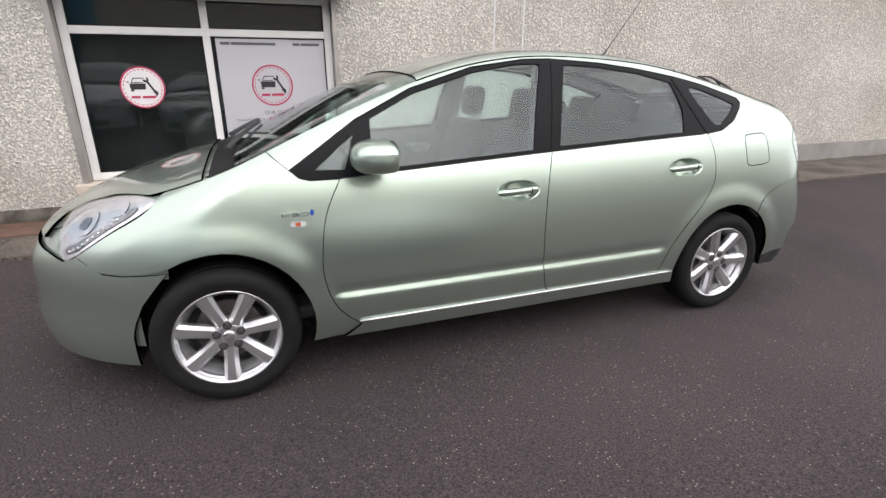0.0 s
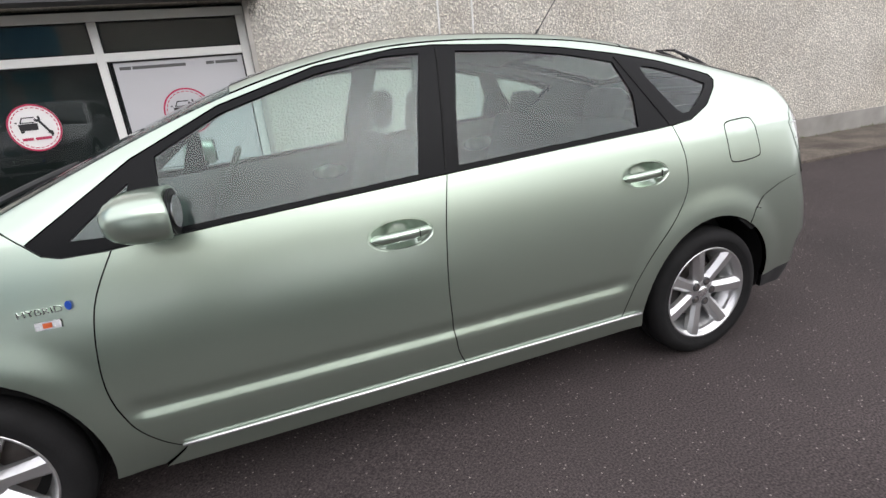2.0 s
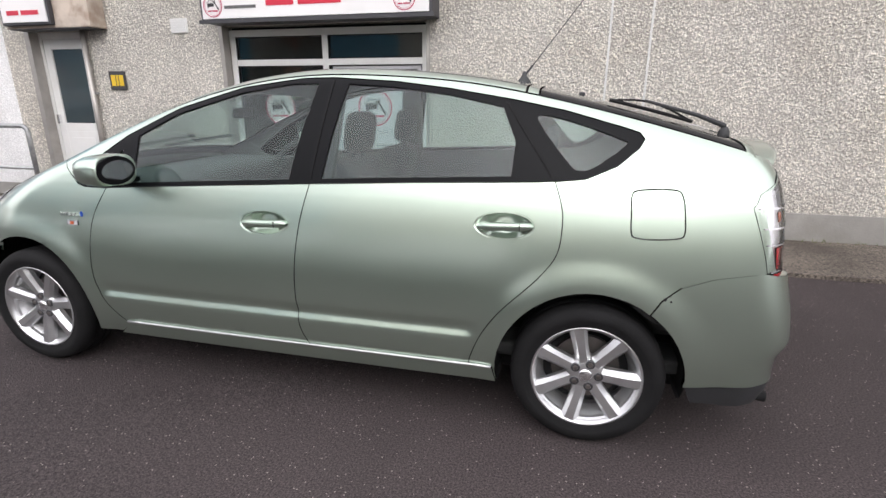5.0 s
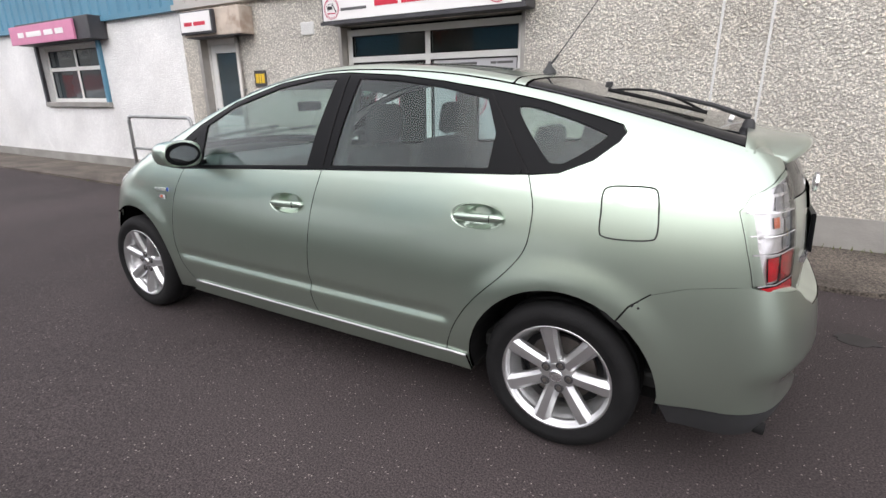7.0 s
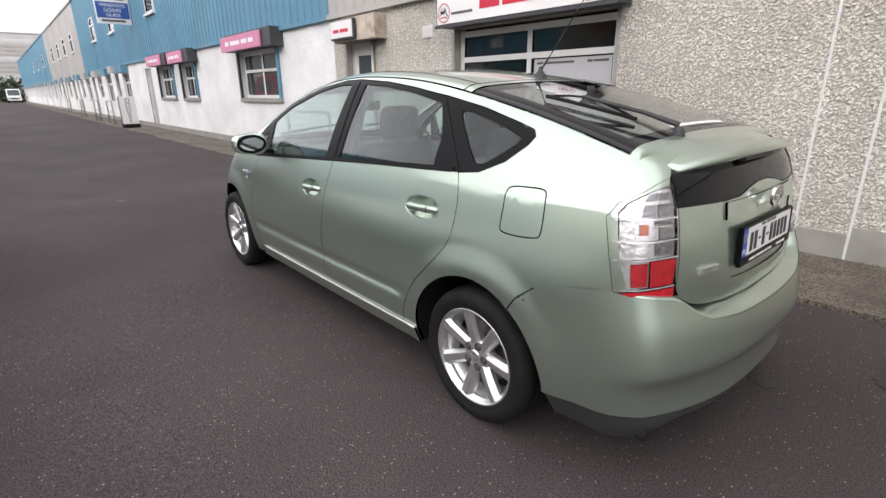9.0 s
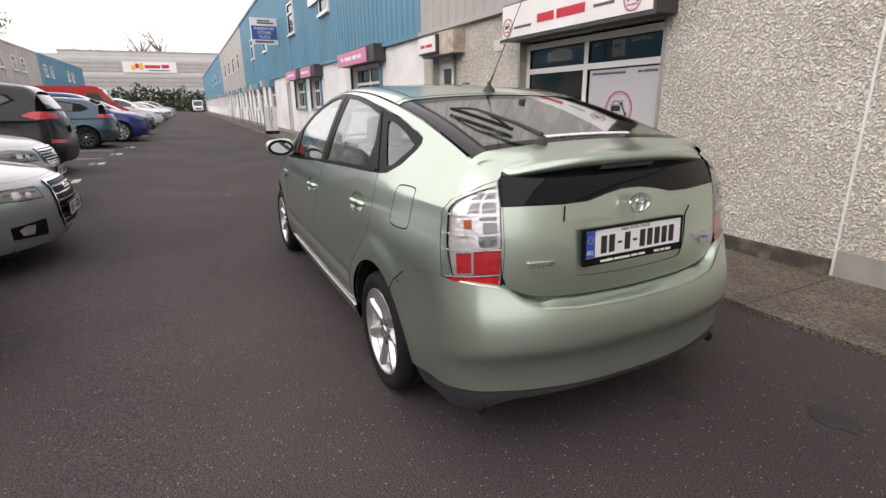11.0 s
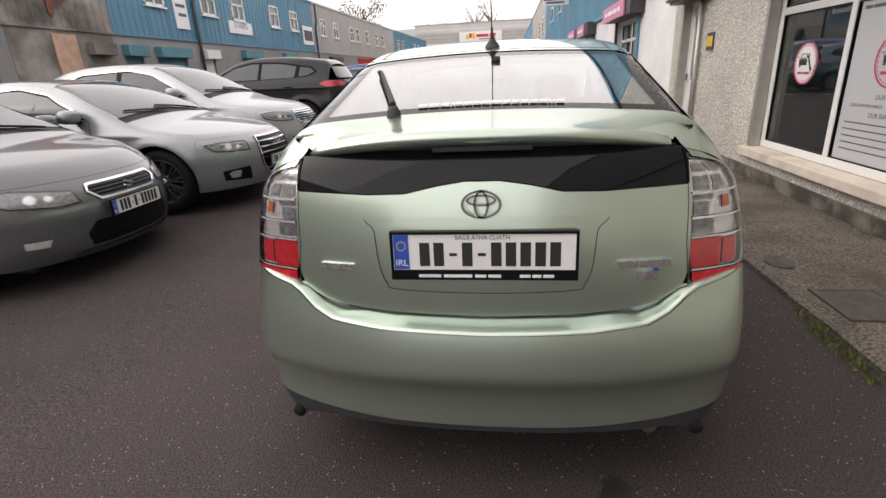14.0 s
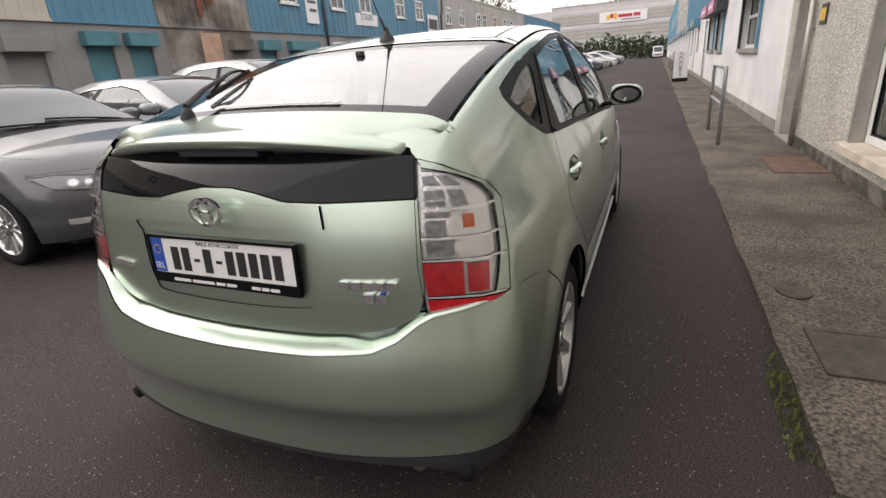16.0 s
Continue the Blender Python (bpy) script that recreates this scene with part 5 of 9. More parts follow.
    def badge_bars(name, y0, y1, z, h, n, mat_):
        w = (y1 - y0) / n
        for i in range(n):
            bm = bmesh.new()
            y = y0 + i * w
            x = float(cast(body, "cyl", [(math.atan2(y + w / 2, 0.95), z)], centre=-0.20)[0, 0])
            box(bm, x - 0.006, x + 0.010, y + 0.08 * w, y + 0.92 * w, z - h / 2, z + h / 2)
            part(name, bm, mat_, tg)
    badge_bars("chrome_badge_bar", -0.495, -0.385, 0.792, 0.018, 6, M["chrome"])
    badge_bars("chrome_badge_bar", 0.370, 0.525, 0.800, 0.020, 5, M["chrome"])
    badge_bars("small_badge_bar", 0.430, 0.500, 0.765, 0.024, 2, M["chrome"])
    badge_bars("small_badge_bar", 0.478, 0.492, 0.766, 0.030, 1, M["plate_blue"])
    # bumpers
    c = lambda x, y: math.atan2(y, x + 0.1)
    shelf = [(c(0.79, y), z) for y, z in resampled([(-0.47, 0.634), (-0.30, 0.620), (0.0, 0.614), (0.30, 0.620), (0.47, 0.634)], 0.05, False)]
    a_in, a_out = c(0.69, 0.60), c(0.60, 0.745)
    foot = c(0.28, 0.83)
    def at_side(x, z):
        return (math.atan2(float(np.abs(cast(tailform, "side", [(x, z)])[0, 1])), x + 0.1), z)
    rise = [(c(0.76, 0.53), 0.662), (c(0.72, 0.575), 0.704), (a_in, 0.722), (a_out, 0.752), at_side(0.56, 0.762), at_side(0.48, 0.750), at_side(0.40, 0.735), at_side(0.30, 0.699), at_side(0.235, 0.646), at_side(0.202, 0.592)]
    arch_side = [at_side(x, z) for x, z in arch_r[::-1] if x > 0.205 and z > 0.31]
    low = [at_side(0.352, 0.298), at_side(0.45, 0.303), (c(0.62, 0.71), 0.310), (c(0.74, 0.55), 0.300), (c(0.80, 0.3), 0.290), (c(0.80, 0.0), 0.287)]
    half = rise + sorted(arch_side, key=lambda p: -p[1]) + low
    outline = shelf + half + [(-a, z) for a, z in half[::-1][1:]]
    panel("rear_bumper", tailform, "cyl", resampled(outline, 0.05), paint, car, centre=-0.10, gap=0.0022, th=0.02, su=0.035, sv=0.02)
    # ledge between the bumper's top edge and the tailgate and lamps
    zi = spline([(-0.61, 0.738), (-0.56, 0.711), (-0.50, 0.678), (-0.40, 0.656), (0.0, 0.643), (0.40, 0.656), (0.50, 0.678), (0.56, 0.711), (0.61, 0.738)])
    zo = spline([(-0.62, 0.722), (-0.575, 0.704), (-0.53, 0.662), (-0.47, 0.634), (-0.30, 0.620), (0.0, 0.614), (0.30, 0.620), (0.47, 0.634), (0.53, 0.662), (0.575, 0.704), (0.62, 0.722)])
    upper = resampled(shelf[len(shelf) // 2:] + rise[:5], 0.02, False)
    upper = [(-a, z) for a, z in upper[::-1]] + upper[1:]
    outer_line = cast(tailform, "cyl", upper, centre=-0.10)
    lift = [0.030 * float(1 - step01((abs(p[1]) - 0.36) / 0.22)) + 0.004 for p in outer_line]
    inner_line = cast(body, "cyl", [(a, z + h) for (a, z), h in zip(upper, lift)], centre=-0.10)
    lg = bmesh.new()
    rows = []
    for p, q, h in zip(outer_line, inner_line, lift):
        inward = np.array((-0.1 - p[0], -p[1], 0.0))
        inward /= np.linalg.norm(inward)
        up = np.array((0, 0, 1.0))
        end = q + inward * 0.035
        rows.append([lg.verts.new(v) for v in (p + inward * 0.006 - up * 0.012, p + inward * 0.001 - up * 0.003, p + inward * 0.004 + up * 0.003, p + inward * 0.011 + up * 0.0065, p * 0.55 + end * 0.45 + up * 0.004, end)])
    for a, b in zip(rows, rows[1:]):
        for i in range(5):
            lg.faces.new((a[i], a[i + 1], b[i + 1], b[i]))
    bmesh.ops.recalc_face_normals(lg, faces=lg.faces)
    part("bumper_ledge", lg, M["paint_green"], car, smooth=True)
    low_in = [(at_side(0.40, 0.22)[0], 0.215), (at_side(0.36, 0.29)[0], 0.298)] + [(a, z - 0.004) for a, z in low[1:]]
    low_out = [(c(0.79, 0.0), 0.262), (c(0.79, 0.3), 0.262), (c(0.73, 0.55), 0.256), (c(0.66, 0.66), 0.205), (c(0.58, 0.74), 0.200)]
    valance = low_in + [(-a, z) for a, z in low_in[::-1][1:]] + [(-a, z) for a, z in low_out[::-1][:-1]] + low_out
    panel("rear_valance", tailform, "cyl", resampled(valance, 0.05), M["plastic"], car, centre=-0.10, gap=0.001, off=-0.006, th=0.02, su=0.05, sv=0.03, label="grey-black plastic valance")
    tube_bm = tube(bmesh.new(), [(0.45, 0.50, 0.235), (0.70, 0.52, 0.225)], 0.024, 14)
    part("exhaust_pipe", tube_bm, M["disc"], car)
    for s in sides:
        stub = tube(bmesh.new(), [(0.56, s * 0.655, 0.235), (0.695, s * 0.665, 0.222)], 0.022, 12)
        part("corner_flap", stub, M["rubber"], car, smooth=True)
    half = [(2.172, 0.205), (2.156, 0.355), (2.138, 0.405), (2.090, 0.487), (2.010, 0.570), (1.955, 0.626), (2.068, 0.616), (2.175, 0.610), (2.256, 0.612), (2.319, 0.634), (2.405, 0.664), (2.499, 0.640), (2.62, 0.66), (2.85, 0.68), (3.0, 0.685)]
    front = resampled(half + [(2 * math.pi - a, z) for a, z in half[::-1]], 0.06)
    panel("front_bumper", body, "cyl", front, paint, car, centre=-2.55, gap=0.002, su=0.05, sv=0.03)
    nose = resampled([(2.80, 0.70), (2.78, 0.80), (2.74, 0.835), (2 * math.pi - 2.74, 0.835), (2 * math.pi - 2.78, 0.80), (2 * math.pi - 2.80, 0.70)], 0.06)
    panel("bonnet_lip", body, "cyl", nose, paint, car, centre=-2.35, gap=0.002, su=0.05, sv=0.03)
    # underside and floor, cabin
    part("floor_pan", boxed(-3.05, 0.60, -0.62, 0.62, 0.19, 0.25, bevel=0.02), M["rubber"], car)
    part("cabin_floor", boxed(-2.75, 0.45, -0.66, 0.66, 0.26, 0.33, bevel=0.02), M["dash"], car)
    part("load_floor", boxed(-0.22, 0.55, -0.60, 0.60, 0.40, 0.66, bevel=0.03), M["dash"], car)
    dash = bmesh.new()
    box(dash, -2.62, -2.02, -0.68, 0.68, 0.62, 0.955, 0.07)
    part("dashboard", dash, M["dash"], car, smooth=True)
    for y in (-0.36, 0.36):
        seat(car, -1.50, y)
    seat(car, -0.62, 0.0, False, 1.22)
    for y in (-0.38, 0.38):
        bm = boxed(-0.04, 0.04, -0.12, 0.12, 0, 0.15, bevel=0.035)
        bm.transform(pose(-0.235, y, 1.06, 0, 12, 0))
        part("headrest", bm, M["cloth"], car, smooth=True)
    steering_wheel(car, -1.93, 0.36, 0.92)
    mirror = boxed(-1.98, -1.955, -0.10, 0.10, 1.235, 1.295, bevel=0.012)
    part("rear_view_mirror", mirror, M["trim_black"], car)
    for s in sides:
        for x0, x1, y0 in ((-1.22, -1.12, 0.70),):
            bm = bmesh.new()
            vs = [(-1.25, s * 0.715, 0.98), (-1.10, s * 0.715, 0.98), (-1.06, s * 0.585, 1.41), (-1.18, s * 0.585, 1.41)]
            a = [bm.verts.new(v) for v in vs]
            b = [bm.verts.new((v[0], v[1] - s * 0.03, v[2])) for v in vs]
            bm.faces.new(a); bm.faces.new(b[::-1])
            for i in range(4):
                bm.faces.new((a[i], a[(i + 1) % 4], b[(i + 1) % 4], b[i]))
            bmesh.ops.recalc_face_normals(bm, faces=bm.faces)
            part("pillar_trim", bm, M["lining"], car)
    # wipers and aerial
    za = float(cast(body, "top", [(-0.365, 0.0)])[0, 2])
    bm = lathe(bmesh.new(), [(0.036, 0.0), (0.030, 0.014), (0.014, 0.034), (0.007, 0.055), (0.0, 0.058)], "z", 20, (-0.365, 0, za - 0.004))
    aerial = part("aerial", bm, M["plastic"], car, "thin black roof aerial", smooth=True)
    mast = tube(bmesh.new(), [(-0.365, 0, za + 0.03), (-0.325, 0.0, za + 0.08)], 0.0055, 10)
    tube(mast, [(-0.325, 0, za + 0.08), (-0.02, 0.0, za + 0.48)], 0.0028, 8, 0.0018)
    part("aerial_mast", mast, M["plastic"], aerial)
    nozzle = boxed(-0.095, -0.065, 0.012, 0.040, float(cast(body, "top", [(-0.08, 0)])[0, 2]) - 0.006, float(cast(body, "top", [(-0.08, 0)])[0, 2]) + 0.014, bevel=0.005)
    part("washer_jet", nozzle, M["plastic"], car)
    zg = lambda x, y: float(cast(body, "top", [(x, y)])[0, 2])
    hub = lathe(bmesh.new(), [(0.024, -0.01), (0.021, 0.014), (0.014, 0.030), (0.0, 0.033)], "z", 18, (0.50, -0.284, zg(0.50, -0.284)))
    wiper = part("rear_wiper", hub, M["plastic"], car, "black rear wiper on the sloping glass", smooth=True)
    arm = tube(bmesh.new(), [(0.50, -0.284, zg(0.50, -0.284) + 0.035), (0.38, -0.325, zg(0.38, -0.325) + 0.045), (0.16, -0.395, zg(0.16, -0.395) + 0.045)], 0.011, 8, 0.006)
    part("wiper_arm", arm, M["plastic"], wiper)
    blade = bmesh.new()
    tube(blade, [(x, -0.284 - (0.50 - x) * 0.323, zg(x, -0.284 - (0.50 - x) * 0.323) + 0.014) for x in np.linspace(0.36, 0.02, 9)], 0.008, 6)
    tube(blade, [(x, -0.284 - (0.50 - x) * 0.323, zg(x, -0.284 - (0.50 - x) * 0.323) + 0.018 + 0.026 * math.sin(math.pi * (0.34 - x) / 0.30)) for x in np.linspace(0.34, 0.04, 9)], 0.005, 6)
    part("wiper_blade", blade, M["rubber"], wiper)
    for x0, y0, x1, y1 in ((-2.63, -0.42, -2.48, 0.18), (-2.63, 0.10, -2.48, 0.56)):
        bl = tube(bmesh.new(), [(x0 + (x1 - x0) * t, y0 + (y1 - y0) * t, zg(x0 + (x1 - x0) * t, y0 + (y1 - y0) * t) + 0.014) for t in np.linspace(0, 1, 8)], 0.011, 6)
        part("front_wiper", bl, M["plastic"], car)
    # scuffs: three chips in the bumper's corner
    for x, z, r in ((0.247, 0.655, 0.006), (0.268, 0.648, 0.004), (0.262, 0.668, 0.004)):
        y = float(np.abs(cast(tailform, "side", [(x, z)])[0, 1]))
        part("paint_chip", extruded(disc_outline(x, z, r, 9), -0.003, "xz", -y + 0.0015), M["black"], car)
    # bead-like water drops along the bumper step
    rnd = random.Random(4)
    for i in range(46):
        y = rnd.uniform(-0.5, 0.5)
        zo_, zi_ = float(zo(y)), float(zi(y))
        xo = float(cast(tailform, "cyl", [(math.atan2(y, 0.89), zo_)], centre=-0.1)[0, 0])
        xi = float(cast(body, "cyl", [(math.atan2(y, 0.85), zi_)], centre=-0.1)[0, 0])
        t = rnd.uniform(0.15, 0.8)
        bm = bmesh.new()
        bmesh.ops.create_icosphere(bm, subdivisions=1, radius=1)
        r = rnd.uniform(0.0025, 0.006)
        bm.transform(Matrix.Translation((xi + (xo - 0.03 - xi) * t, y, zi_ + (zo_ + 0.010 - zi_) * t)) @ Matrix.Diagonal((r, r, r * 0.45, 1)))
        part("water_drop", bm, M["lens_clear"], car, smooth=True)
    return car


hatchback()


# ---- the ground, pavement and markings ----
def flat(x0, x1, y0, y1, z, nx=1, ny=1):
    bm = bmesh.new()
    box(bm, x0, x1, y0, y1, z - 0.3, z)
    return bm


def slab_outline(rnd, cx, cy, rx, ry, n=22, rough=0.25):
    return [(cx + rx * (1 + rnd.uniform(-rough, rough)) * math.cos(t), cy + ry * (1 + rnd.uniform(-rough, rough)) * math.sin(t)) for t in np.linspace(0, 2 * math.pi, n, endpoint=False)]


def gz(y, x):
    """The yard rises gently towards the opposite row, more so down the lane, with a slight swell where the hatchback's nose stands."""
    k = min(1.0, max(0.08, (-1.2 - x) / 4.5))
    return k * 0.25 * (1 - math.exp(-max(0.0, -1.6 - y) / 1.8)) + 0.016 * math.exp(-(((x + 2.75) / 1.1) ** 2)) * math.exp(-((y / 1.1) ** 4))


g = bmesh.new()
cols = [-200.0, -60.0] + [-15.0 + 0.5 * i for i in range(27)] + [0.0, 60.0, 200.0]
cols = sorted(cols + [-1.75 + 0.25 * i for i in range(15) if i % 2 == 0] + [0.5, 1.0, 1.5])
across = [-520.0] + [-6.0 + 0.25 * i for i in range(27)] + [260.0]
rows = [[g.verts.new((x, y, gz(y, x))) for y in cols] for x in across]
for a, b in zip(rows, rows[1:]):
    for i in range(len(cols) - 1):
        g.faces.new((a[i], b[i], b[i + 1], a[i + 1]))
ground = tagged(mesh_object("ground", g, M["asphalt"], smooth=True), "dark grey worn asphalt yard", "ground", kind="structure")

KERB_Y, WALL_Y, PAVE_Z = 1.66, 2.80, 0.035
pavement = tagged(new("pavement"), "stained concrete pavement strip along the units", "pavement", kind="structure")
rnd = random.Random(7)
bounds = [-130.0]
while bounds[-1] < -24:
    bounds.append(bounds[-1] + 8.0)
bounds += [-20.5, -17.2, -13.9, -10.6, -7.4, -4.6, -2.2, 0.25, 2.9, 5.6, 8.6, 11.6, 20.0]
bounds = sorted(b for b in bounds if b <= 20)
for a, b in zip(bounds, bounds[1:]):
    bm = bmesh.new()
    n = max(2, int((b - a) / 0.30))
    edge = [(a + 0.006 + (b - a - 0.012) * i / n, KERB_Y + rnd.uniform(-0.018, 0.018)) for i in range(n + 1)]
    extruded(edge + [(b - 0.006, WALL_Y + 0.02), (a + 0.006, WALL_Y + 0.02)], 0.09 + rnd.uniform(-0.004, 0.004), "xy", PAVE_Z - 0.09, bm=bm)
    mesh_object("concrete_slab", bm, M["concrete"], pavement)

def cover(name, x, y, wx, wy, material, label, z=PAVE_Z):
    bm = boxed(x - wx / 2, x + wx / 2, y - wy / 2, y + wy / 2, z - 0.02, z + 0.006, bevel=0.003)
    ob = mesh_object(name, bm, material)
    rim = bmesh.new()
    for a in ((x - wx / 2 - 0.03, x + wx / 2 + 0.03, y - wy / 2 - 0.03, y - wy / 2), (x - wx / 2 - 0.03, x + wx / 2 + 0.03, y + wy / 2, y + wy / 2 + 0.03), (x - wx / 2 - 0.03, x - wx / 2, y - wy / 2, y + wy / 2), (x + wx / 2, x + wx / 2 + 0.03, y - wy / 2, y + wy / 2)):
        box(rim, a[0], a[1], a[2], a[3], z - 0.02, z + 0.009)
    part("cover_frame", rim, material, ob)
    return tagged(ob, label, "manhole cover")


cover("manhole_cover", -4.75, 2.52, 0.85, 0.42, M["rust_cover"], "rusty brown steel cover set in the pavement")
cover("manhole_cover", -0.62, 1.98, 0.34, 0.30, M["iron"], "dark cast iron cover set in the pavement")
bm = extruded(disc_outline(-1.25, 1.85, 0.11, 24, 0.085), 0.012, "xy", PAVE_Z - 0.004)
tagged(mesh_object("stopcock_cover", bm, M["iron"]), "small round iron cover in the pavement", "cover")

stain_rnd = random.Random(3)
for x, y, rx, ry in ((1.21, 0.85, 0.10, 0.075), (0.75, 0.42, 0.06, 0.05), (0.87, 0.25, 0.025, 0.02), (-6.4, -1.1, 0.11, 0.05), (-2.55, -1.15, 0.02, 0.015)):
    bm = extruded(slab_outline(stain_rnd, x, y, rx, ry), 0.004, "xy", 0.0)
    tagged(mesh_object("oil_stain", bm, M["oil"]), "black oil stain on the asphalt", "stain", "oil stains", kind="structure")

# moss and weeds in the kerb joint
weeds = bmesh.new()
wr = random.Random(11)
for x0, x1, y0, y1, n in ((-0.42, 0.10, 1.58, 1.68, 220), (-0.60, -0.35, 1.60, 1.68, 50), (0.5, 9.0, 2.72, 2.79, 260), (-5.2, 0.3, 2.70, 2.78, 160), (-10, -5, 1.62, 1.68, 60)):
    for i in range(n):
        x, y = wr.uniform(x0, x1), wr.uniform(y0, y1)
        h, a, w = wr.uniform(0.01, 0.045), wr.uniform(0, 6.28), wr.uniform(0.003, 0.008)
        z = PAVE_Z if y > 1.70 else 0.003
        p = [weeds.verts.new((x + w * math.cos(a), y + w * math.sin(a), z)), weeds.verts.new((x - w * math.cos(a), y - w * math.sin(a), z)), weeds.verts.new((x + wr.uniform(-0.02, 0.02), y + wr.uniform(-0.02, 0.02), z + h))]
        weeds.faces.new(p)
tagged(mesh_object("weeds", weeds, M["moss"]), "moss and small weeds in the pavement joints", "weeds", kind="stuff")
grit = bmesh.new()
for i in range(900):
    x, y = wr.uniform(-6, 4), wr.uniform(-2.6, 1.6)
    if -3.8 < x < 0.9 and -0.9 < y < 0.9:
        continue
    r = wr.uniform(0.0015, 0.005)
    c = [grit.verts.new((x + r * math.cos(a + wr.uniform(-0.4, 0.4)), y + r * math.sin(a), gz(y, x) + 0.0005)) for a in (0, 2.1, 4.2)] + [grit.verts.new((x, y, gz(y, x) + r * 0.9))]
    for f in ((0, 1, 3), (1, 2, 3), (2, 0, 3)):
        grit.faces.new([c[k] for k in f])
tagged(mesh_object("grit", grit, M["concrete"]), "loose pale grit on the asphalt", "grit", kind="stuff")

lines = [(-12.4, -8.5, -3.5), (-14.9, -8.5, -3.5), (-9.0, -8.5, -3.7), (-7.2, -8.0, -3.7), (-19.6, -8.5, -3.1), (-22.8, -8.5, -3.1)]
for x, y0, y1 in lines:
    bm = bmesh.new()
    ys = np.linspace(y0, y1, 12)
    rr = [[bm.verts.new((x + d, y, gz(y, x) + 0.005)) for y in ys] for d in (-0.05, 0.05)]
    for i in range(11):
        bm.faces.new((rr[0][i], rr[1][i], rr[1][i + 1], rr[0][i + 1]))
    tagged(mesh_object("parking_line", bm, M["line_paint"]), "worn white parking bay line", "marking", "parking lines", kind="structure")
for x, y in ((-8.2, -3.3), (-11.2, -3.3), (-13.7, -3.2), (-16.2, -3.1), (-6.9, -3.2)):
    bm = bmesh.new()
    for k, (a, b, c, d) in enumerate(((0, 0.12, 0, 0.42), (0.18, 0.30, 0.0, 0.06), (0.18, 0.30, 0.18, 0.24), (0.18, 0.30, 0.36, 0.42), (0.36, 0.40, 0.0, 0.42), (0.44, 0.55, 0.36, 0.42))):
        box(bm, x + c - 0.2, x + d - 0.2, y - b, y - a, gz(y, x) - 0.02, gz(y, x) + 0.014)
    tagged(mesh_object("bay_marking_bar", bm, M["line_paint"]), "worn white bay marking bars on the asphalt", "marking", "bay markings", kind="structure")


# ---- the row of units with the pebbledash front ----
def window_unit(parent, x0, x1, z0, z1, y, cols, transom=None, frame=0.06, mull=0.06, glass=None, depth=0.06, open_rows=True):
    """A white plastic window: outer frame, mullions, transom, and a pane in every light."""
    w = new("window_frame", None)
    bpy.data.objects.remove(w)
    xs = [x0 + frame + (x1 - x0 - 2 * frame) * c for c in cols]
    bm = bmesh.new()
    box(bm, x0, x1, y, y + depth, z1 - frame, z1, 0.006)
    box(bm, x0, x1, y, y + depth, z0, z0 + frame, 0.006)
    box(bm, x0, x0 + frame, y + 0.001, y + depth - 0.001, z0 + frame, z1 - frame, 0.006)
    box(bm, x1 - frame, x1, y + 0.001, y + depth - 0.001, z0 + frame, z1 - frame, 0.006)
    for c in xs[1:-1]:
        box(bm, c - mull / 2, c + mull / 2, y + 0.002, y + depth - 0.002, z0 + frame, z1 - frame, 0.006)
    if transom:
        box(bm, x0 + frame, x1 - frame, y + 0.003, y + depth - 0.003, transom - mull / 2, transom + mull / 2, 0.006)
    fr = mesh_object("window_frame", bm, M["upvc"], parent)
    rows = [(z0 + frame, (transom - mull / 2) if transom else z1 - frame)] + ([(transom + mull / 2, z1 - frame)] if transom else [])
    for a, b in zip(xs, xs[1:]):
        for za, zb in rows:
            part("pane", boxed(a, b, y + depth * 0.5 - 0.004, y + depth * 0.5 + 0.004, za, zb), glass or M["dark_glass"], fr)
            bead = bmesh.new()
            m0, m1 = a + (mull / 2 if a != xs[0] else 0), b - (mull / 2 if b != xs[-1] else 0)
            for q in ((m0, m0 + 0.012, za, zb), (m1 - 0.012, m1, za, zb), (m0, m1, za, za + 0.012), (m0, m1, zb - 0.012, zb)):
                box(bead, q[0], q[1], y + 0.012, y + depth * 0.5, q[2], q[3])
            part("gasket", bead, M["trim_black"], fr)
    return fr


WIN = (-4.14, -1.60, 0.33, 2.16)
DOOR = (-6.98, -6.10, 0.05, 2.16)
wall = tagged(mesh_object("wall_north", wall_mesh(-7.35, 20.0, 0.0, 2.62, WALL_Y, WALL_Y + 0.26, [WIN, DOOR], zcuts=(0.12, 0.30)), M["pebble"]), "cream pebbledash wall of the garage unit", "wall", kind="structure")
bm = bmesh.new()
box(bm, 0.585, 20.0, WALL_Y - 0.012, WALL_Y - 0.002, 0.0, 0.305, 0.003)
tagged(mesh_object("plinth_cement", bm, M["cement"]), "smooth grey cement plinth", "plinth", kind="structure")
bm = bmesh.new()
box(bm, -6.09, 0.19, WALL_Y - 0.030, WALL_Y - 0.002, 0.0, 0.165, 0.01)
tagged(mesh_object("plinth_damp", bm, M["damp"]), "dark damp plinth with flaking paint", "plinth", kind="structure")
for x in (0.20, 0.575):
    bm = boxed(x - 0.010, x + 0.010, WALL_Y - 0.006, WALL_Y - 0.002, 0.0 if x < 0.5 else 0.0, 2.62)
    tagged(mesh_object("joint_trim", bm, M["upvc"]), "pale vertical movement joint in the pebbledash", "trim", "movement joints", kind="structure")
bm = boxed(0.212, 0.563, WALL_Y - 0.010, WALL_Y - 0.003, 0.0, 0.24, bevel=0.002)
tagged(mesh_object("plinth_patch", bm, M["cement"]), "patched cement plinth between the joints", "plinth", kind="structure")

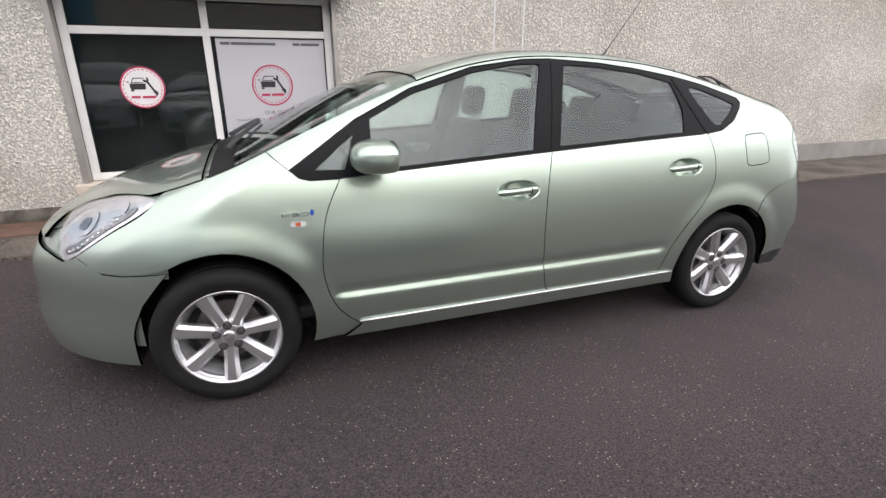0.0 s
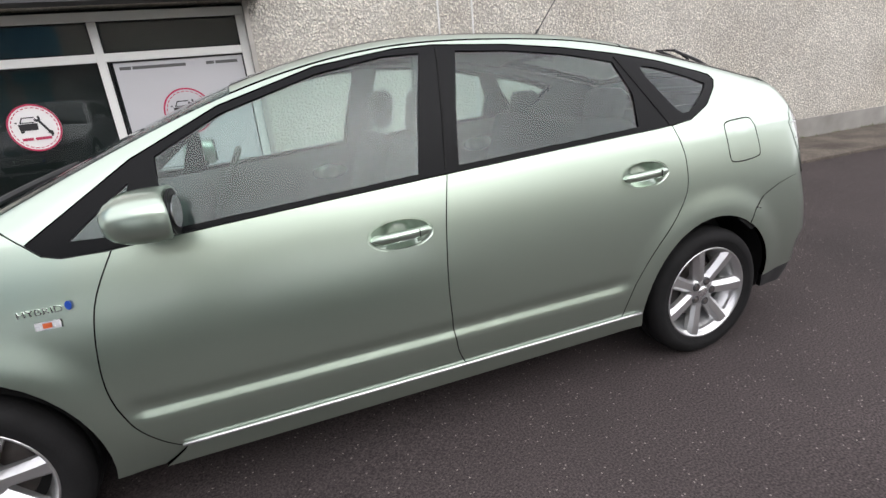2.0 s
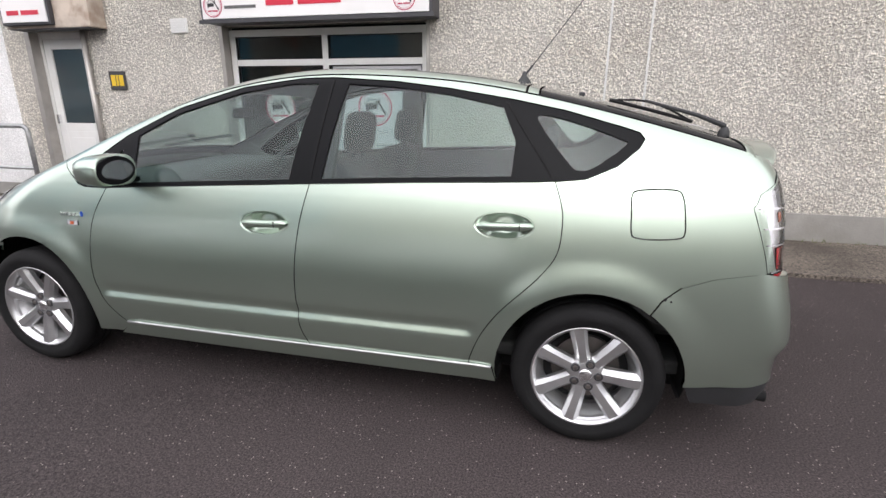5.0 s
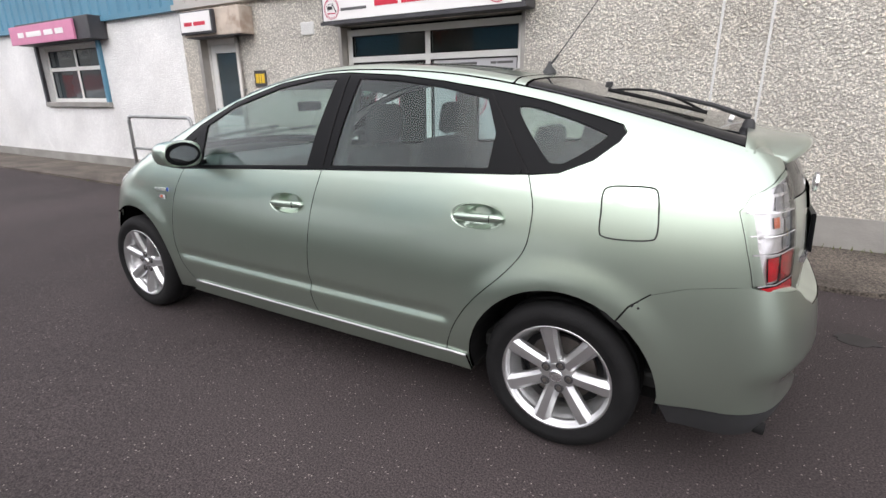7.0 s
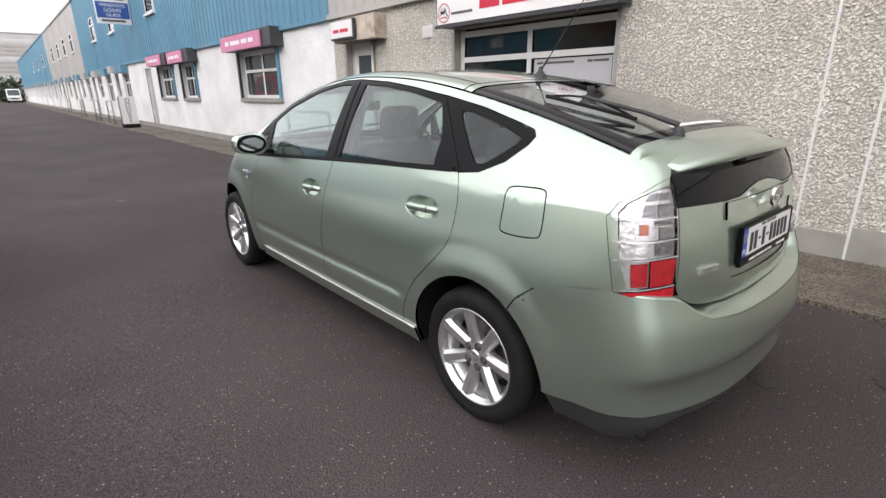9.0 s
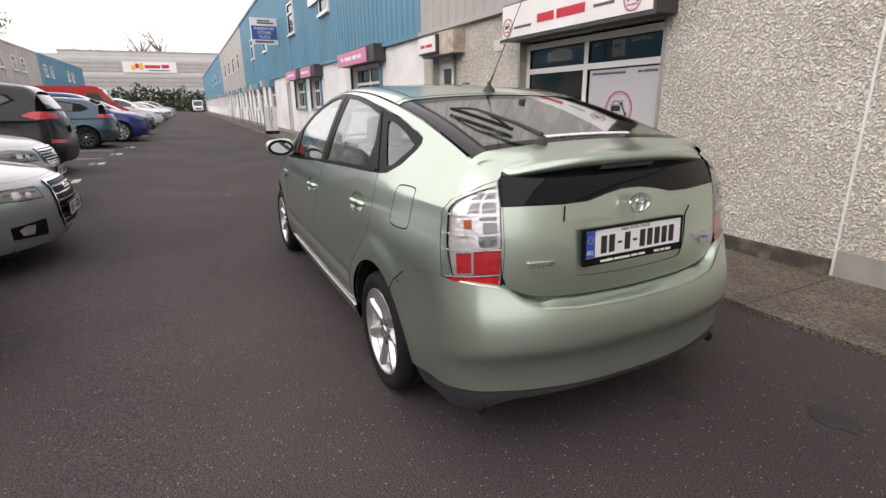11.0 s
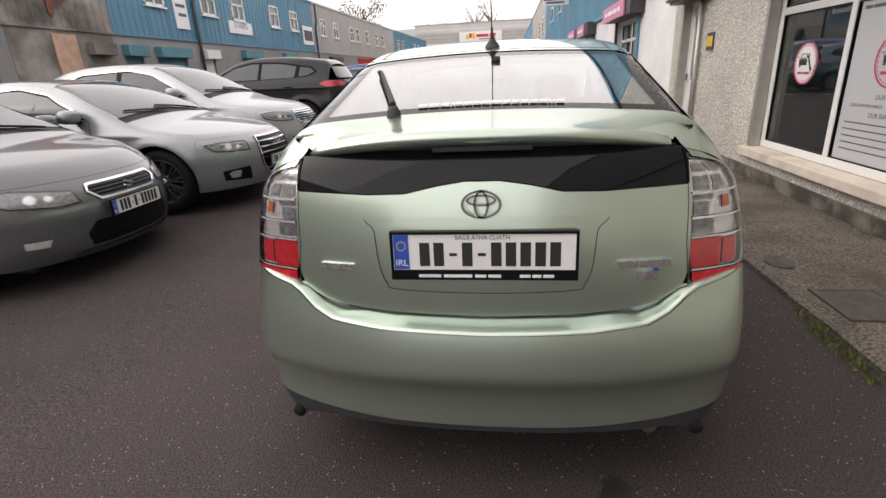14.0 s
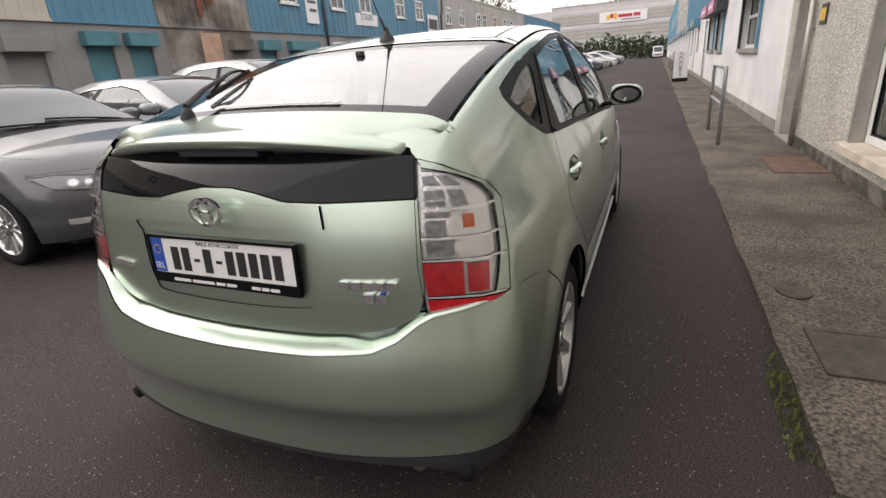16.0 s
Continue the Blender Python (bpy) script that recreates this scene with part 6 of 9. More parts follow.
win1 = tagged(new("window_1"), "large white-framed shopfront window with film sign", "window", kind="structure")
fy = WALL_Y + 0.11
bm = bmesh.new()
for a in ((WIN[0] + 0.002, WIN[0] + 0.055), (WIN[1] - 0.045, WIN[1] - 0.002)):
    box(bm, a[0], a[1], WALL_Y - 0.006, fy, WIN[2], WIN[3] - 0.002, 0.004)
mesh_object("reveal_lining", bm, M["alu"], win1)
window_unit(win1, WIN[0] + 0.057, WIN[1] - 0.047, WIN[2] + 0.045, 2.12, fy, (0, 0.5, 1), 1.76, 0.075, 0.07, M["window_glass"], 0.07)
bm = boxed(WIN[0] - 0.06, WIN[1] + 0.06, WALL_Y - 0.085, fy + 0.05, WIN[2] - 0.055, WIN[2] + 0.04, bevel=0.012)
mesh_object("window_sill", bm, M["cream_sill"], win1, "cream painted concrete sill")
# room behind the glass; its near-black colour stands in for indoor shade
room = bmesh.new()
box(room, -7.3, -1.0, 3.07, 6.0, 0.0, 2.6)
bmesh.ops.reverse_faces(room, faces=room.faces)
tagged(mesh_object("shop_room", room, M["dark_room"]), "room behind the shop window, coloured near-black as unlit", "room", kind="structure")
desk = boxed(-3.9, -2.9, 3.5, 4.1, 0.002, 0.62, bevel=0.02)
tagged(mesh_object("desk", desk, M["dark_room"]), "desk behind the shop window, near-black like the unlit room", "desk")
# film sign on the inside of the right light
bm = boxed(-2.79, -1.725, fy + 0.022, fy + 0.026, 0.45, 1.722)
film = tagged(mesh_object("window_film", bm, M["window_film"]), "pale grey window film with a round garage sign", "sign")


def garage_disc(parent, cx, cz, r, y, fill):
    """Round sticker: ring, dashed ring, car and spanner as plain shapes, bars for the name."""
    if fill:
        part("sticker_disc", extruded(disc_outline(cx, cz, r), 0.003, "xz", y), M["sign_white"], parent)
    part("sticker_ring", ring_mesh(cx, cz, r * 0.93, r * 1.0, 0.003, y - 0.003), M["crimson"], parent)
    for k in range(28):
        part("ring_dash", ring_mesh(cx, cz, r * 0.83, r * 0.865, 0.002, y - 0.003, n=2, arc=(k / 28, (k + 0.62) / 28)), M["crimson"], parent)
    u = r / 0.165
    bm = bmesh.new()
    ox, oz = cx - 0.015 * u, cz + 0.02 * u
    for q in ([(-0.075, -0.035), (0.035, -0.035), (0.040, 0.012), (-0.080, 0.012)], [(-0.066, 0.016), (0.022, 0.016), (0.022, 0.022), (-0.066, 0.022)], [(-0.066, 0.022), (-0.058, 0.022), (-0.040, 0.056), (-0.048, 0.056)], [(-0.048, 0.050), (0.030, 0.050), (0.030, 0.057), (-0.048, 0.057)], [(-0.095, 0.018), (-0.082, 0.018), (-0.082, 0.028), (-0.095, 0.028)], [(-0.075, -0.050), (-0.052, -0.050), (-0.052, -0.036), (-0.075, -0.036)]):
        extruded([(ox + a * u, oz + b * u) for a, b in q], 0.002, "xz", y - 0.003, bm=bm)
    part("car_shape", bm, M["black"], parent)
    bm = bmesh.new()
    sx, sz = cx + 0.052 * u, cz + 0.005 * u
    for q in ([(-0.022, 0.040), (-0.008, 0.048), (0.040, -0.035), (0.026, -0.043)], [(-0.045, 0.050), (-0.035, 0.035), (-0.010, 0.036), (0.0, 0.052), (-0.006, 0.075), (-0.016, 0.077), (-0.016, 0.056), (-0.028, 0.052), (-0.034, 0.064)], [(0.018, -0.045), (0.036, -0.058), (0.034, -0.075), (0.046, -0.070), (0.056, -0.050), (0.048, -0.032), (0.034, -0.028)]):
        extruded([(sx + a * u, sz + b * u) for a, b in q], 0.002, "xz", y - 0.004, bm=bm)
    part("spanner_shape", bm, M["black"], parent)
    for a, b in ((-0.095, -0.028), (-0.015, 0.085)):
        part("name_bar", boxed(cx + a * u, cx + b * u, y - 0.003, y - 0.001, cz - 0.085 * u, cz - 0.066 * u), M["crimson"], parent)


garage_disc(film, -2.29, 1.262, 0.205, fy + 0.022, False)
st = tagged(new("window_sticker"), "round white sticker with red ring on the shop window", "sticker")
st.location = (0, 0, 0)
garage_disc(st, -3.50, 1.250, 0.195, fy + 0.028, True)
turn = Matrix(((1, 0, 0, 0), (0, 0, -1, 0), (0, 1, 0, 0), (0, 0, 0, 1)))
def on_wall(x, z, y):
    return Matrix.Translation((x, y, z)) @ turn
lettering("film_lettering", "OUR TEAM", 0.052, on_wall(-2.27, 0.985, fy + 0.021), M["ink_grey"], film, 0.0006)
lettering("film_lettering", "QUALIFIED MECHANICS", 0.036, on_wall(-2.49, 0.915, fy + 0.021), M["ink_grey"], film, 0.0006)
lettering("film_lettering", "OUR SERVICES", 0.052, on_wall(-2.27, 0.845, fy + 0.021), M["ink_grey"], film, 0.0006)
for i in range(5):
    for a, b in ((-2.72, -2.02), (-1.93, -1.79)):
        bw = (b - a) * (0.8 + 0.2 * ((i * 7) % 3) / 2)
        part("small_print_bar", boxed(a, a + bw, fy + 0.020, fy + 0.0215, 0.775 - i * 0.055 - 0.005, 0.775 - i * 0.055 + 0.005), M["ink_grey"], film)
for a, b in ((-2.75, -2.66), (-2.65, -2.22), (-2.05, -1.98), (-1.97, -1.78)):
    part("contact_bar", boxed(a, b, fy + 0.020, fy + 0.0215, 1.652, 1.678), M["ink_grey"], film)


def sign_box(name, x0, x1, z0, z1, y0, y1, label, face=None, side=None):
    bm = bmesh.new()
    box(bm, x0, x1, y0, y1, z0, z1, 0.008)
    ob = mesh_object(name, bm, side or M["sign_dark"])
    tagged(ob, label, "sign")
    part("sign_face", boxed(x0 + 0.03, x1 - 0.03, y0 - 0.012, y0 + 0.002, z0 + 0.03, z1 - 0.02, bevel=0.003), face or M["sign_white"], ob)
    return ob


sg = sign_box("shop_sign", -4.11, -1.50, 2.15, 2.60, 2.50, 2.795, "long white shop sign with red name bars over the window")
part("sign_lip", boxed(-4.13, -1.48, 2.485, 2.50, 2.135, 2.172), M["sign_dark"], sg)
for a, b in ((-3.30, -2.98), (-2.93, -2.45)):
    part("name_bar", boxed(a, b, 2.484, 2.487, 2.29, 2.39), M["red"], sg)
for a, b, z0, z1 in ((-3.80, -3.42, 2.275, 2.305), (-2.32, -2.02, 2.31, 2.34)):
    part("contact_bar", boxed(a, b, 2.484, 2.487, z0, z1), M["ink_grey"], sg)
for x in (-3.94, -1.78):
    garage_disc(sg, x, 2.31, 0.115, 2.486, False)
ds = sign_box("door_sign", -6.92, -6.18, 2.19, 2.50, 2.50, 2.56, "small white sign box over the garage door", side=M["sign_dark"])
for a, b in ((-6.80, -6.62), (-6.58, -6.32)):
    part("name_bar", boxed(a, b, 2.484, 2.487, 2.30, 2.35), M["red"], ds)
bx = tagged(mesh_object("shutter_box", boxed(-6.95, -5.68, 2.565, 2.795, 2.16, 2.52, bevel=0.01), M["rusty_box"]), "weathered shutter box with rust stains over the door", "shutter box")
part("box_soffit", boxed(-6.90, -5.72, 2.57, 2.79, 2.150, 2.159), M["sign_dark"], bx)
door = tagged(new("door_1"), "white panelled half-glazed door in a deep dark reveal", "door", kind="structure")
dy = WALL_Y + 0.12
bm = bmesh.new()
for q in ((DOOR[0], DOOR[0] + 0.10, 0.05, 2.16), (DOOR[1] - 0.06, DOOR[1], 0.05, 2.16), (DOOR[0] + 0.10, DOOR[1] - 0.06, 2.08, 2.16)):
    box(bm, q[0] + 0.002, q[1] - 0.002, dy, dy + 0.07, q[2], q[3], 0.006)
mesh_object("door_frame", bm, M["upvc"], door)
bm = bmesh.new()
x0, x1 = DOOR[0] + 0.102, DOOR[1] - 0.062
for q in ((x0, x0 + 0.11, 0.06, 2.078), (x1 - 0.11, x1, 0.06, 2.078), (x0 + 0.11, x1 - 0.11, 1.96, 2.078), (x0 + 0.11, x1 - 0.11, 0.92, 1.03), (x0 + 0.11, x1 - 0.11, 0.06, 0.92)):
    box(bm, q[0], q[1], dy + 0.01, dy + 0.055, q[2], q[3], 0.004)
leaf = mesh_object("door_leaf", bm, M["upvc"], door)
part("pane", boxed(x0 + 0.11, x1 - 0.11, dy + 0.028, dy + 0.036, 1.03, 1.96), M["dark_glass"], leaf)
part("door_panel", boxed(x0 + 0.17, x1 - 0.17, dy + 0.002, dy + 0.014, 0.50, 0.84, bevel=0.008), M["upvc"], leaf)
part("door_handle", boxed(x0 + 0.03, x0 + 0.06, dy - 0.04, dy + 0.012, 1.02, 1.14, bevel=0.006), M["chrome"], leaf)
mesh_object("reveal_lining", boxed(DOOR[0] - 0.02, DOOR[0] + 0.06, WALL_Y - 0.008, dy - 0.002, 0.06, 2.16, bevel=0.004), M["alu"], door)
mesh_object("threshold", boxed(DOOR[0] - 0.05, DOOR[1] + 0.05, WALL_Y - 0.06, dy + 0.06, 0.0, 0.055, bevel=0.01), M["cement"], door)
pipe = tube(bmesh.new(), [(-6.02, WALL_Y - 0.05, 0.05), (-6.02, WALL_Y - 0.05, 2.15)], 0.032, 12)
dp = tagged(mesh_object("drain_pipe", pipe, M["alu"], smooth=True), "grey painted downpipe beside the door", "pipe")
for z in (0.5, 1.4):
    part("pipe_clip", boxed(-6.065, -5.975, WALL_Y - 0.06, WALL_Y - 0.002, z, z + 0.03), M["steel"], dp)
np_ = tagged(mesh_object("number_sign", boxed(-5.765, -5.525, WALL_Y - 0.020, WALL_Y - 0.004, 1.455, 1.675, bevel=0.004), M["sign_dark"]), "small black plaque with yellow bars on the wall", "sign")
for a, b in ((-5.735, -5.675), (-5.66, -5.63), (-5.615, -5.555)):
    part("number_bar", boxed(a, b, WALL_Y - 0.024, WALL_Y - 0.019, 1.50, 1.63), M["yellow"], np_)
vt = tagged(mesh_object("wall_vent", boxed(-4.765, -4.535, WALL_Y - 0.016, WALL_Y - 0.002, 2.09, 2.25, bevel=0.003), M["upvc"]), "cream louvred vent in the wall", "vent")
for i in range(5):
    part("louvre", boxed(-4.750, -4.550, WALL_Y - 0.026, WALL_Y - 0.015, 2.105 + i * 0.028, 2.118 + i * 0.028), M["upvc"], vt)
gb = tagged(mesh_object("green_block", boxed(-1.14, -1.03, WALL_Y - 0.105, WALL_Y - 0.032, PAVE_Z, 0.115, bevel=0.01), M["green_plastic"]), "bright green plastic block against the plinth", "block")

# electrical cabinet against the wall
cab = tagged(mesh_object("electrical_cabinet", boxed(3.08, 3.90, 2.62, 2.786, PAVE_Z, 0.69, bevel=0.008), M["shutter_steel"]), "galvanised electrical cabinet with a yellow warning label", "cabinet")
part("cabinet_lid", boxed(3.06, 3.92, 2.60, 2.786, 0.692, 0.715, bevel=0.005), M["shutter_steel"], cab)
lb = part("warning_label", boxed(3.43, 3.61, 2.615, 2.621, 0.29, 0.56), M["yellow"], cab, "yellow warning label")
part("warning_triangle", extruded([(3.45, 0.415), (3.59, 0.415), (3.52, 0.54)], 0.002, "xz", 2.6125), M["black"], lb)
part("warning_inner", extruded([(3.472, 0.427), (3.568, 0.427), (3.52, 0.512)], 0.002, "xz", 2.6105), M["yellow"], lb)
part("warning_flash", extruded([(3.512, 0.50), (3.528, 0.49), (3.519, 0.468), (3.533, 0.468), (3.515, 0.433), (3.520, 0.458), (3.508, 0.458)], 0.002, "xz", 2.6088), M["black"], lb)
for z in (0.385, 0.355, 0.335, 0.315):
    part("label_bar", boxed(3.455, 3.585, 2.613, 2.6145, z - 0.008, z + 0.006), M["ink_grey"], lb)
for x in (3.48, 3.52, 3.56):
    part("code_bar", boxed(x - 0.013, x + 0.013, 2.617, 2.6195, 0.62, 0.665), M["sign_white"], cab)

# hoop barrier on the pavement
def hoop(x0, x1, y, label):
    h = 1.04
    pts = [(x0, y, PAVE_Z), (x0, y, h - 0.08)] + [(x0 + 0.08 - 0.08 * math.cos(t), y, h - 0.08 + 0.08 * math.sin(t)) for t in np.linspace(0.3, 1.57, 5)] + [(x1 - 0.08 + 0.08 * math.sin(t), y, h - 0.08 + 0.08 * math.cos(t)) for t in np.linspace(0, 1.27, 5)] + [(x1, y, h - 0.08), (x1, y, PAVE_Z)]
    ob = tagged(mesh_object("hoop_barrier", tube(bmesh.new(), pts, 0.026, 12), M["steel"], smooth=True), label, "barrier", "hoop barriers")
    part("mid_rail", tube(bmesh.new(), [(x0, y, 0.56), (x1, y, 0.56)], 0.020, 10), M["steel"], ob, smooth=True)
    return ob


hoop(-7.70, -6.15, 1.93, "galvanised steel hoop barrier on the pavement")
for i, x in enumerate((-27.5, -31.5, -37.0, -44.0)):
    hoop(x, x + 1.4, 1.93, "galvanised steel hoop barrier outside a far unit")

# white painted fronts further along
white_open = [(-12.15, -9.80, 1.20, 2.28), (-17.45, -15.85, 1.18, 2.24), (-20.45, -18.45, 1.18, 2.26), (-22.45, -21.65, 0.06, 2.30)]
x = -26.0
far = []
while x > -118:
    far += [(x - 1.5, x, 1.1, 2.25), (x - 3.4, x - 2.5, 0.06, 2.30), (x - 6.2, x - 4.6, 0.9, 2.25)]
    x -= 7.6
tagged(mesh_object("wall_white", wall_mesh(-120.0, -7.354, 0.0, 2.66, WALL_Y, WALL_Y + 0.26, white_open + far, zcuts=(0.22,)), M["pebble_white"]), "white painted rough render wall of the next units", "wall", kind="structure")
bm = boxed(-120, -7.36, WALL_Y - 0.012, WALL_Y - 0.002, 0.0, 0.20)
tagged(mesh_object("plinth_white", bm, M["cement"]), "grey painted plinth of the white units", "plinth", kind="structure")
k = 2
for o in white_open[:3]:
    w = tagged(new("window_%d" % k), "white-framed two-light window in a white wall", "window", kind="structure")
    window_unit(w, o[0] + 0.03, o[1] - 0.03, o[2] + 0.03, o[3], WALL_Y + 0.10, (0, 0.5, 1), o[3] - 0.42, 0.07, 0.07)
    mesh_object("window_sill", boxed(o[0] - 0.06, o[1] + 0.06, WALL_Y - 0.07, WALL_Y + 0.12, o[2] - 0.06, o[2] + 0.028, bevel=0.008), M["cement"], w)
    mesh_object("steel_jamb", boxed(o[1] - 0.028, o[1] + 0.05, WALL_Y - 0.06, WALL_Y - 0.004, o[2] + 0.03, o[3] + 0.35), M["clad_blue"], w)
    mesh_object("steel_jamb", boxed(o[0] - 0.05, o[0] + 0.028, WALL_Y - 0.06, WALL_Y - 0.004, o[2] + 0.03, o[3] + 0.05), M["sign_dark"], w)
    k += 1
    b = tagged(mesh_object("shutter_box", boxed(o[0] - 0.05, o[1] + 0.35, WALL_Y - 0.30, WALL_Y - 0.008, o[3] + 0.02, o[3] + 0.40, bevel=0.01), M["sign_dark"]), "dark shutter box over a window", "shutter box", "shutter boxes")
    sgn = tagged(mesh_object("pink_sign", boxed(o[0] - 0.22, o[1] - 0.10, WALL_Y - 0.345, WALL_Y - 0.31, o[3] + 0.03, o[3] + 0.36, bevel=0.004), M["pink"]), "pink shop sign with pale bars", "sign", "pink signs")
    for a, c in ((0.15, 0.25), (0.30, 0.55), (0.60, 0.74), (0.78, 0.90)):
        L = o[1] - o[0]
        part("name_bar", boxed(o[0] - 0.22 + a * L, o[0] - 0.22 + c * L, WALL_Y - 0.352, WALL_Y - 0.344, o[3] + 0.15, o[3] + 0.24), M["sign_white"], sgn)
d2 = tagged(new("door_2"), "grey steel door in the white wall", "door", kind="structure")
mesh_object("door_leaf", boxed(-22.43, -21.67, WALL_Y + 0.08, WALL_Y + 0.13, 0.07, 2.28, bevel=0.006), M["clad_grey"], d2)
mesh_object("door_frame", boxed(-22.50, -22.452, WALL_Y - 0.02, WALL_Y - 0.004, 0.06, 2.32), M["sign_dark"], d2)
for i, o in enumerate(far):
    w = tagged(new(("door_%d" if i % 3 == 1 else "window_%d") % (i + 10)), "far unit opening in the white wall", "door" if i % 3 == 1 else "window", kind="structure")
    if i % 3 == 1:
        mesh_object("door_leaf", boxed(o[0] + 0.02, o[1] - 0.02, WALL_Y + 0.08, WALL_Y + 0.13, o[2], o[3]), M["sign_dark"], w)
    else:
        window_unit(w, o[0] + 0.03, o[1] - 0.03, o[2] + 0.03, o[3], WALL_Y + 0.08, (0, 0.5, 1), o[3] - 0.4, 0.07, 0.07)
    b = tagged(mesh_object("shutter_box", boxed(o[0] - 0.05, o[1] + 0.05, WALL_Y - 0.28, WALL_Y - 0.008, o[3] + 0.02, o[3] + 0.34), M["clad_grey"] if i % 2 else M["clad_blue"]), "painted shutter box over a far opening", "shutter box", "shutter boxes")

# upper storey cladding: grey over the garage, then blue and grey units
ROOF_Z = 6.85
up_open = lambda xs: [(a, a + 1.15, 4.1, 5.45) for a in xs]
def upper(x0, x1, material, label, pitch, wins, z0=2.66):
    """Profiled sheet in strips round its windows, with a flashing at the foot and a coping on top."""
    ob = tagged(new("wall_cladding"), label, "wall", kind="structure")
    y = WALL_Y - 0.03
    cuts = [x0] + [c for w in sorted(wins) for c in (w, w + 1.2)] + [x1]
    for i, (a, b) in enumerate(zip(cuts, cuts[1:])):
        if i % 2:
            mesh_object("cladding_sheet", sheet_mesh(a, b, z0, 4.05, y, pitch), material, ob)
            mesh_object("cladding_sheet", sheet_mesh(a, b, 5.25, ROOF_Z, y, pitch), material, ob)
            w = tagged(new("window_100"), "white-framed upper storey window", "window", kind="structure")
            window_unit(w, a + 0.02, b - 0.02, 4.07, 5.23, y - 0.05, (0, 1), 4.85, 0.07, 0.07, None, 0.10)
            mesh_object("window_sill", boxed(a - 0.04, b + 0.04, y - 0.12, y + 0.02, 4.0, 4.066), M["upvc"], w)
        else:
            mesh_object("cladding_sheet", sheet_mesh(a, b, z0, ROOF_Z, y, pitch), material, ob)
    mesh_object("foot_flashing", boxed(x0, x1, y - 0.06, y + 0.02, z0 - 0.07, z0 + 0.005), material, ob)
    mesh_object("roof_coping", boxed(x0, x1, y - 0.08, y + 0.4, ROOF_Z - 0.12, ROOF_Z + 0.03), material, ob)
    mesh_object("backing_wall", boxed(x0, x1, y + 0.03, y + 0.3, z0, ROOF_Z), M["block"], ob)


upper(-7.40, 20.0, M["clad_grey"], "beige-grey ribbed cladding over the garage", 0.30, ())
upper(-39.0, -7.404, M["clad_blue"], "blue ribbed metal cladding on the upper storey", 0.30, (-15.2, -20.6, -28.2, -33.5))
upper(-62.0, -39.004, M["clad_grey"], "grey metal cladding on a far upper storey", 0.6, (-43.0, -47.5, -52.0, -57.0))
upper(-120.0, -62.004, M["clad_blue"], "blue metal cladding on the farthest upper storey", 0.8, (-68.0, -76.0, -84.0))
# roof slab and ends close the block
tagged(mesh_object("roof_block", boxed(-120, 20, WALL_Y + 0.3, 24, 2.7, ROOF_Z - 0.3), M["clad_grey"]), "flat roof of the unit row", "roof", kind="structure")
tagged(mesh_object("rear_block", boxed(-120, 20, 6.05, 24, 0.0, 2.69), M["block"]), "rear of the unit row", "wall", kind="structure")
# projecting signs
ps = tagged(mesh_object("hanging_sign", boxed(-23.05, -22.95, 1.55, 2.70, 3.95, 5.05, bevel=0.01), M["sign_white"]), "white and blue projecting sign for windows, doors and glass", "sign")
part("blue_field", boxed(-22.949, -22.94, 1.58, 2.67, 4.15, 4.72), M["sign_blue"], ps)
face_x = Matrix(((0, 0, 1, -22.938), (1, 0, 0, 0), (0, 1, 0, 0), (0, 0, 0, 1)))
for i, wd in enumerate(("WINDOWS", "DOORS", "GLASS")):
    lettering("sign_lettering", wd, 0.17, face_x @ pose(2.12, 4.60 - i * 0.17, 0), M["sign_white"], ps, 0.002)
for a, b, z0, z1 in ((1.70, 2.50, 4.02, 4.10), (1.85, 2.55, 4.80, 4.87), (1.85, 2.4, 4.90, 4.96)):
    part("contact_bar", boxed(-22.949, -22.943, a, b, z0, z1), M["ink_grey"], ps)
part("sign_bracket", boxed(-23.02, -22.98, 2.70, WALL_Y - 0.06, 4.9, 4.94), M["sign_dark"], ps)
ps2 = tagged(mesh_object("wall_sign", boxed(-17.4, -14.9, WALL_Y - 0.12, WALL_Y - 0.065, 3.6, 4.9 - 0.2, bevel=0.006), M["sign_white"]), "white notice board on the blue cladding", "sign")
ps2.location = (0.9, 0, 0.9)
for i in range(4):
    part("notice_bar", boxed(-17.1, -15.3 - 0.2 * (i % 2), WALL_Y - 0.127, WALL_Y - 0.119, 4.45 - i * 0.22, 4.53 - i * 0.22), M["ink_grey"], ps2)
# sandwich board
sb = tagged(new("sandwich_board"), "white sandwich board on a dark foot", "sign")
sb.matrix_basis = pose(-22.9, 2.0, PAVE_Z, 0, 0, 0)
part("board", boxed(-0.05, 0.05, -0.28, 0.28, 0.14, 1.22, bevel=0.012), M["sign_white"], sb)
part("foot", boxed(-0.22, 0.22, -0.30, 0.30, 0.0, 0.14, bevel=0.03), M["rubber"], sb)
part("board_edge", boxed(-0.03, 0.03, -0.31, -0.281, 0.14, 1.22), M["sign_dark"], sb)
for i, ch in enumerate("DOORS"):
    lettering("board_letter", ch, 0.24, Matrix(((0, 0, 1, 0.052), (1, 0, 0, 0), (0, 1, 0, 1.06 - i * 0.19), (0, 0, 0, 1))), M["black"], sb, 0.002)


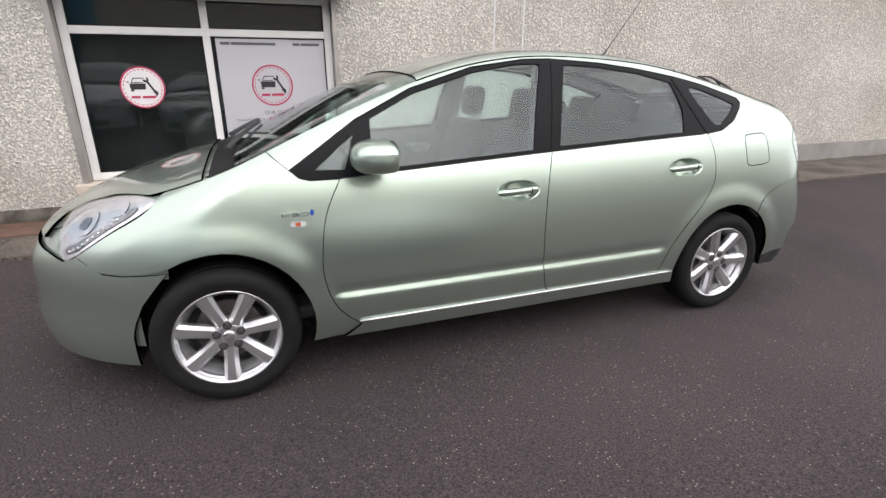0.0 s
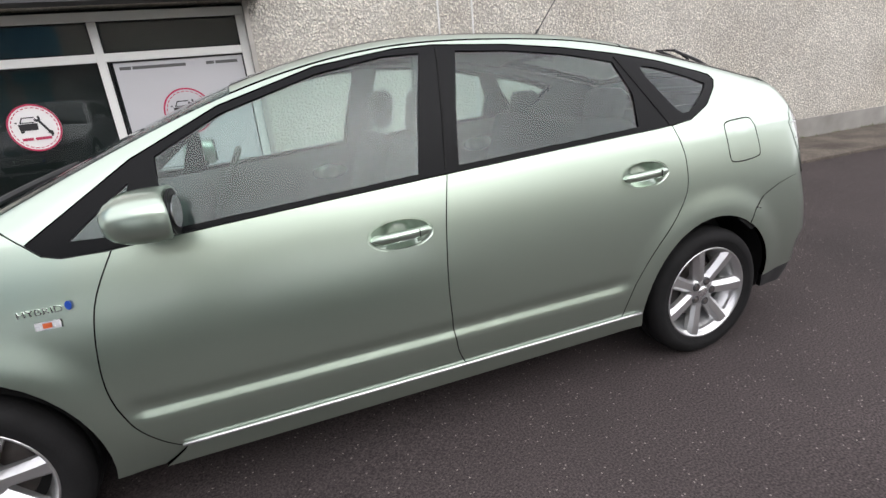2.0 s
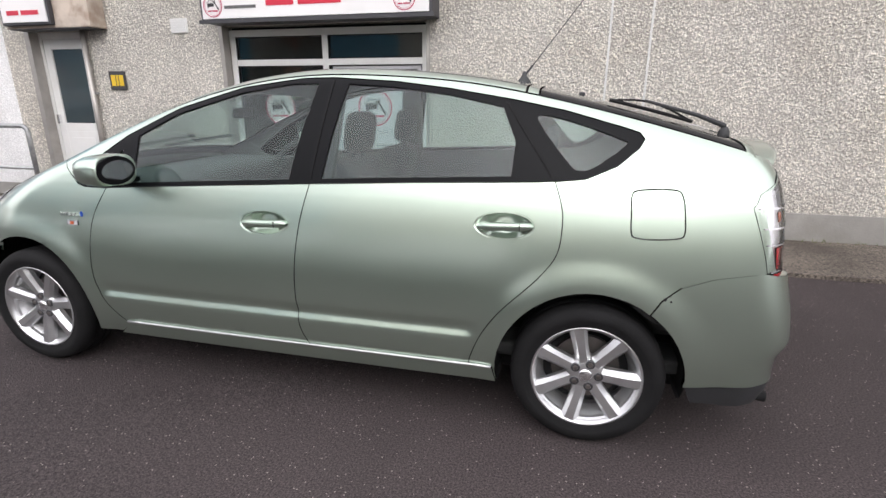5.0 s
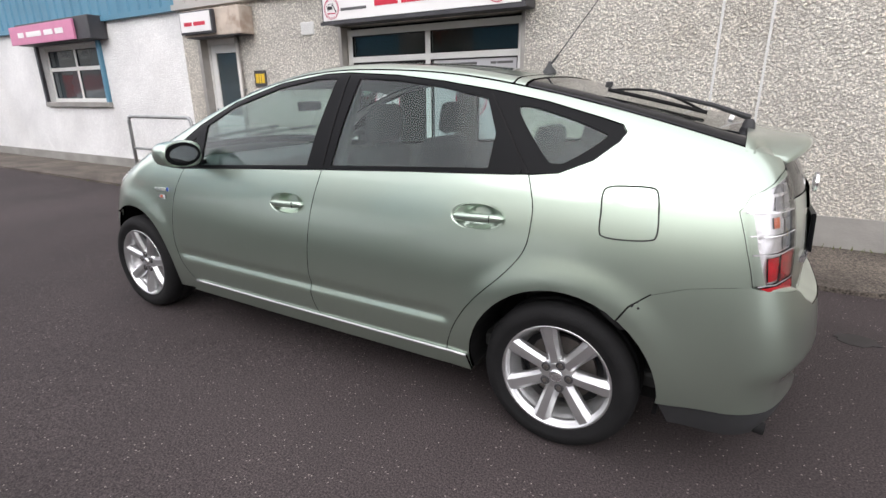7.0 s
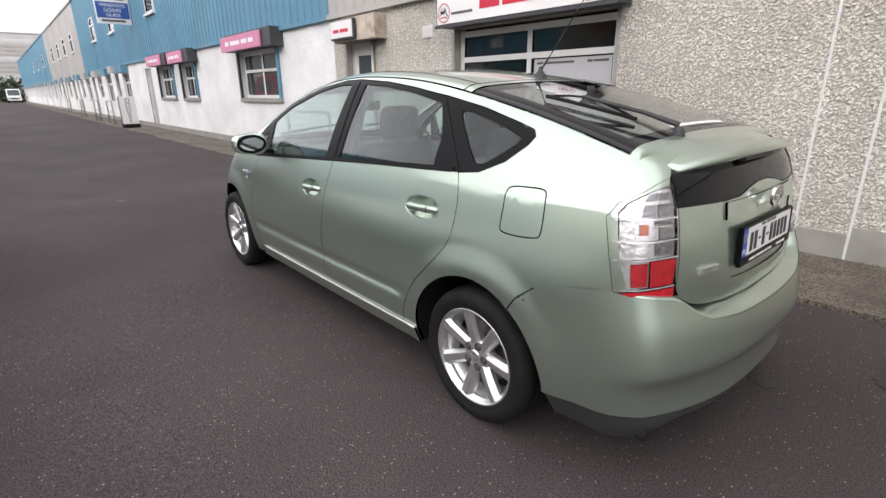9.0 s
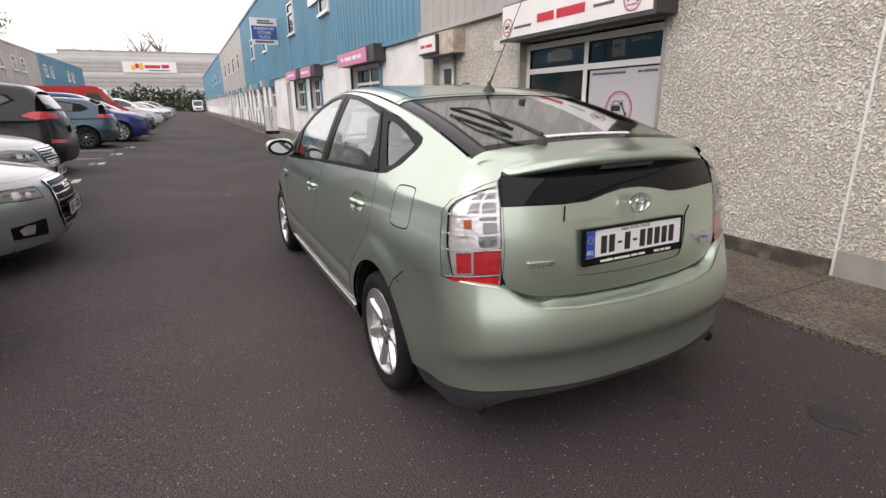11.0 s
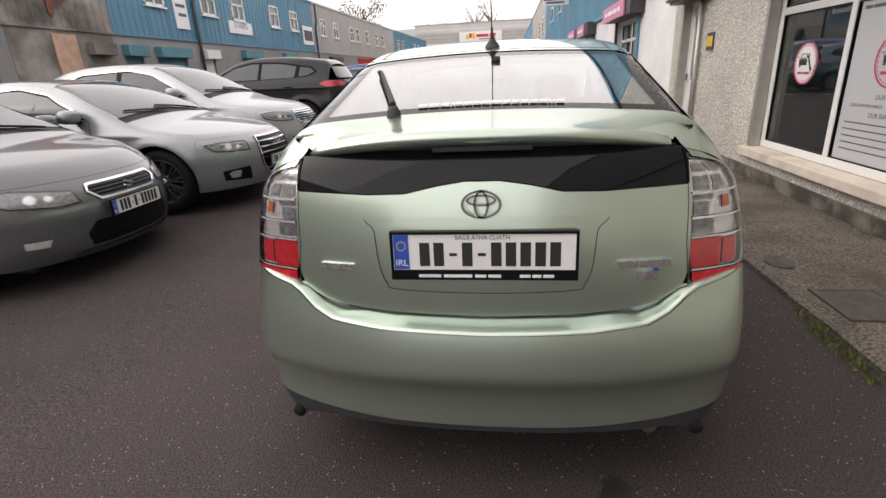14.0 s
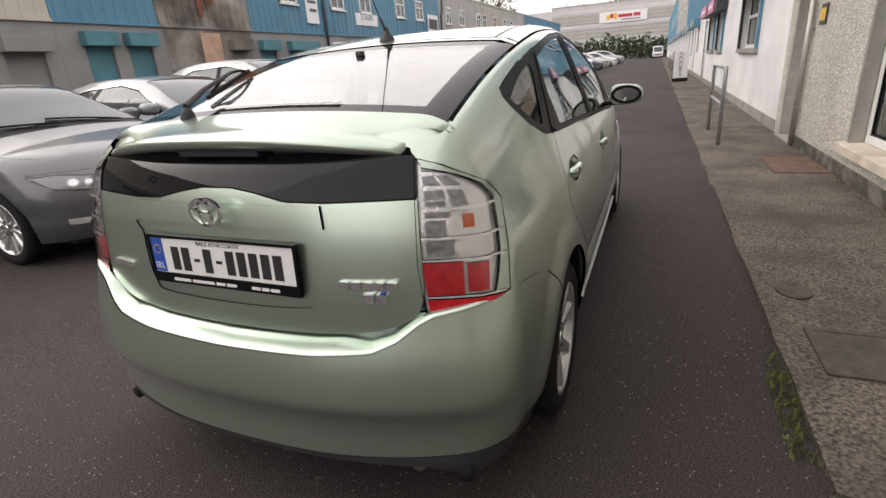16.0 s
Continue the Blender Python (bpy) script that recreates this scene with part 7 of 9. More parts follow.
# ---- parked cars ----
def car_form(s):
    """The skin of a parked car from its side line, sections and plan."""
    hood, cabin = spline(s["hood"]), spline(s["cabin"])
    boot = spline(s["boot"]) if "boot" in s else None
    low, rear, nose = spline(s["low"]), spline(s["rear"]), spline(s["nose"])
    x0, x1 = s["nose_x"], s["tail_x"]
    taper = spline([(x0 - 0.2, 0.84), (x0 + 0.25, 0.93), (x0 + 0.7, 0.98), (x0 + 1.5, 1.0), (x1 - 1.4, 1.0), (x1 - 0.6, 0.975), (x1 - 0.2, 0.94), (x1 + 0.2, 0.89)])
    belt = s["belt"]
    def top(x):
        x = np.asarray(x, float)
        c = np.where(x < s["cabin"][0][0] - 0.4, -1.0, cabin(x))
        t = smax(np.where(x < s["hood_end"] + 0.6, hood(x), -1.0), c, 0.10)
        if boot is not None:
            t = smax(t, np.where(x > s["boot"][0][0] - 0.3, boot(x), -1.0), 0.10)
        return t
    def form(x, y, z):
        yy = np.abs(y)
        t = top(x)
        slope = np.clip((top(x + 0.01) - top(x - 0.01)) / 0.02, -3, 3)
        ft = (z - t + 0.035 * (yy / 0.65) ** 2) / np.sqrt(1 + slope**2)
        w = low(z) * taper(x)
        w = w - 0.30 * np.maximum(z - belt, 0) * step01((x - (x1 - 1.4)) / 1.3)
        for cx in (-s["wb"], 0.0):
            d = np.hypot(x - cx, z - s["r"]) - (s["r"] + 0.055)
            w = w + 0.018 * np.exp(-((d / 0.06) ** 2))
        w = w + 0.010 * np.exp(-(((z - (belt - 0.13)) / 0.03) ** 2)) - 0.012 * np.exp(-(((z - 0.42) / 0.07) ** 2))
        fs = (yy - w) * 0.95
        fr = x - rear(z) + s.get("tail_round", 0.16) * (yy / 0.8) ** 2.6
        ff = nose(z) + s.get("nose_round", 0.34) * (yy / 0.8) ** 2.4 - x
        return smax(smax(smax(ft, fs, 0.08), fr, 0.12), ff, 0.12)
    form.top = top
    return form


def parked_car(s, m, paint, label, near=True, group="parked cars", name="parked_car"):
    car = thing(name, label, "car", group, m)
    f = car_form(s)
    st = 0.05 if near else 0.12
    r, wb, x0, x1 = s["r"], s["wb"], s["nose_x"], s["tail_x"]
    xa, xb, zh, zt = s["side_from"], s["side_to"], s["zh"], s["zt"]
    skin = [paint, M["lining"]]
    def ze(x):
        return float(f.top(x)) - 0.055
    def ye(x):
        return float(np.abs(cast(f, "side", [(x, ze(x))])[0, 1]))
    arch_f = arch(-wb, r, r + 0.05, 0.20, 18)
    arch_r = arch(0.0, r, r + 0.05, 0.20, 18)
    edge = [(x, ze(x)) for x in np.linspace(xb, xa, 44)]
    dlo, panes = s["dlo"], s["panes"]
    for sd in (-1.0, 1.0):
        outline = [(xa, 0.20)] + arch_f + arch_r + [(xb, 0.22)] + edge
        side = panel("body_side", f, "side", outline, skin, car, holes=[dlo], side=sd, su=st, sv=st * 0.7, gap=0.0)
        sr = panel("window_surround", f, "side", dlo, M["trim_black"], car, holes=panes, side=sd, off=-0.003, gap=0.0, su=0.1, sv=0.1)
        for p in panes:
            panel("side_window", f, "side", p, M["dark_glass"], car, side=sd, off=-0.006, gap=-0.003, th=0.004, su=0.12, sv=0.12)
        if near:
            if s.get("bright"):
                panel("bright_trim", f, "side", dlo, M["chrome"], car, holes=[shrunk(dlo, 0.014)], side=sd, off=0.004, gap=0.0, th=0.006, su=0.1, sv=0.1)
            for line in s.get("shuts", ()):
                a = curved(line, 4, False)
                panel("shut_line", f, "side", a + [(u + 0.006, v) for u, v in a[::-1]], M["rubber"], car, side=sd, off=0.0012, gap=0.0, th=0.002, su=0.2, sv=0.1)
            for hx, hz in s.get("handles", ()):
                y = float(np.abs(cast(f, "side", [(hx, hz)])[0, 1])) * sd
                part("door_handle", boxed(hx - 0.10, hx + 0.10, min(y, y + sd * 0.03), max(y, y + sd * 0.03), hz - 0.014, hz + 0.014, bevel=0.01), paint, car)
        mx, mz = s["mirror"]
        ym = float(np.abs(cast(f, "side", [(mx, mz - 0.06)])[0, 1]))
        bm = bmesh.new()
        bmesh.ops.create_uvsphere(bm, u_segments=16, v_segments=10, radius=1)
        for v in bm.verts:
            k = (abs(v.co.x) ** 3 + abs(v.co.y) ** 3 + abs(v.co.z) ** 3) ** (-1 / 3)
            c = v.co * k
            v.co = (mx + 0.09 * min(c.x, 0.4), sd * (ym + 0.10 + 0.11 * c.y), mz + 0.068 * c.z)
        mi = part("door_mirror", bm, paint, car, smooth=True)
        part("mirror_stalk", boxed(mx - 0.05, mx + 0.02, min(sd * (ym - 0.03), sd * (ym + 0.06)), max(sd * (ym - 0.03), sd * (ym + 0.06)), mz - 0.075, mz - 0.045), M["trim_black"], mi)
        mats = (M["alloy_dark"] if s.get("dark_wheels") else M["alloy"], M["rubber"])
        for wx in (-wb, 0.0):
            alloy_wheel(car, wx, sd * s["track"], r, r, sd, spokes=s.get("spokes", 10), rim_r=r * s.get("rim", 0.70), width=0.21, mats=mats, nuts=5 if near else 0, twin=s.get("twin", False), spin=0.2)
            ln = bmesh.new()
            a0, b0 = [], []
            for t in np.linspace(-0.1, math.pi + 0.1, 16):
                c = (wx - (r + 0.055) * math.cos(t), r + (r + 0.055) * math.sin(t))
                a0.append(ln.verts.new((c[0], sd * (s["track"] + 0.08), c[1])))
                b0.append(ln.verts.new((c[0], sd * (s["track"] - 0.2), c[1])))
            for i in range(15):
                ln.faces.new((a0[i], a0[i + 1], b0[i + 1], b0[i]))
            ln.faces.new(b0)
            part("wheel_liner", ln, M["rubber"], car)
    # nose and tail, wrapped round the corners
    cf, cr = x0 + 1.0, x1 - 1.0
    def ang(c, x, z):
        return math.atan2(float(np.abs(cast(f, "side", [(x, z)])[0, 1])), x - c)
    def wrap(c, x, z_low, z_top, turn_from):
        z = np.linspace(z_low, z_top, 8)
        a = [(ang(c, x, q), q) for q in z]
        if turn_from > 0:
            b = [(2 * math.pi - q[0], q[1]) for q in a]
        else:
            b = [(-q[0], q[1]) for q in a]
        return a, b
    a, b = wrap(cf, xa + 0.001, 0.20, zh, 1)
    panel("front_bumper", f, "cyl", resampled(a + b[::-1], 0.08), skin, car, centre=cf, su=st, sv=st * 0.7, gap=0.0)
    a2, b2 = wrap(cr, xb - 0.001, 0.22, zt, -1)
    panel("rear_bumper", f, "cyl", resampled(a2 + b2[::-1], 0.08), skin, car, centre=cr, su=st, sv=st * 0.7, gap=0.0)
    front_line = cast(f, "cyl", [(t, zh) for t in np.linspace(a[-1][0], b[-1][0], 40)], centre=cf)[:, :2].tolist()
    he = s["hood_end"]
    xs = np.linspace(xa + 0.005, he, 10)
    hood = [tuple(p) for p in front_line] + [(x, -ye(x)) for x in xs] + [(x, ye(x)) for x in xs[::-1]]
    hood = [p for i, p in enumerate(hood) if i == 0 or math.hypot(p[0] - hood[i - 1][0], p[1] - hood[i - 1][1]) > 1e-3]
    panel("bonnet", f, "top", hood, skin, car, su=st, sv=st, gap=0.002)
    def strip(u, v, inset=0.004, n=14):
        q = np.linspace(u, v, n)
        e = [(x, -(ye(x) - inset)) for x in q]
        return e + [(x, -y) for x, y in e[::-1]]
    panel("scuttle", f, "top", strip(he, he + 0.10, 0.0, 4), M["trim_black"], car, off=-0.006, su=0.15, sv=0.15, gap=0.0)
    panel("windscreen", f, "top", strip(he + 0.10, s["screen_end"], 0.02), M["dark_glass"], car, off=-0.002, su=st * 1.5, sv=st * 1.5, gap=0.0)
    for sd in (-1.0, 1.0):
        q = np.linspace(he + 0.10, s["screen_end"], 10)
        panel("screen_pillar", f, "top", [(x, ye(x)) for x in q] + [(x, ye(x) - 0.022) for x in q[::-1]], skin, car, side=sd, su=0.1, sv=0.1, gap=0.0)
    panel("roof", f, "top", strip(s["screen_end"], s["roof_end"], 0.0), skin, car, su=st * 1.5, sv=st * 1.5, gap=0.001)
    panel("rear_window", f, "top", strip(s["roof_end"], s["glass_end"], 0.03), M["dark_glass"], car, off=-0.001, su=st * 1.5, sv=st * 1.5, gap=0.0)
    for sd in (-1.0, 1.0):
        q = np.linspace(s["roof_end"], s["glass_end"], 8)
        panel("rear_pillar", f, "top", [(x, ye(x)) for x in q] + [(x, ye(x) - 0.032) for x in q[::-1]], skin, car, side=sd, su=0.1, sv=0.1, gap=0.0)
    tail_line = cast(f, "cyl", [(t, zt) for t in np.linspace(a2[-1][0], b2[-1][0], 40)], centre=cr)[:, :2].tolist()
    xs = np.linspace(s["glass_end"], xb - 0.005, 6)
    if xb - 0.01 > s["glass_end"]:
        lid = [tuple(p) for p in tail_line] + [(x, -ye(x)) for x in xs[::-1]] + [(x, ye(x)) for x in xs]
        lid = [p for i, p in enumerate(lid) if i == 0 or math.hypot(p[0] - lid[i - 1][0], p[1] - lid[i - 1][1]) > 1e-3]
        panel("boot_lid", f, "top", lid, skin, car, su=st, sv=st, gap=0.001)
    part("floor_pan", boxed(x0 + 0.3, x1 - 0.25, -0.70, 0.70, 0.17, 0.24), M["rubber"], car)
    # lamps, grilles and trim laid on the nose and tail
    for key, nm, c in (("front", "", cf), ("tail", "", cr)):
        for item in s.get(key, ()):
            nm, mat_, pts, off, both = item
            for sd in ((-1.0, 1.0) if both else (1.0,)):
                pl = [(math.atan2(y, x - c), z) for x, y, z in pts]
                if not both:
                    pl = [(t, z) for t, z in pl] + [((2 * math.pi if key == "front" else 0) - t, z) for t, z in pl[::-1]]
                pl = resampled(pl, 0.06)
                o = panel(nm, f, "cyl", pl, M[mat_], car, side=sd, centre=c, off=off, gap=0.0, th=0.012 + max(off, 0), su=0.06, sv=0.04)
                if nm == "head_lamp":
                    panel("lamp_bezel", f, "cyl", [tuple(q) for q in shrunk(pl, 0.012)], M["led_grey"], o, side=sd, centre=c, off=off + 0.0015, gap=0.0, th=0.003, su=0.08, sv=0.06)
                    ca, cz = np.mean([q[0] for q in pl]), np.mean([q[1] for q in pl])
                    for da, dz, rr in ((0.0, -0.004, 0.036), (0.10, -0.012, 0.028)):
                        panel("lamp_bowl", f, "cyl", disc_outline(ca + da, cz + dz, rr, 14, rr * 0.8), M["reflector"], o, side=sd, centre=c, off=off + 0.003, gap=0.0, th=0.003, su=0.08, sv=0.06)
                    panel("lamp_lens", f, "cyl", pl, M["lens_clear"], o, side=sd, centre=c, off=off + 0.006, gap=-0.001, th=0.002, su=0.08, sv=0.06)
                if nm == "grille":
                    panel("grille_rim", f, "cyl", pl, M["chrome"], o, holes=[shrunk(pl, 0.016)], side=sd, centre=c, off=off + 0.008, gap=0.0, th=0.012, su=0.08, sv=0.06)
                    lo_z, hi_z = min(p[1] for p in pl), max(p[1] for p in pl)
                    for k in range(s.get("bars", 4)):
                        zz = lo_z + (hi_z - lo_z) * (k + 1) / (s.get("bars", 4) + 1)
                        ts = [p[0] for p in pl if abs(p[1] - zz) < 0.035] or [math.pi - 0.3, math.pi + 0.3]
                        t0, t1 = min(ts) + 0.03, max(ts) - 0.03
                        panel("grille_bar", f, "cyl", resampled([(t0, zz - 0.006), (t1, zz - 0.006), (t1, zz + 0.006), (t0, zz + 0.006)], 0.08), M[s.get("bar_mat", "disc")], o, side=sd, centre=c, off=off + 0.006, gap=0.0, th=0.006, su=0.1, sv=0.1)
    if near:
        for key, c, sg in (("front_plate", cf, -1), ("rear_plate", cr, 1)):
            if key in s:
                z = s[key]
                x = float(cast(f, "cyl", [(math.pi if sg < 0 else 0.0, z)], centre=c)[0, 0])
                mm = Matrix(((0, 0, sg, x + sg * 0.022), (sg, 0, 0, 0), (0, 1, 0, z), (0, 0, 0, 1)))
                number_plate(car, mm, "141-D-40448" if sg < 0 else "12-D-4044", False)
        if "emblem" in s:
            kind, z = s["emblem"]
            sg = -1 if kind != "rear_oval" else 1
            x = float(cast(f, "cyl", [(math.pi if sg < 0 else 0.0, z)], centre=cf if sg < 0 else cr)[0, 0]) + sg * 0.016
            if kind == "rings":
                for k in range(4):
                    part("emblem_ring", ring_mesh(-0.075 + 0.05 * k, z, 0.024, 0.034, 0.008, x - 0.004, "yz", 24), M["chrome"], car)
            elif kind == "ring":
                part("emblem_ring", ring_mesh(0, z, 0.045, 0.055, 0.008, x - 0.004, "yz", 28), M["chrome"], car)
                for q in ([(-0.035, z + 0.03), (-0.022, z + 0.03), (0.004, z - 0.035), (-0.006, z - 0.035)], [(0.035, z + 0.03), (0.022, z + 0.03), (-0.004, z - 0.035), (0.006, z - 0.035)]):
                    part("emblem_stroke", extruded(q, 0.006, "yz", x - 0.003), M["chrome"], car)
            elif kind == "slant":
                for q in ([(-0.055, z + 0.012), (0.045, z + 0.042), (0.045, z + 0.020), (-0.035, z - 0.004)], [(0.055, z - 0.012), (-0.045, z - 0.042), (-0.045, z - 0.020), (0.035, z + 0.004)]):
                    part("emblem_stroke", extruded(q, 0.010, "yz", x - 0.005), M["chrome"], car)
            else:
                part("emblem_ring", ring_mesh(0, z, 0.036, 0.050, 0.008, x - 0.004, "yz", 24), M["chrome"], car)
        for y0, y1 in s.get("wipers", ()):
            pts = [(he + 0.06 + 0.10 * t, y0 + (y1 - y0) * t, float(cast(f, "top", [(he + 0.06 + 0.10 * t, y0 + (y1 - y0) * t)])[0, 2]) + 0.012) for t in np.linspace(0, 1, 7)]
            part("front_wiper", tube(bmesh.new(), pts, 0.010, 6), M["rubber"], car)
    return car


def low_section(w, belt, top_w, roof):
    return [(0.08, w - 0.10), (0.22, w - 0.05), (0.36, w - 0.018), (0.52, w), (0.66, w), (0.80, w - 0.018), (belt - 0.05, w - 0.05), (belt + 0.03, w - 0.085), (belt + 0.2, w - 0.165), (roof - 0.12, top_w + 0.03), (roof, top_w - 0.03), (roof + 0.15, top_w - 0.12)]


COMPACT = dict(wb=2.63, r=0.315, track=0.78, nose_x=-3.50, tail_x=0.77, belt=0.98,
    hood=[(-3.70, 0.60), (-3.48, 0.74), (-3.2, 0.845), (-2.8, 0.93), (-2.4, 0.985), (-2.0, 1.02)], hood_end=-2.42,
    cabin=[(-2.62, 0.90), (-2.35, 1.05), (-2.0, 1.21), (-1.6, 1.385), (-1.2, 1.452), (-0.7, 1.462), (-0.2, 1.43), (0.2, 1.36), (0.5, 1.16), (0.7, 0.92)],
    low=low_section(0.905, 0.98, 0.60, 1.46), rear=[(0.15, 0.66), (0.4, 0.76), (0.6, 0.77), (0.85, 0.73), (1.0, 0.67), (1.2, 0.55)], nose=[(0.12, -3.38), (0.25, -3.47), (0.45, -3.50), (0.6, -3.48), (0.72, -3.40), (0.9, -3.2)],
    side_from=-3.02, side_to=0.40, zh=0.735, zt=0.98, screen_end=-1.50, roof_end=0.15, glass_end=0.39, mirror=(-1.98, 1.05), shuts=([(-2.02, 0.96), (-2.10, 0.6), (-2.0, 0.26)], [(-1.0, 0.98), (-1.03, 0.6), (-0.98, 0.26)], [(-0.25, 1.0), (-0.28, 0.75), (-0.42, 0.50)]), handles=((-1.2, 0.86), (-0.42, 0.88)),
    dlo=resampled([(-2.12, 0.995), (-1.0, 1.01), (0.0, 1.05), (0.18, 1.13), (0.0, 1.25), (-0.5, 1.345), (-1.2, 1.365), (-1.6, 1.29), (-1.9, 1.145)], 0.08),
    panes=[resampled([(-1.98, 1.02), (-1.05, 1.03), (-1.03, 1.335), (-1.22, 1.335), (-1.6, 1.262), (-1.86, 1.135)], 0.1), resampled([(-0.97, 1.03), (-0.22, 1.055), (-0.20, 1.27), (-0.5, 1.315), (-0.96, 1.335)], 0.1)],
    front=[("head_lamp", "lamp_dark", [(-3.39, 0.38, 0.585), (-3.34, 0.50, 0.575), (-3.18, 0.72, 0.61), (-3.02, 0.82, 0.725), (-3.20, 0.70, 0.725), (-3.36, 0.40, 0.675)], 0.004, True), ("grille", "trim_black", [(-3.5, 0.28, 0.575), (-3.47, 0.36, 0.64), (-3.47, 0.34, 0.69), (-3.46, 0.0, 0.70), (-3.5, 0.0, 0.565)][:3] + [(-3.47, 0.30, 0.695)], 0.005, False), ("lower_intake", "trim_black", [(-3.48, 0.42, 0.27), (-3.46, 0.44, 0.36), (-3.48, 0.36, 0.44)], 0.004, False), ("fog_lamp", "reflector", [(-3.30, 0.62, 0.33), (-3.22, 0.72, 0.34), (-3.22, 0.72, 0.385), (-3.32, 0.60, 0.38)], 0.006, True), ("splitter", "plastic", [(-3.40, 0.55, 0.21), (-3.42, 0.50, 0.245)], 0.008, False)],
    front_plate=0.505, emblem=("slant", 0.635), wipers=((-0.55, 0.10), (0.05, 0.60)), spokes=10, twin=False, bar_mat="plastic")

COUPE = dict(COMPACT, wb=2.75, r=0.325, track=0.79, nose_x=-3.62, tail_x=1.0, belt=0.93,
    hood=[(-3.85, 0.55), (-3.60, 0.70), (-3.3, 0.79), (-2.9, 0.865), (-2.45, 0.925), (-2.0, 0.96)], hood_end=-2.42,
    cabin=[(-2.62, 0.84), (-2.35, 1.0), (-2.0, 1.16), (-1.6, 1.30), (-1.2, 1.362), (-0.8, 1.37), (-0.3, 1.33), (0.1, 1.235), (0.5, 1.08), (0.75, 0.96)], boot=[(0.5, 0.97), (0.75, 0.96), (1.0, 0.92), (1.2, 0.84)],
    low=low_section(0.925, 0.93, 0.58, 1.37), rear=[(0.15, 0.90), (0.4, 1.0), (0.6, 1.0), (0.8, 0.98), (0.95, 0.92)], nose=[(0.12, -3.50), (0.25, -3.58), (0.45, -3.62), (0.6, -3.61), (0.72, -3.55), (0.9, -3.3)],
    side_from=-3.15, side_to=0.60, zh=0.735, zt=0.86, screen_end=-1.48, roof_end=-0.25, glass_end=0.52, mirror=(-1.92, 1.0), shuts=([(-2.05, 0.93), (-2.12, 0.6), (-2.0, 0.26)], [(-0.72, 0.96), (-0.74, 0.6), (-0.9, 0.26)]), handles=((-0.95, 0.82),), bright=True,
    dlo=resampled([(-2.05, 0.945), (-1.0, 0.975), (0.05, 1.01), (0.25, 1.05), (0.0, 1.13), (-0.5, 1.245), (-1.1, 1.285), (-1.5, 1.215), (-1.85, 1.075)], 0.08),
    panes=[resampled([(-1.92, 0.968), (-0.80, 0.998), (-0.76, 1.25), (-1.1, 1.26), (-1.5, 1.19), (-1.8, 1.065)], 0.1), resampled([(-0.70, 1.0), (-0.02, 1.028), (0.12, 1.05), (-0.1, 1.125), (-0.5, 1.22), (-0.68, 1.24)], 0.1)],
    front=[("head_lamp", "lamp_dark", [(-3.50, 0.44, 0.585), (-3.40, 0.62, 0.585), (-3.28, 0.74, 0.60), (-3.20, 0.80, 0.675), (-3.34, 0.68, 0.69), (-3.50, 0.46, 0.685)], 0.004, True), ("grille", "trim_black", [(-3.62, 0.25, 0.30), (-3.6, 0.33, 0.42), (-3.6, 0.36, 0.60), (-3.58, 0.33, 0.705)], 0.005, False), ("side_intake", "trim_black", [(-3.50, 0.46, 0.28), (-3.34, 0.72, 0.30), (-3.34, 0.74, 0.40), (-3.50, 0.48, 0.42)], 0.004, True), ("fog_lamp", "chrome", [(-3.43, 0.58, 0.32), (-3.38, 0.66, 0.32), (-3.36, 0.68, 0.37), (-3.40, 0.64, 0.395), (-3.44, 0.57, 0.39)], 0.009, True)],
    front_plate=0.44, emblem=("rings", 0.635), spokes=10, dark_wheels=True, twin=True, bars=6, bar_mat="chrome")

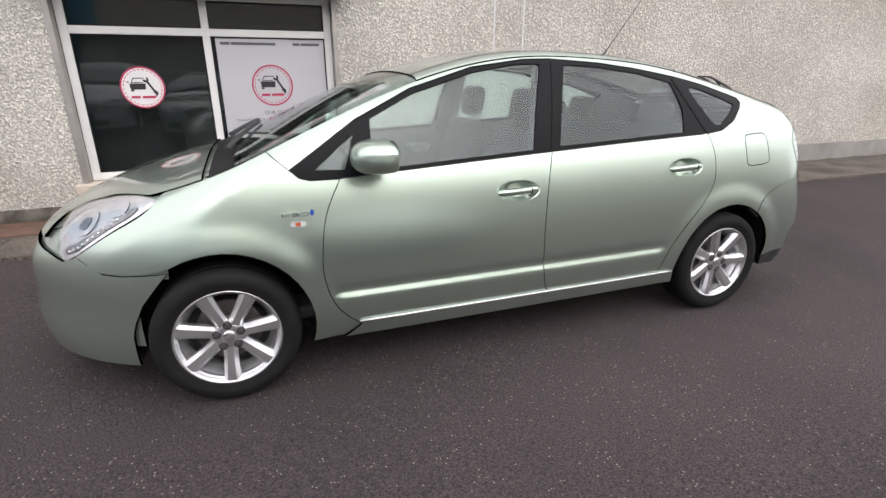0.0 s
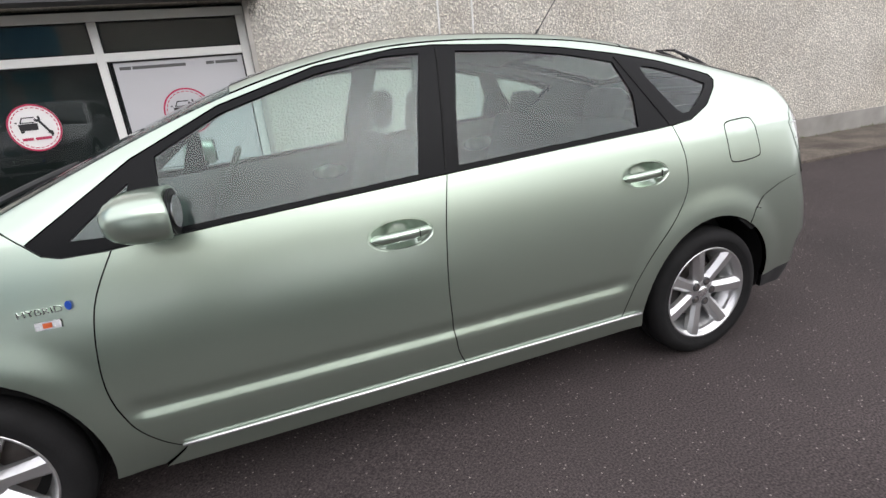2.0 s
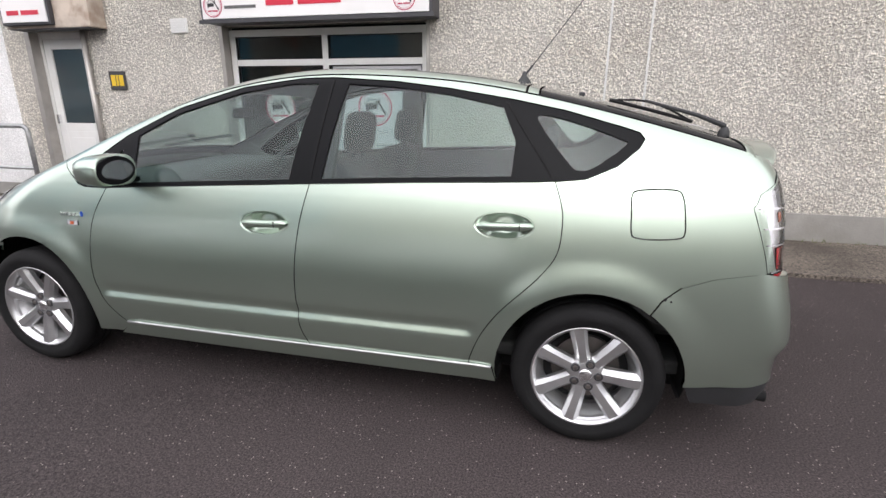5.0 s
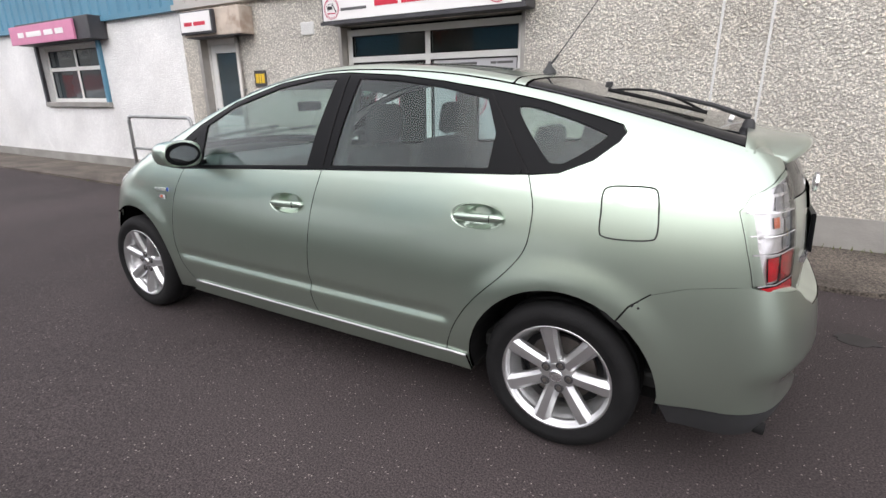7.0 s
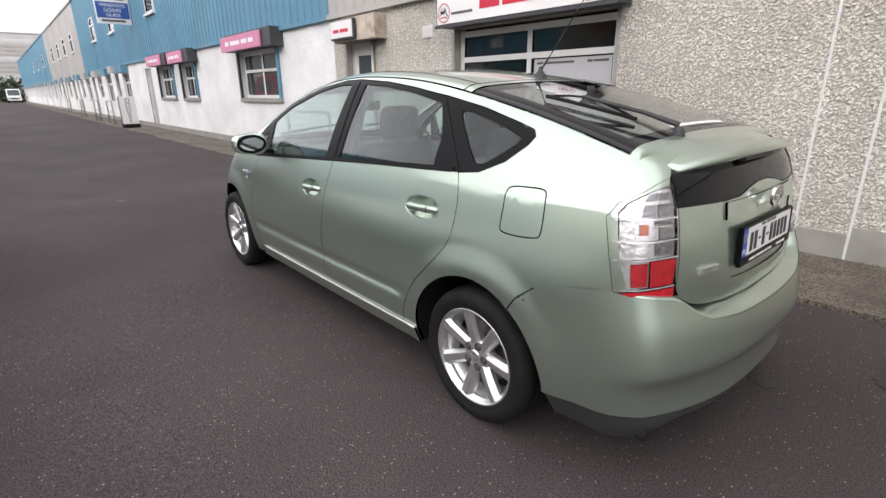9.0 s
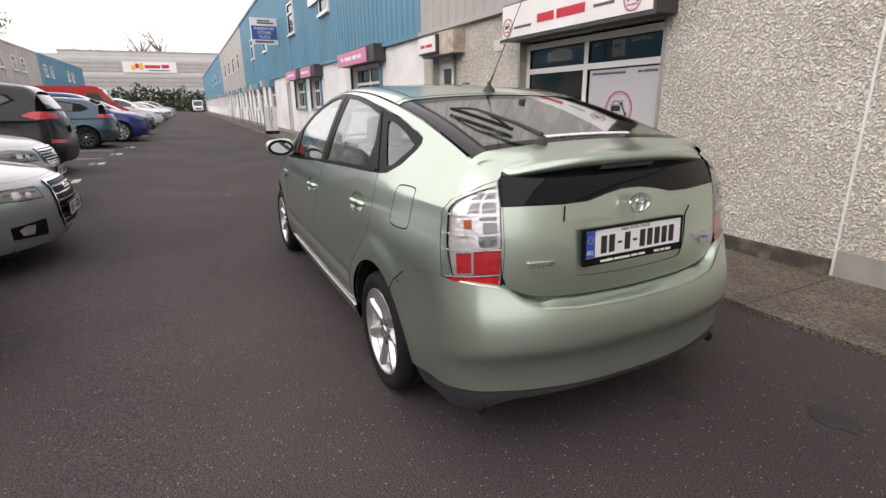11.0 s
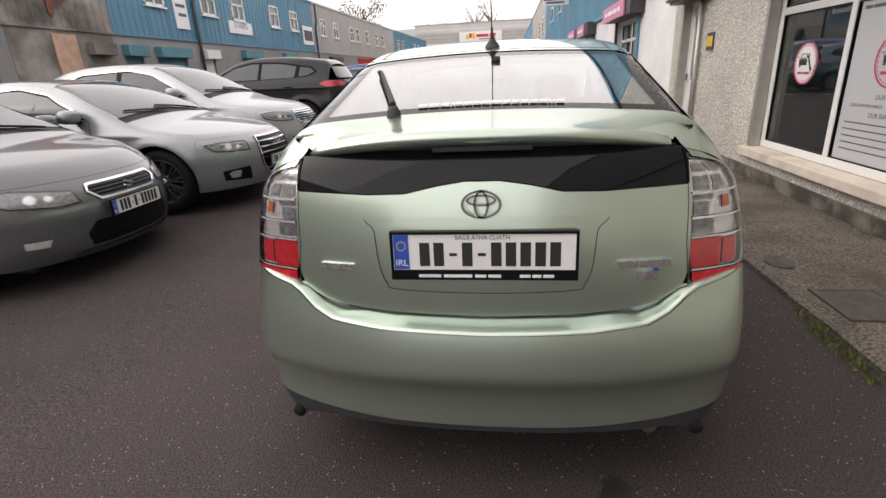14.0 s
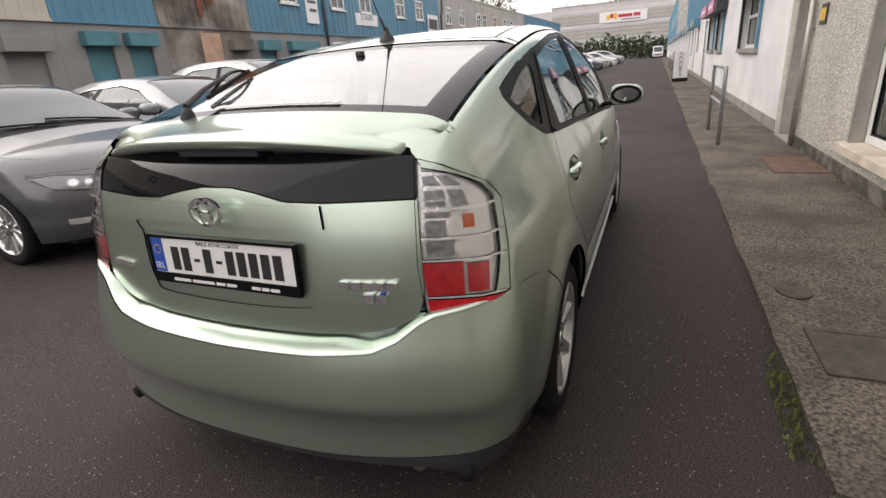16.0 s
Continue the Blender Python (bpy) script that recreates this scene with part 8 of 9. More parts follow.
SALOON = dict(COUPE, wb=2.71, nose_x=-3.60, tail_x=1.10, belt=0.96,
    hood=[(-3.85, 0.58), (-3.58, 0.74), (-3.3, 0.83), (-2.9, 0.90), (-2.45, 0.96), (-2.0, 1.0)],
    cabin=[(-2.65, 0.87), (-2.35, 1.04), (-2.0, 1.22), (-1.6, 1.40), (-1.2, 1.465), (-0.7, 1.47), (-0.2, 1.43), (0.15, 1.34), (0.5, 1.15), (0.75, 1.0)], boot=[(0.5, 1.02), (0.75, 1.015), (1.0, 0.98), (1.2, 0.90)],
    low=low_section(0.91, 0.96, 0.60, 1.47), rear=[(0.15, 1.0), (0.4, 1.10), (0.6, 1.10), (0.8, 1.08), (0.95, 1.02)], nose=[(0.12, -3.48), (0.25, -3.57), (0.45, -3.60), (0.6, -3.58), (0.76, -3.50), (0.9, -3.3)], side_from=-3.12, side_to=0.70, zh=0.775, zt=0.92, roof_end=-0.10, glass_end=0.52, mirror=(-1.95, 1.05),
    dlo=resampled([(-2.08, 0.985), (-1.0, 1.0), (0.0, 1.03), (0.35, 1.06), (0.15, 1.16), (-0.35, 1.335), (-1.1, 1.38), (-1.5, 1.31), (-1.88, 1.13)], 0.08),
    panes=[resampled([(-1.95, 1.005), (-1.02, 1.02), (-1.0, 1.345), (-1.2, 1.345), (-1.5, 1.285), (-1.83, 1.12)], 0.1), resampled([(-0.94, 1.02), (-0.05, 1.05), (0.1, 1.12), (-0.35, 1.305), (-0.92, 1.35)], 0.1)],
    shuts=([(-2.02, 0.96), (-2.10, 0.6), (-2.0, 0.26)], [(-1.0, 0.98), (-1.03, 0.6), (-0.98, 0.26)]), handles=((-1.2, 0.86), (-0.3, 0.88)),
    front=[("head_lamp", "lamp_dark", [(-3.50, 0.42, 0.60), (-3.36, 0.62, 0.60), (-3.2, 0.76, 0.64), (-3.16, 0.80, 0.72), (-3.32, 0.70, 0.745), (-3.49, 0.44, 0.72)], 0.004, True), ("grille", "trim_black", [(-3.62, 0.30, 0.545), (-3.58, 0.37, 0.60), (-3.56, 0.40, 0.74)], 0.005, False), ("lower_intake", "trim_black", [(-3.58, 0.50, 0.26), (-3.54, 0.54, 0.37)], 0.004, False)],
    front_plate=0.45, emblem=("ring", 0.655), bars=5, bar_mat="chrome", dark_wheels=False, twin=False)

TALL = dict(COMPACT, wb=2.67, r=0.345, track=0.80, nose_x=-3.52, tail_x=0.95, belt=1.10,
    hood=[(-3.75, 0.66), (-3.50, 0.84), (-3.2, 0.96), (-2.8, 1.03), (-2.4, 1.09), (-2.0, 1.13)], hood_end=-2.42,
    cabin=[(-2.62, 0.98), (-2.35, 1.15), (-2.0, 1.36), (-1.6, 1.55), (-1.2, 1.63), (-0.7, 1.65), (-0.2, 1.63), (0.3, 1.575), (0.55, 1.50), (0.72, 1.30), (0.85, 1.05)],
    low=low_section(0.93, 1.10, 0.62, 1.65), rear=[(0.15, 0.84), (0.35, 0.93), (0.55, 0.95), (0.8, 0.93), (1.0, 0.89), (1.25, 0.77), (1.45, 0.64)], nose=[(0.15, -3.38), (0.3, -3.48), (0.5, -3.52), (0.7, -3.50), (0.86, -3.42), (1.05, -3.2)],
    side_from=-3.02, side_to=0.58, zh=0.88, zt=1.12, screen_end=-1.50, roof_end=0.42, glass_end=0.575, mirror=(-1.98, 1.17), shuts=([(-2.02, 1.08), (-2.10, 0.7), (-2.0, 0.30)], [(-1.0, 1.1), (-1.03, 0.7), (-0.98, 0.30)], [(-0.10, 1.12), (-0.20, 0.85), (-0.42, 0.60)]), handles=((-1.2, 0.98), (-0.32, 1.0)), tail_round=0.2,
    dlo=resampled([(-2.12, 1.125), (-1.0, 1.15), (0.1, 1.20), (0.32, 1.30), (0.2, 1.40), (-0.5, 1.52), (-1.2, 1.535), (-1.6, 1.45), (-1.9, 1.30)], 0.08),
    panes=[resampled([(-1.98, 1.15), (-1.05, 1.17), (-1.03, 1.50), (-1.22, 1.50), (-1.6, 1.42), (-1.86, 1.28)], 0.1), resampled([(-0.97, 1.17), (-0.20, 1.20), (-0.16, 1.43), (-0.5, 1.485), (-0.96, 1.50)], 0.1), resampled([(-0.10, 1.215), (0.10, 1.235), (0.24, 1.31), (0.15, 1.385), (-0.08, 1.42)], 0.1)],
    tail=[("tail_lamp", "lens_red", [(0.80, 0.38, 0.99), (0.55, 0.86, 0.98), (0.40, 0.90, 1.05), (0.55, 0.84, 1.11), (0.80, 0.40, 1.08)], 0.008, True), ("bumper_reflector", "lens_red", [(0.90, 0.50, 0.56), (0.70, 0.80, 0.58), (0.70, 0.80, 0.64), (0.90, 0.52, 0.61)], 0.006, True), ("rear_valance", "plastic", [(0.90, 0.60, 0.25), (0.93, 0.62, 0.46)], 0.006, False), ("tailgate_window", "dark_glass", [(0.72, 0.60, 1.16), (0.62, 0.56, 1.40)], 0.003, False)],
    front=[("head_lamp", "lamp_dark", [(-3.42, 0.42, 0.74), (-3.2, 0.70, 0.76), (-3.05, 0.84, 0.80), (-3.2, 0.74, 0.85), (-3.42, 0.42, 0.82)], 0.004, True), ("grille", "trim_black", [(-3.5, 0.34, 0.55), (-3.5, 0.40, 0.70), (-3.46, 0.38, 0.82)], 0.005, False)],
    rear_plate=0.80, emblem=("rear_oval", 1.04), spokes=10)
TALL.pop("front_plate")
RED_TAIL = dict(COMPACT, belt=1.0,
    tail=[("tail_lamp", "lens_red", [(0.70, 0.40, 0.88), (0.50, 0.80, 0.86), (0.32, 0.88, 0.93), (0.42, 0.84, 0.97), (0.68, 0.42, 0.94)], 0.008, True), ("rear_valance", "plastic", [(0.72, 0.60, 0.25), (0.75, 0.62, 0.42)], 0.006, False), ("spoiler", "trim_black", [(0.40, 0.52, 1.28), (0.36, 0.50, 1.36)], 0.05, False), ("bumper_reflector", "lens_red", [(0.66, 0.62, 0.47), (0.58, 0.74, 0.47), (0.58, 0.74, 0.53), (0.66, 0.62, 0.53)], 0.006, True)], rear_plate=0.66, emblem=("rear_oval", 0.92), dark_wheels=True)
RED_TAIL.pop("front_plate")
BLUE_MPV = dict(TALL, emblem=("ring", 0.78))
BLUE_MPV.pop("tail")
BLUE_MPV.pop("rear_plate")
BLUE_MPV["front_plate"] = 0.50


def paint_mat(name, base, metal=0.45, rough=0.40, coat=0.7):
    return mat(name, base, rough, metal, vary=0.05, scale=2, coat=coat, spec=0.35, fine=0.03, fine_scale=700)


grey_paint = paint_mat("dark_grey_metallic_paint", (0.13, 0.133, 0.142), 0.6, 0.36, 1.0)
silver_paint = paint_mat("silver_grey_metallic_paint", (0.27, 0.285, 0.30), 0.6, 0.36, 1.0)
pale_paint = paint_mat("pale_silver_paint", (0.42, 0.43, 0.44), 0.5)
black_paint = paint_mat("black_paint", (0.004, 0.0045, 0.006), 0.0, 0.3, 0.35)
slate_paint = paint_mat("slate_blue_paint", (0.045, 0.085, 0.12), 0.6)
blue_paint = paint_mat("deep_blue_paint", (0.02, 0.035, 0.17), 0.4)
white_paint = paint_mat("white_car_paint", (0.72, 0.72, 0.72), 0.0)
red_paint = paint_mat("red_car_paint", (0.45, 0.03, 0.025), 0.0)


def nose_out(x, nose_y, spec):
    """Parked square to the lane with the nose towards it, on the rising yard."""
    y = nose_y + spec["nose_x"]
    lean = math.degrees(math.atan2(gz(y, x) - gz(y + spec["wb"], x), spec["wb"]))
    return pose(x, y, gz(y, x), 0, 0, -90) @ pose(0, 0, 0, 0, -lean, 0)


def nose_in(x, tail_y, spec):
    y = tail_y - spec["tail_x"]
    lean = math.degrees(math.atan2(gz(y - spec["wb"], x) - gz(y, x), spec["wb"]))
    return pose(x, y, gz(y, x), 0, 0, 90) @ pose(0, 0, 0, 0, lean, 0)


parked_car(COMPACT, nose_out(-1.36, -2.82, COMPACT), grey_paint, "dark grey metallic compact hatchback parked nose out")
parked_car(COUPE, nose_out(-3.46, -2.60, COUPE), silver_paint, "silver-grey two-door coupe with dark wheels, parked nose out")
parked_car(SALOON, nose_out(-5.75, -3.08, SALOON), pale_paint, "pale silver saloon parked nose out")
parked_car(TALL, nose_in(-9.8, -3.50, TALL), black_paint, "black tall family car parked nose in")
parked_car(RED_TAIL, nose_in(-16.6, -3.45, RED_TAIL), slate_paint, "slate blue hatchback with red tail lamps parked nose in")
parked_car(BLUE_MPV, nose_out(-19.8, -2.80, BLUE_MPV), blue_paint, "deep blue people carrier parked nose out")
far_cars = ((-23.8, -3.2, COMPACT, pale_paint, "silver hatchback parked among other cars"), (-26.6, -2.8, SALOON, black_paint, "black saloon parked among other cars"), (-29.6, -3.3, COMPACT, white_paint, "white hatchback parked among other cars"), (-36.5, -2.8, TALL, white_paint, "white tall car parked among other cars"), (-41.5, -2.7, COMPACT, grey_paint, "grey hatchback parked among other cars"), (-47.0, -2.6, SALOON, pale_paint, "pale silver saloon parked among other cars"), (-55.0, -2.5, COMPACT, white_paint, "white hatchback parked down the lane"), (-66.0, -2.5, TALL, pale_paint, "silver tall car parked down the lane"))
for x, y, spec, pt, lab in far_cars:
    parked_car(spec, nose_out(x + 2.0, y, spec), pt, lab, near=False)


def van(x, y, yaw, paint, label, length=5.2, height=2.3):
    v = thing("van", label, "van", m=pose(x, y, gz(y, x), 0, 0, yaw))
    prof = [(-length / 2, 0.35), (-length / 2, 0.95), (-length / 2 + 0.55, 1.15), (-length / 2 + 1.25, height - 0.12), (-length / 2 + 1.55, height), (length / 2 - 0.1, height), (length / 2, height - 0.15), (length / 2, 0.35)]
    bm = extruded(prof, 1.9, "xz", -0.95)
    bmesh.ops.bevel(bm, geom=bm.edges[:], offset=0.07, segments=2, affect="EDGES")
    part("van_body", bm, paint, v)
    part("windscreen", extruded([(-length / 2 + 0.60, 1.2), (-length / 2 + 1.2, height - 0.18), (-length / 2 + 1.18, height - 0.17), (-length / 2 + 0.58, 1.21)], 1.6, "xz", -0.8), M["dark_glass"], v)
    for sd in (-1, 1):
        part("side_window", extruded([(-length / 2 + 0.95, 1.2), (-length / 2 + 1.9, 1.2), (-length / 2 + 1.9, 1.85), (-length / 2 + 1.35, 1.85)], 0.01, "xz", sd * 0.952 - 0.005), M["dark_glass"], v)
        part("head_lamp", boxed(-length / 2 - 0.01, -length / 2 + 0.06, sd * 0.72 - 0.16, sd * 0.72 + 0.16, 0.72, 0.92, bevel=0.02), M["reflector"], v)
        for wx in (-length / 2 + 0.9, length / 2 - 0.9):
            alloy_wheel(v, wx, sd * 0.86, 0.33, 0.33, sd, nuts=0)
    part("grille", boxed(-length / 2 - 0.012, -length / 2 + 0.05, -0.5, 0.5, 0.62, 0.82, bevel=0.01), M["trim_black"], v)
    return v


van(-117.0, 1.0, 180, white_paint, "white van at the far end of the lane")
van(-33.5, -7.2, -90, red_paint, "red van in the far parking row", 5.6, 2.25)
van(-46.0, -9.0, -90, mat("yellow_van_paint", (0.70, 0.50, 0.05), 0.4), "yellow van behind the parked cars", 5.0, 2.3)


# ---- the opposite row of units ----
LEFT_Y, LEFT_CLAD, LEFT_TOP = -13.0, 3.12, 6.2
def left_unit(x0, x1, clad, label, wins, doors, z_top=LEFT_TOP):
    w = tagged(new("wall_south"), label, "wall", kind="structure")
    y = LEFT_Y
    mesh_object("block_wall", wall_mesh(x0, x1, 0, LEFT_CLAD, y - 0.25, y, [(a, b, 0.02, c) for a, b, c, _ in doors]), M["block"], w)
    cuts = [x0] + [c for a in sorted(wins) for c in (a, a + 1.15)] + [x1]
    for i, (a, b) in enumerate(zip(cuts, cuts[1:])):
        if i % 2:
            mesh_object("cladding_sheet", sheet_mesh(a, b, LEFT_CLAD, 4.20, y, 0.33, 0.03, 1), clad, w)
            mesh_object("cladding_sheet", sheet_mesh(a, b, 5.30, z_top, y, 0.33, 0.03, 1), clad, w)
            win = tagged(new("window_200"), "white-framed upper window in the opposite row", "window", kind="structure")
            f = bmesh.new()
            for q in ((a, a + 0.08, 4.20, 5.30), (b - 0.08, b, 4.20, 5.30), (a, b, 4.20, 4.28), (a, b, 5.22, 5.30), (a, b, 4.85, 4.92), ((a + b) / 2 - 0.03, (a + b) / 2 + 0.03, 4.20, 4.9)):
                box(f, q[0], q[1], y - 0.04, y + 0.05, q[2], q[3])
            fr = mesh_object("window_frame", f, M["upvc"], win)
            part("pane", boxed(a + 0.05, b - 0.05, y - 0.01, y + 0.0, 4.25, 5.25), M["dark_glass"], fr)
            mesh_object("window_sill", boxed(a - 0.04, b + 0.04, y, y + 0.12, 4.13, 4.195), M["upvc"], win)
        else:
            mesh_object("cladding_sheet", sheet_mesh(a, b, LEFT_CLAD, z_top, y, 0.33, 0.03, 1), clad, w)
    mesh_object("foot_flashing", boxed(x0, x1, y, y + 0.07, LEFT_CLAD - 0.06, LEFT_CLAD + 0.005), clad, w)
    mesh_object("roof_coping", boxed(x0, x1, y - 0.3, y + 0.08, z_top - 0.1, z_top + 0.03), clad, w)
    mesh_object("backing_wall", boxed(x0, x1, y - 0.3, y - 0.05, LEFT_CLAD, z_top), M["block"], w)
    for a, b, c, mt in doors:
        d = tagged(new("door_300"), "shuttered opening in the opposite row", "door", kind="structure")
        n = int(c / 0.12)
        bm = bmesh.new()
        for i in range(n):
            box(bm, a, b, y - 0.14, y - 0.10 + 0.012 * (i % 2), 0.02 + (c - 0.02) * i / n, 0.02 + (c - 0.02) * (i + 1) / n)
        mesh_object("roller_shutter", bm, mt, d)
        mesh_object("shutter_housing", boxed(a - 0.08, b + 0.08, y, y + 0.28, c, c + 0.36, bevel=0.01), mt, d)
    return w


blue_door = mat("teal_shutter", (0.08, 0.22, 0.26), 0.55, vary=0.15, scale=2)
tan = mat("cream_cladding", (0.50, 0.47, 0.40), 0.55, vary=0.1, scale=0.6)
board = mat("plywood_board", (0.52, 0.34, 0.24), 0.8, vary=0.15, scale=4)
left_unit(-7.3, 30, tan, "cream clad unit in the opposite row", (6.0, 12.0), [(-6.9, -6.0, 2.35, M["block"]), (-3.0, 0.0, 2.6, M["block"]), (4.0, 7.0, 2.6, M["block"])])
left_unit(-10.4, -7.304, M["clad_blue"], "blue clad unit in the opposite row", (), [(-8.75, -7.95, 2.5, blue_door), (-10.0, -9.2, 2.5, blue_door)])
left_unit(-14.4, -10.404, M["burnt"], "fire-scorched unit with blackened cladding", (), [(-14.0, -13.2, 2.4, M["burnt"])])
left_unit(-33.0, -14.404, M["clad_blue"], "long blue clad unit in the opposite row", (-17.4, -21.0, -23.6, -27.6, -30.3), [(-15.6, -14.7, 2.4, blue_door), (-18.2, -16.4, 2.4, blue_door), (-20.3, -19.4, 2.4, M["upvc"]), (-24.5, -22.8, 2.5, blue_door), (-29.0, -27.5, 2.5, blue_door)])
left_unit(-58.0, -33.004, M["clad_grey"], "grey clad unit in the opposite row", (-35.4, -38.2, -42.3, -44.0, -47.0, -50.5, -53.0), [(-38, -35.5, 2.5, M["sign_dark"]), (-46, -43, 2.5, M["sign_dark"])])
left_unit(-82.0, -58.004, M["clad_blue"], "blue clad unit at the far end of the opposite row", (-61.0, -63.6, -72.0, -74.6), [(-66, -63, 2.5, blue_door)])
tagged(mesh_object("opposite_block", boxed(-82, 30, -30, LEFT_Y - 0.31, 0.0, LEFT_TOP - 0.1), M["block"]), "body of the opposite unit row", "building", kind="structure")
rs = random.Random(5)
tagged(mesh_object("scorched_render", boxed(-14.3, -10.5, LEFT_Y + 0.003, LEFT_Y + 0.012, 0.3, 3.05), M["burnt"]), "soot-blackened wall round the burnt opening", "wall", kind="structure")
for i in range(7):
    x = -12.2 + rs.uniform(-0.5, 0.5)
    bm = extruded([(x - 0.15, LEFT_TOP - 0.15), (x + 0.18, LEFT_TOP - 0.15), (x + 0.1, 3.4 + rs.uniform(0, 0.8)), (x - 0.05, 3.3 + rs.uniform(0, 0.6))], 0.006, "xz", LEFT_Y + 0.034 + 0.002 * i)
    tagged(mesh_object("rust_streak", bm, M["rust"]), "red rust streak down scorched cladding", "stain", "rust streaks", kind="structure")
tagged(mesh_object("boarded_opening", boxed(-12.75, -11.9, LEFT_Y + 0.004, LEFT_Y + 0.05, 0.3, 2.95, bevel=0.006), board), "plywood board over a burnt opening", "board")
for x, w, z0, z1, words in ((-18.75, 0.85, 3.5, 6.0, ""), (-24.1, 2.2, 3.6, 4.15, "STAIRS"), (-32.6, 1.7, 3.5, 4.6, "")):
    sgn = tagged(mesh_object("facade_sign", boxed(x, x + w, LEFT_Y + 0.035, LEFT_Y + 0.08, z0, z1, bevel=0.006), M["sign_white"]), "white sign on the opposite blue cladding", "sign", "facade signs")
    back = Matrix(((-1, 0, 0, x + w / 2), (0, 0, 1, LEFT_Y + 0.081), (0, 1, 0, (z0 + z1) / 2 + 0.1), (0, 0, 0, 1)))
    if words:
        lettering("sign_lettering", words, 0.42, back, M["ink_grey"], sgn, 0.002)
    else:
        for i in range(6):
            zz = z1 - 0.3 - i * (z1 - z0 - 0.5) / 6
            part("sign_bar", boxed(x + 0.12, x + w - 0.12 - 0.1 * (i % 2), LEFT_Y + 0.079, LEFT_Y + 0.084, zz - 0.07, zz + 0.05), M["ink_grey"], sgn)
for x in (-19.2, -33.2):
    tagged(mesh_object("drain_pipe", tube(bmesh.new(), [(x, LEFT_Y + 0.1, 0.02), (x, LEFT_Y + 0.1, 4.6), (x - 0.25, LEFT_Y + 0.1, 5.0), (x - 0.25, LEFT_Y + 0.1, 6.1)], 0.06, 10), M["sign_dark"], smooth=True), "dark downpipe on the opposite units", "pipe")

# ---- the warehouse that closes the lane ----
wh = tagged(new("warehouse"), "large pale and grey banded warehouse closing the lane", "warehouse")
wh.location = (-135, 0, 0)
for z0, z1, mt in ((0.0, 3.2, M["block"]), (3.2, 5.4, M["clad_light"]), (5.4, 7.6, M["clad_grey"]), (7.6, 8.6, M["clad_light"]), (8.6, 11.0, M["clad_grey"]), (11.0, 12.9, M["clad_light"])):
    n = max(2, int((z1 - z0) / 0.4))
    fold = [(0.05 * (i % 2), z0 + (z1 - z0) * i / n) for i in range(n + 1)]
    bm = extruded(fold + [(-18, z1), (-18, z0)], 64.0, "xz", -24.0)
    part("wall_band", bm, mt, wh)
part("roof", boxed(-18, 0.15, -24.2, 40.2, 12.901, 13.15), M["clad_grey"], wh)
part("side_wall", boxed(-18, -0.3, -30.0, -24.01, 0.0, 12.4), M["clad_light"], wh)
ws = part("warehouse_sign", boxed(0.05, 0.25, -12.6, -1.9, 8.6, 10.9), M["sign_white"], wh, "white sign with plain bars and squares")
for a, b, z0, z1, mt in ((-10.9, -10.2, 9.2, 10.2, "yellow"), (-10.1, -9.4, 9.5, 10.5, "red"), (-9.3, -8.6, 9.2, 10.6, "yellow"), (-8.3, -5.2, 9.55, 10.2, "red"), (-4.9, -3.4, 9.55, 10.3, "red"), (-7.6, -3.4, 8.95, 9.15, "ink_grey")):
    part("sign_bar", boxed(0.25, 0.30, a, b, z0, z1), M[mt], ws)

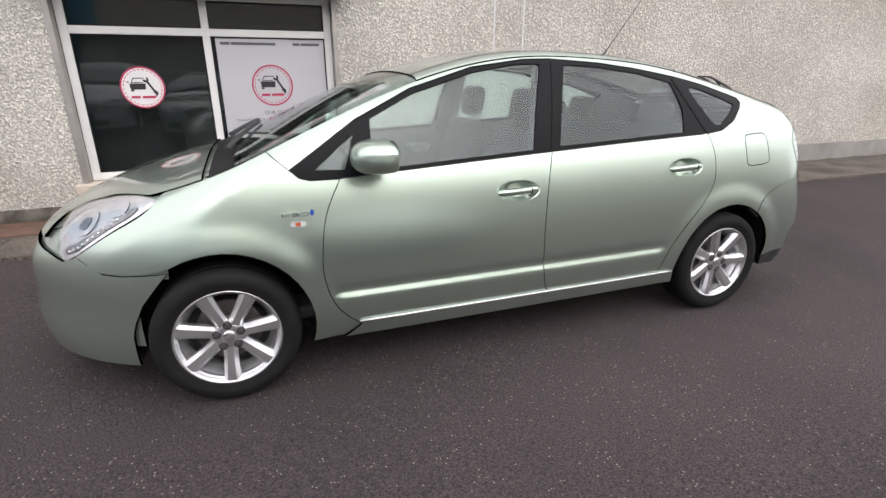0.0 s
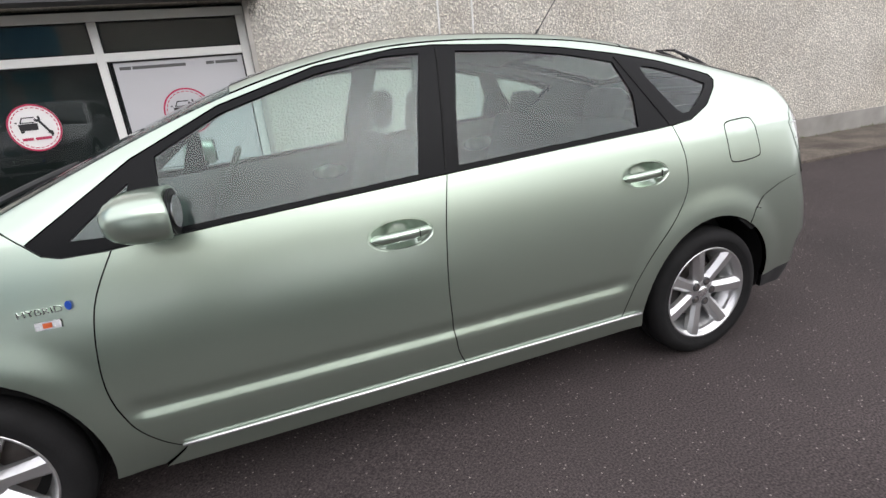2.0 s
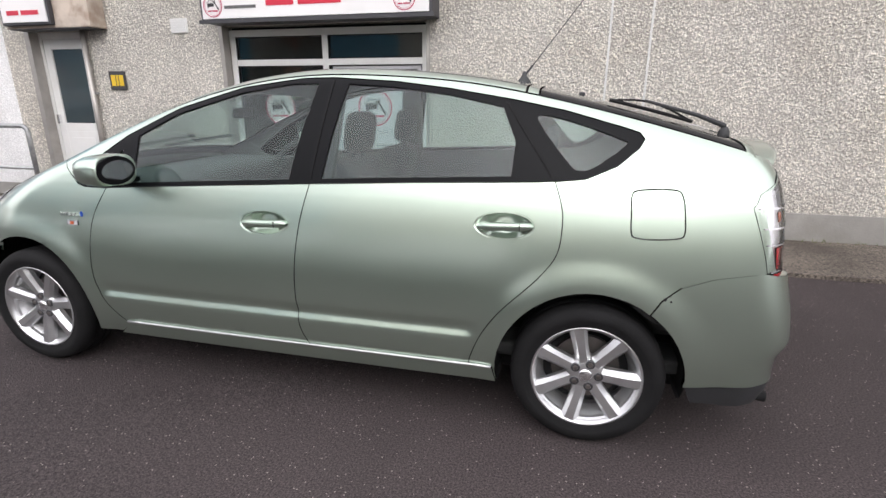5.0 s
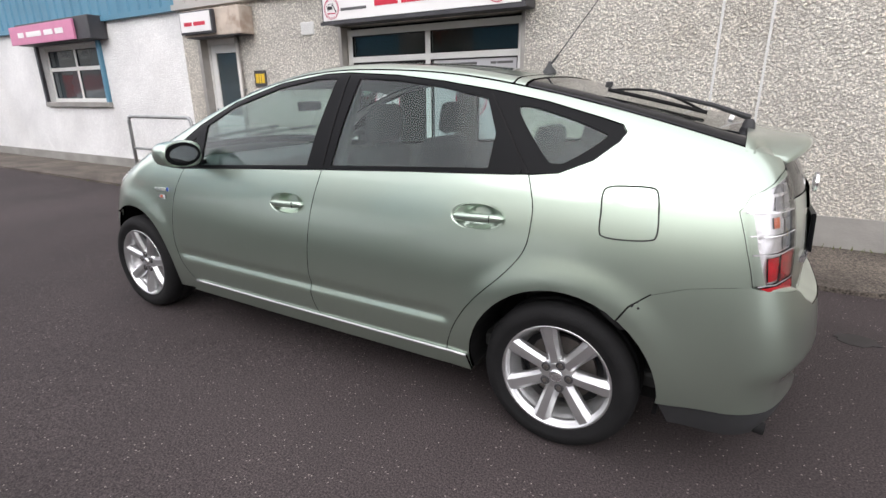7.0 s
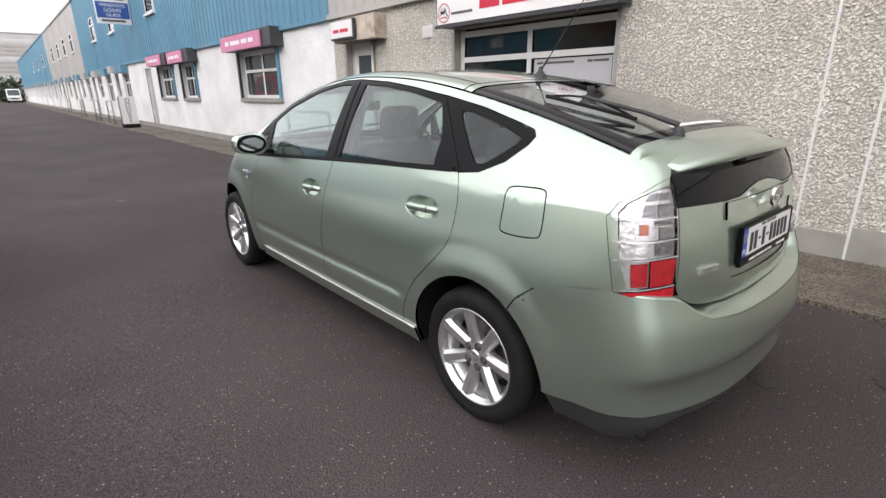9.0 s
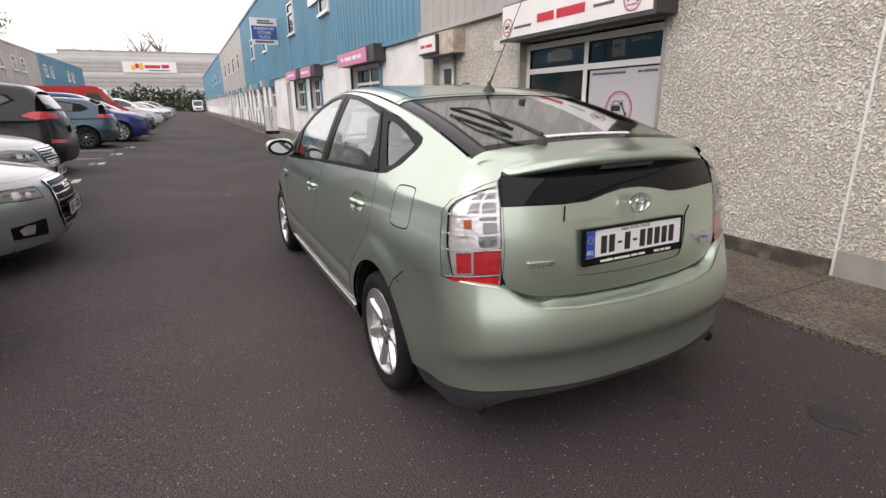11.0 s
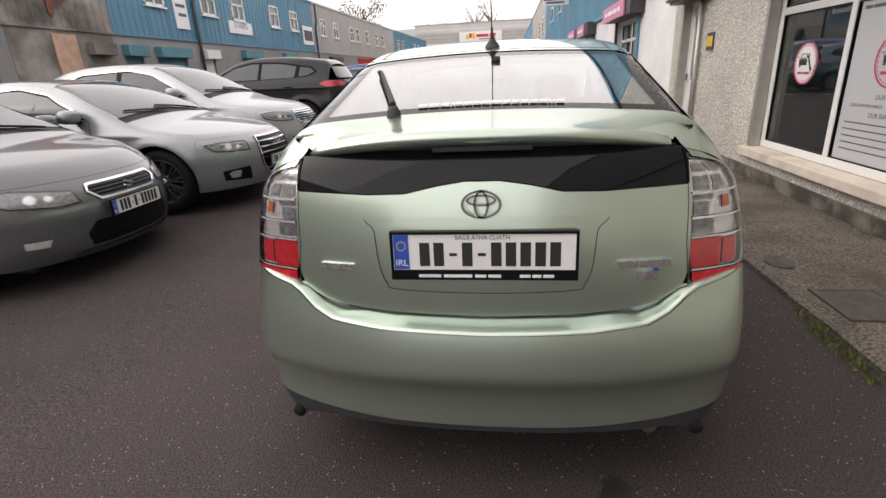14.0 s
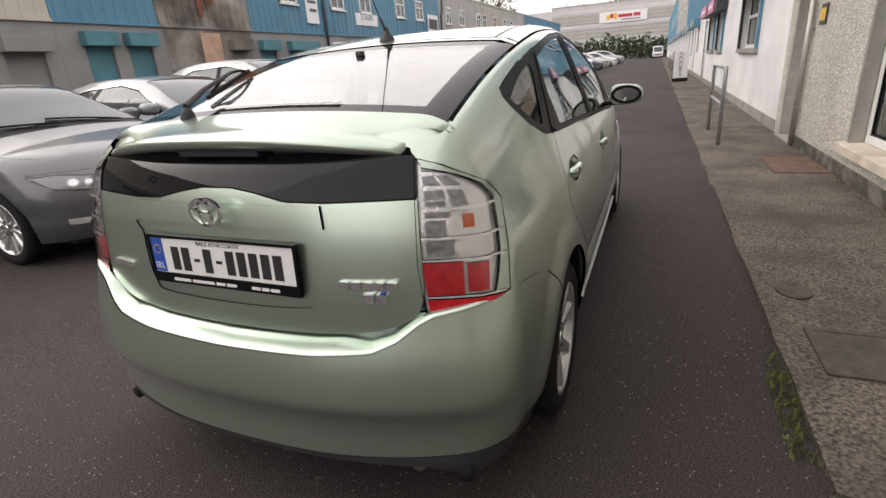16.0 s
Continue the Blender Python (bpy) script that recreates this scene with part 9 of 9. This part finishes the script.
# ---- hedge and trees ----
def leaf_cloud(name, centres, count, size, material, seed, label, category, kind=""):
    r_ = np.random.default_rng(seed)
    verts, faces = [], []
    for cx, cy, cz, rx, ry, rz in centres:
        for i in range(count):
            d = r_.normal(size=3)
            d /= np.linalg.norm(d)
            rad = r_.uniform(0.55, 1.05)
            p = np.array([cx + d[0] * rx * rad, cy + d[1] * ry * rad, cz + d[2] * rz * rad])
            u, v_ = r_.normal(size=3), r_.normal(size=3)
            u, v_ = u / np.linalg.norm(u) * size * r_.uniform(0.5, 1.3), v_ / np.linalg.norm(v_) * size * r_.uniform(0.5, 1.3)
            b = len(verts)
            verts += [p - u, p + v_, p + u, p - v_ * 0.6]
            faces.append((b, b + 1, b + 2, b + 3))
    me = bpy.data.meshes.new(name)
    me.from_pydata([tuple(v_) for v_ in verts], [], faces)
    me.materials.append(material)
    ob = new(name, me)
    if label:
        tagged(ob, label, category, kind=kind)
    return ob


hr = random.Random(9)
leaf_cloud("hedge", [(-126 + hr.uniform(-1, 1), y, hr.uniform(2.0, 3.4), 1.6, 1.8, hr.uniform(2.2, 3.2)) for y in np.arange(-20, 3, 1.7)], 330, 0.30, M["hedge"], 2, "dark overgrown hedge at the end of the lane", "hedge", "stuff")


def tree(x, y, h, spread, seed, bare=False, label="leafy tree beyond the roofs"):
    t = thing("tree", label, "tree", "far trees", pose(x, y, 0))
    r_ = random.Random(seed)
    bm = tube(bmesh.new(), [(0, 0, 0), (0.1, 0.1, h * 0.3), (0, 0.15, h * 0.55), (0.1, 0, h * 0.8)], h * 0.022, 8, h * 0.008)
    tips = []
    for i in range(16 if not bare else 34):
        a, z = r_.uniform(0, 6.28), h * r_.uniform(0.3, 0.72)
        L = spread * r_.uniform(0.5, 1.0)
        e = (L * math.cos(a), L * math.sin(a), min(h, z + L * r_.uniform(0.6, 1.4)))
        tube(bm, [(0, 0, z), (e[0] * 0.5, e[1] * 0.5, (z + e[2]) / 2), e], h * 0.007, 5, h * 0.002)
        tips.append(e)
    part("trunk", bm, M["bark"], t)
    c = [(e[0], e[1], e[2], spread * 0.33, spread * 0.33, spread * 0.36) for e in tips]
    lf = leaf_cloud("crown", c, 26 if bare else 95, 0.16 if bare else 0.22, M["tree_leaf"], seed, "", "")
    lf.parent = t
    return t


tree(-112, -31, 18.5, 4.5, 1)
tree(-150, -9.0, 20, 5.0, 2, True, "half-bare tree behind the warehouse")
tree(-152, -5.0, 20.5, 4.5, 3, True, "half-bare tree behind the warehouse")
tree(-156, -22.0, 17, 4.0, 4, True, "half-bare tree behind the warehouse")
tree(-156, -27.0, 16.5, 3.5, 6, True, "half-bare tree behind the warehouse")
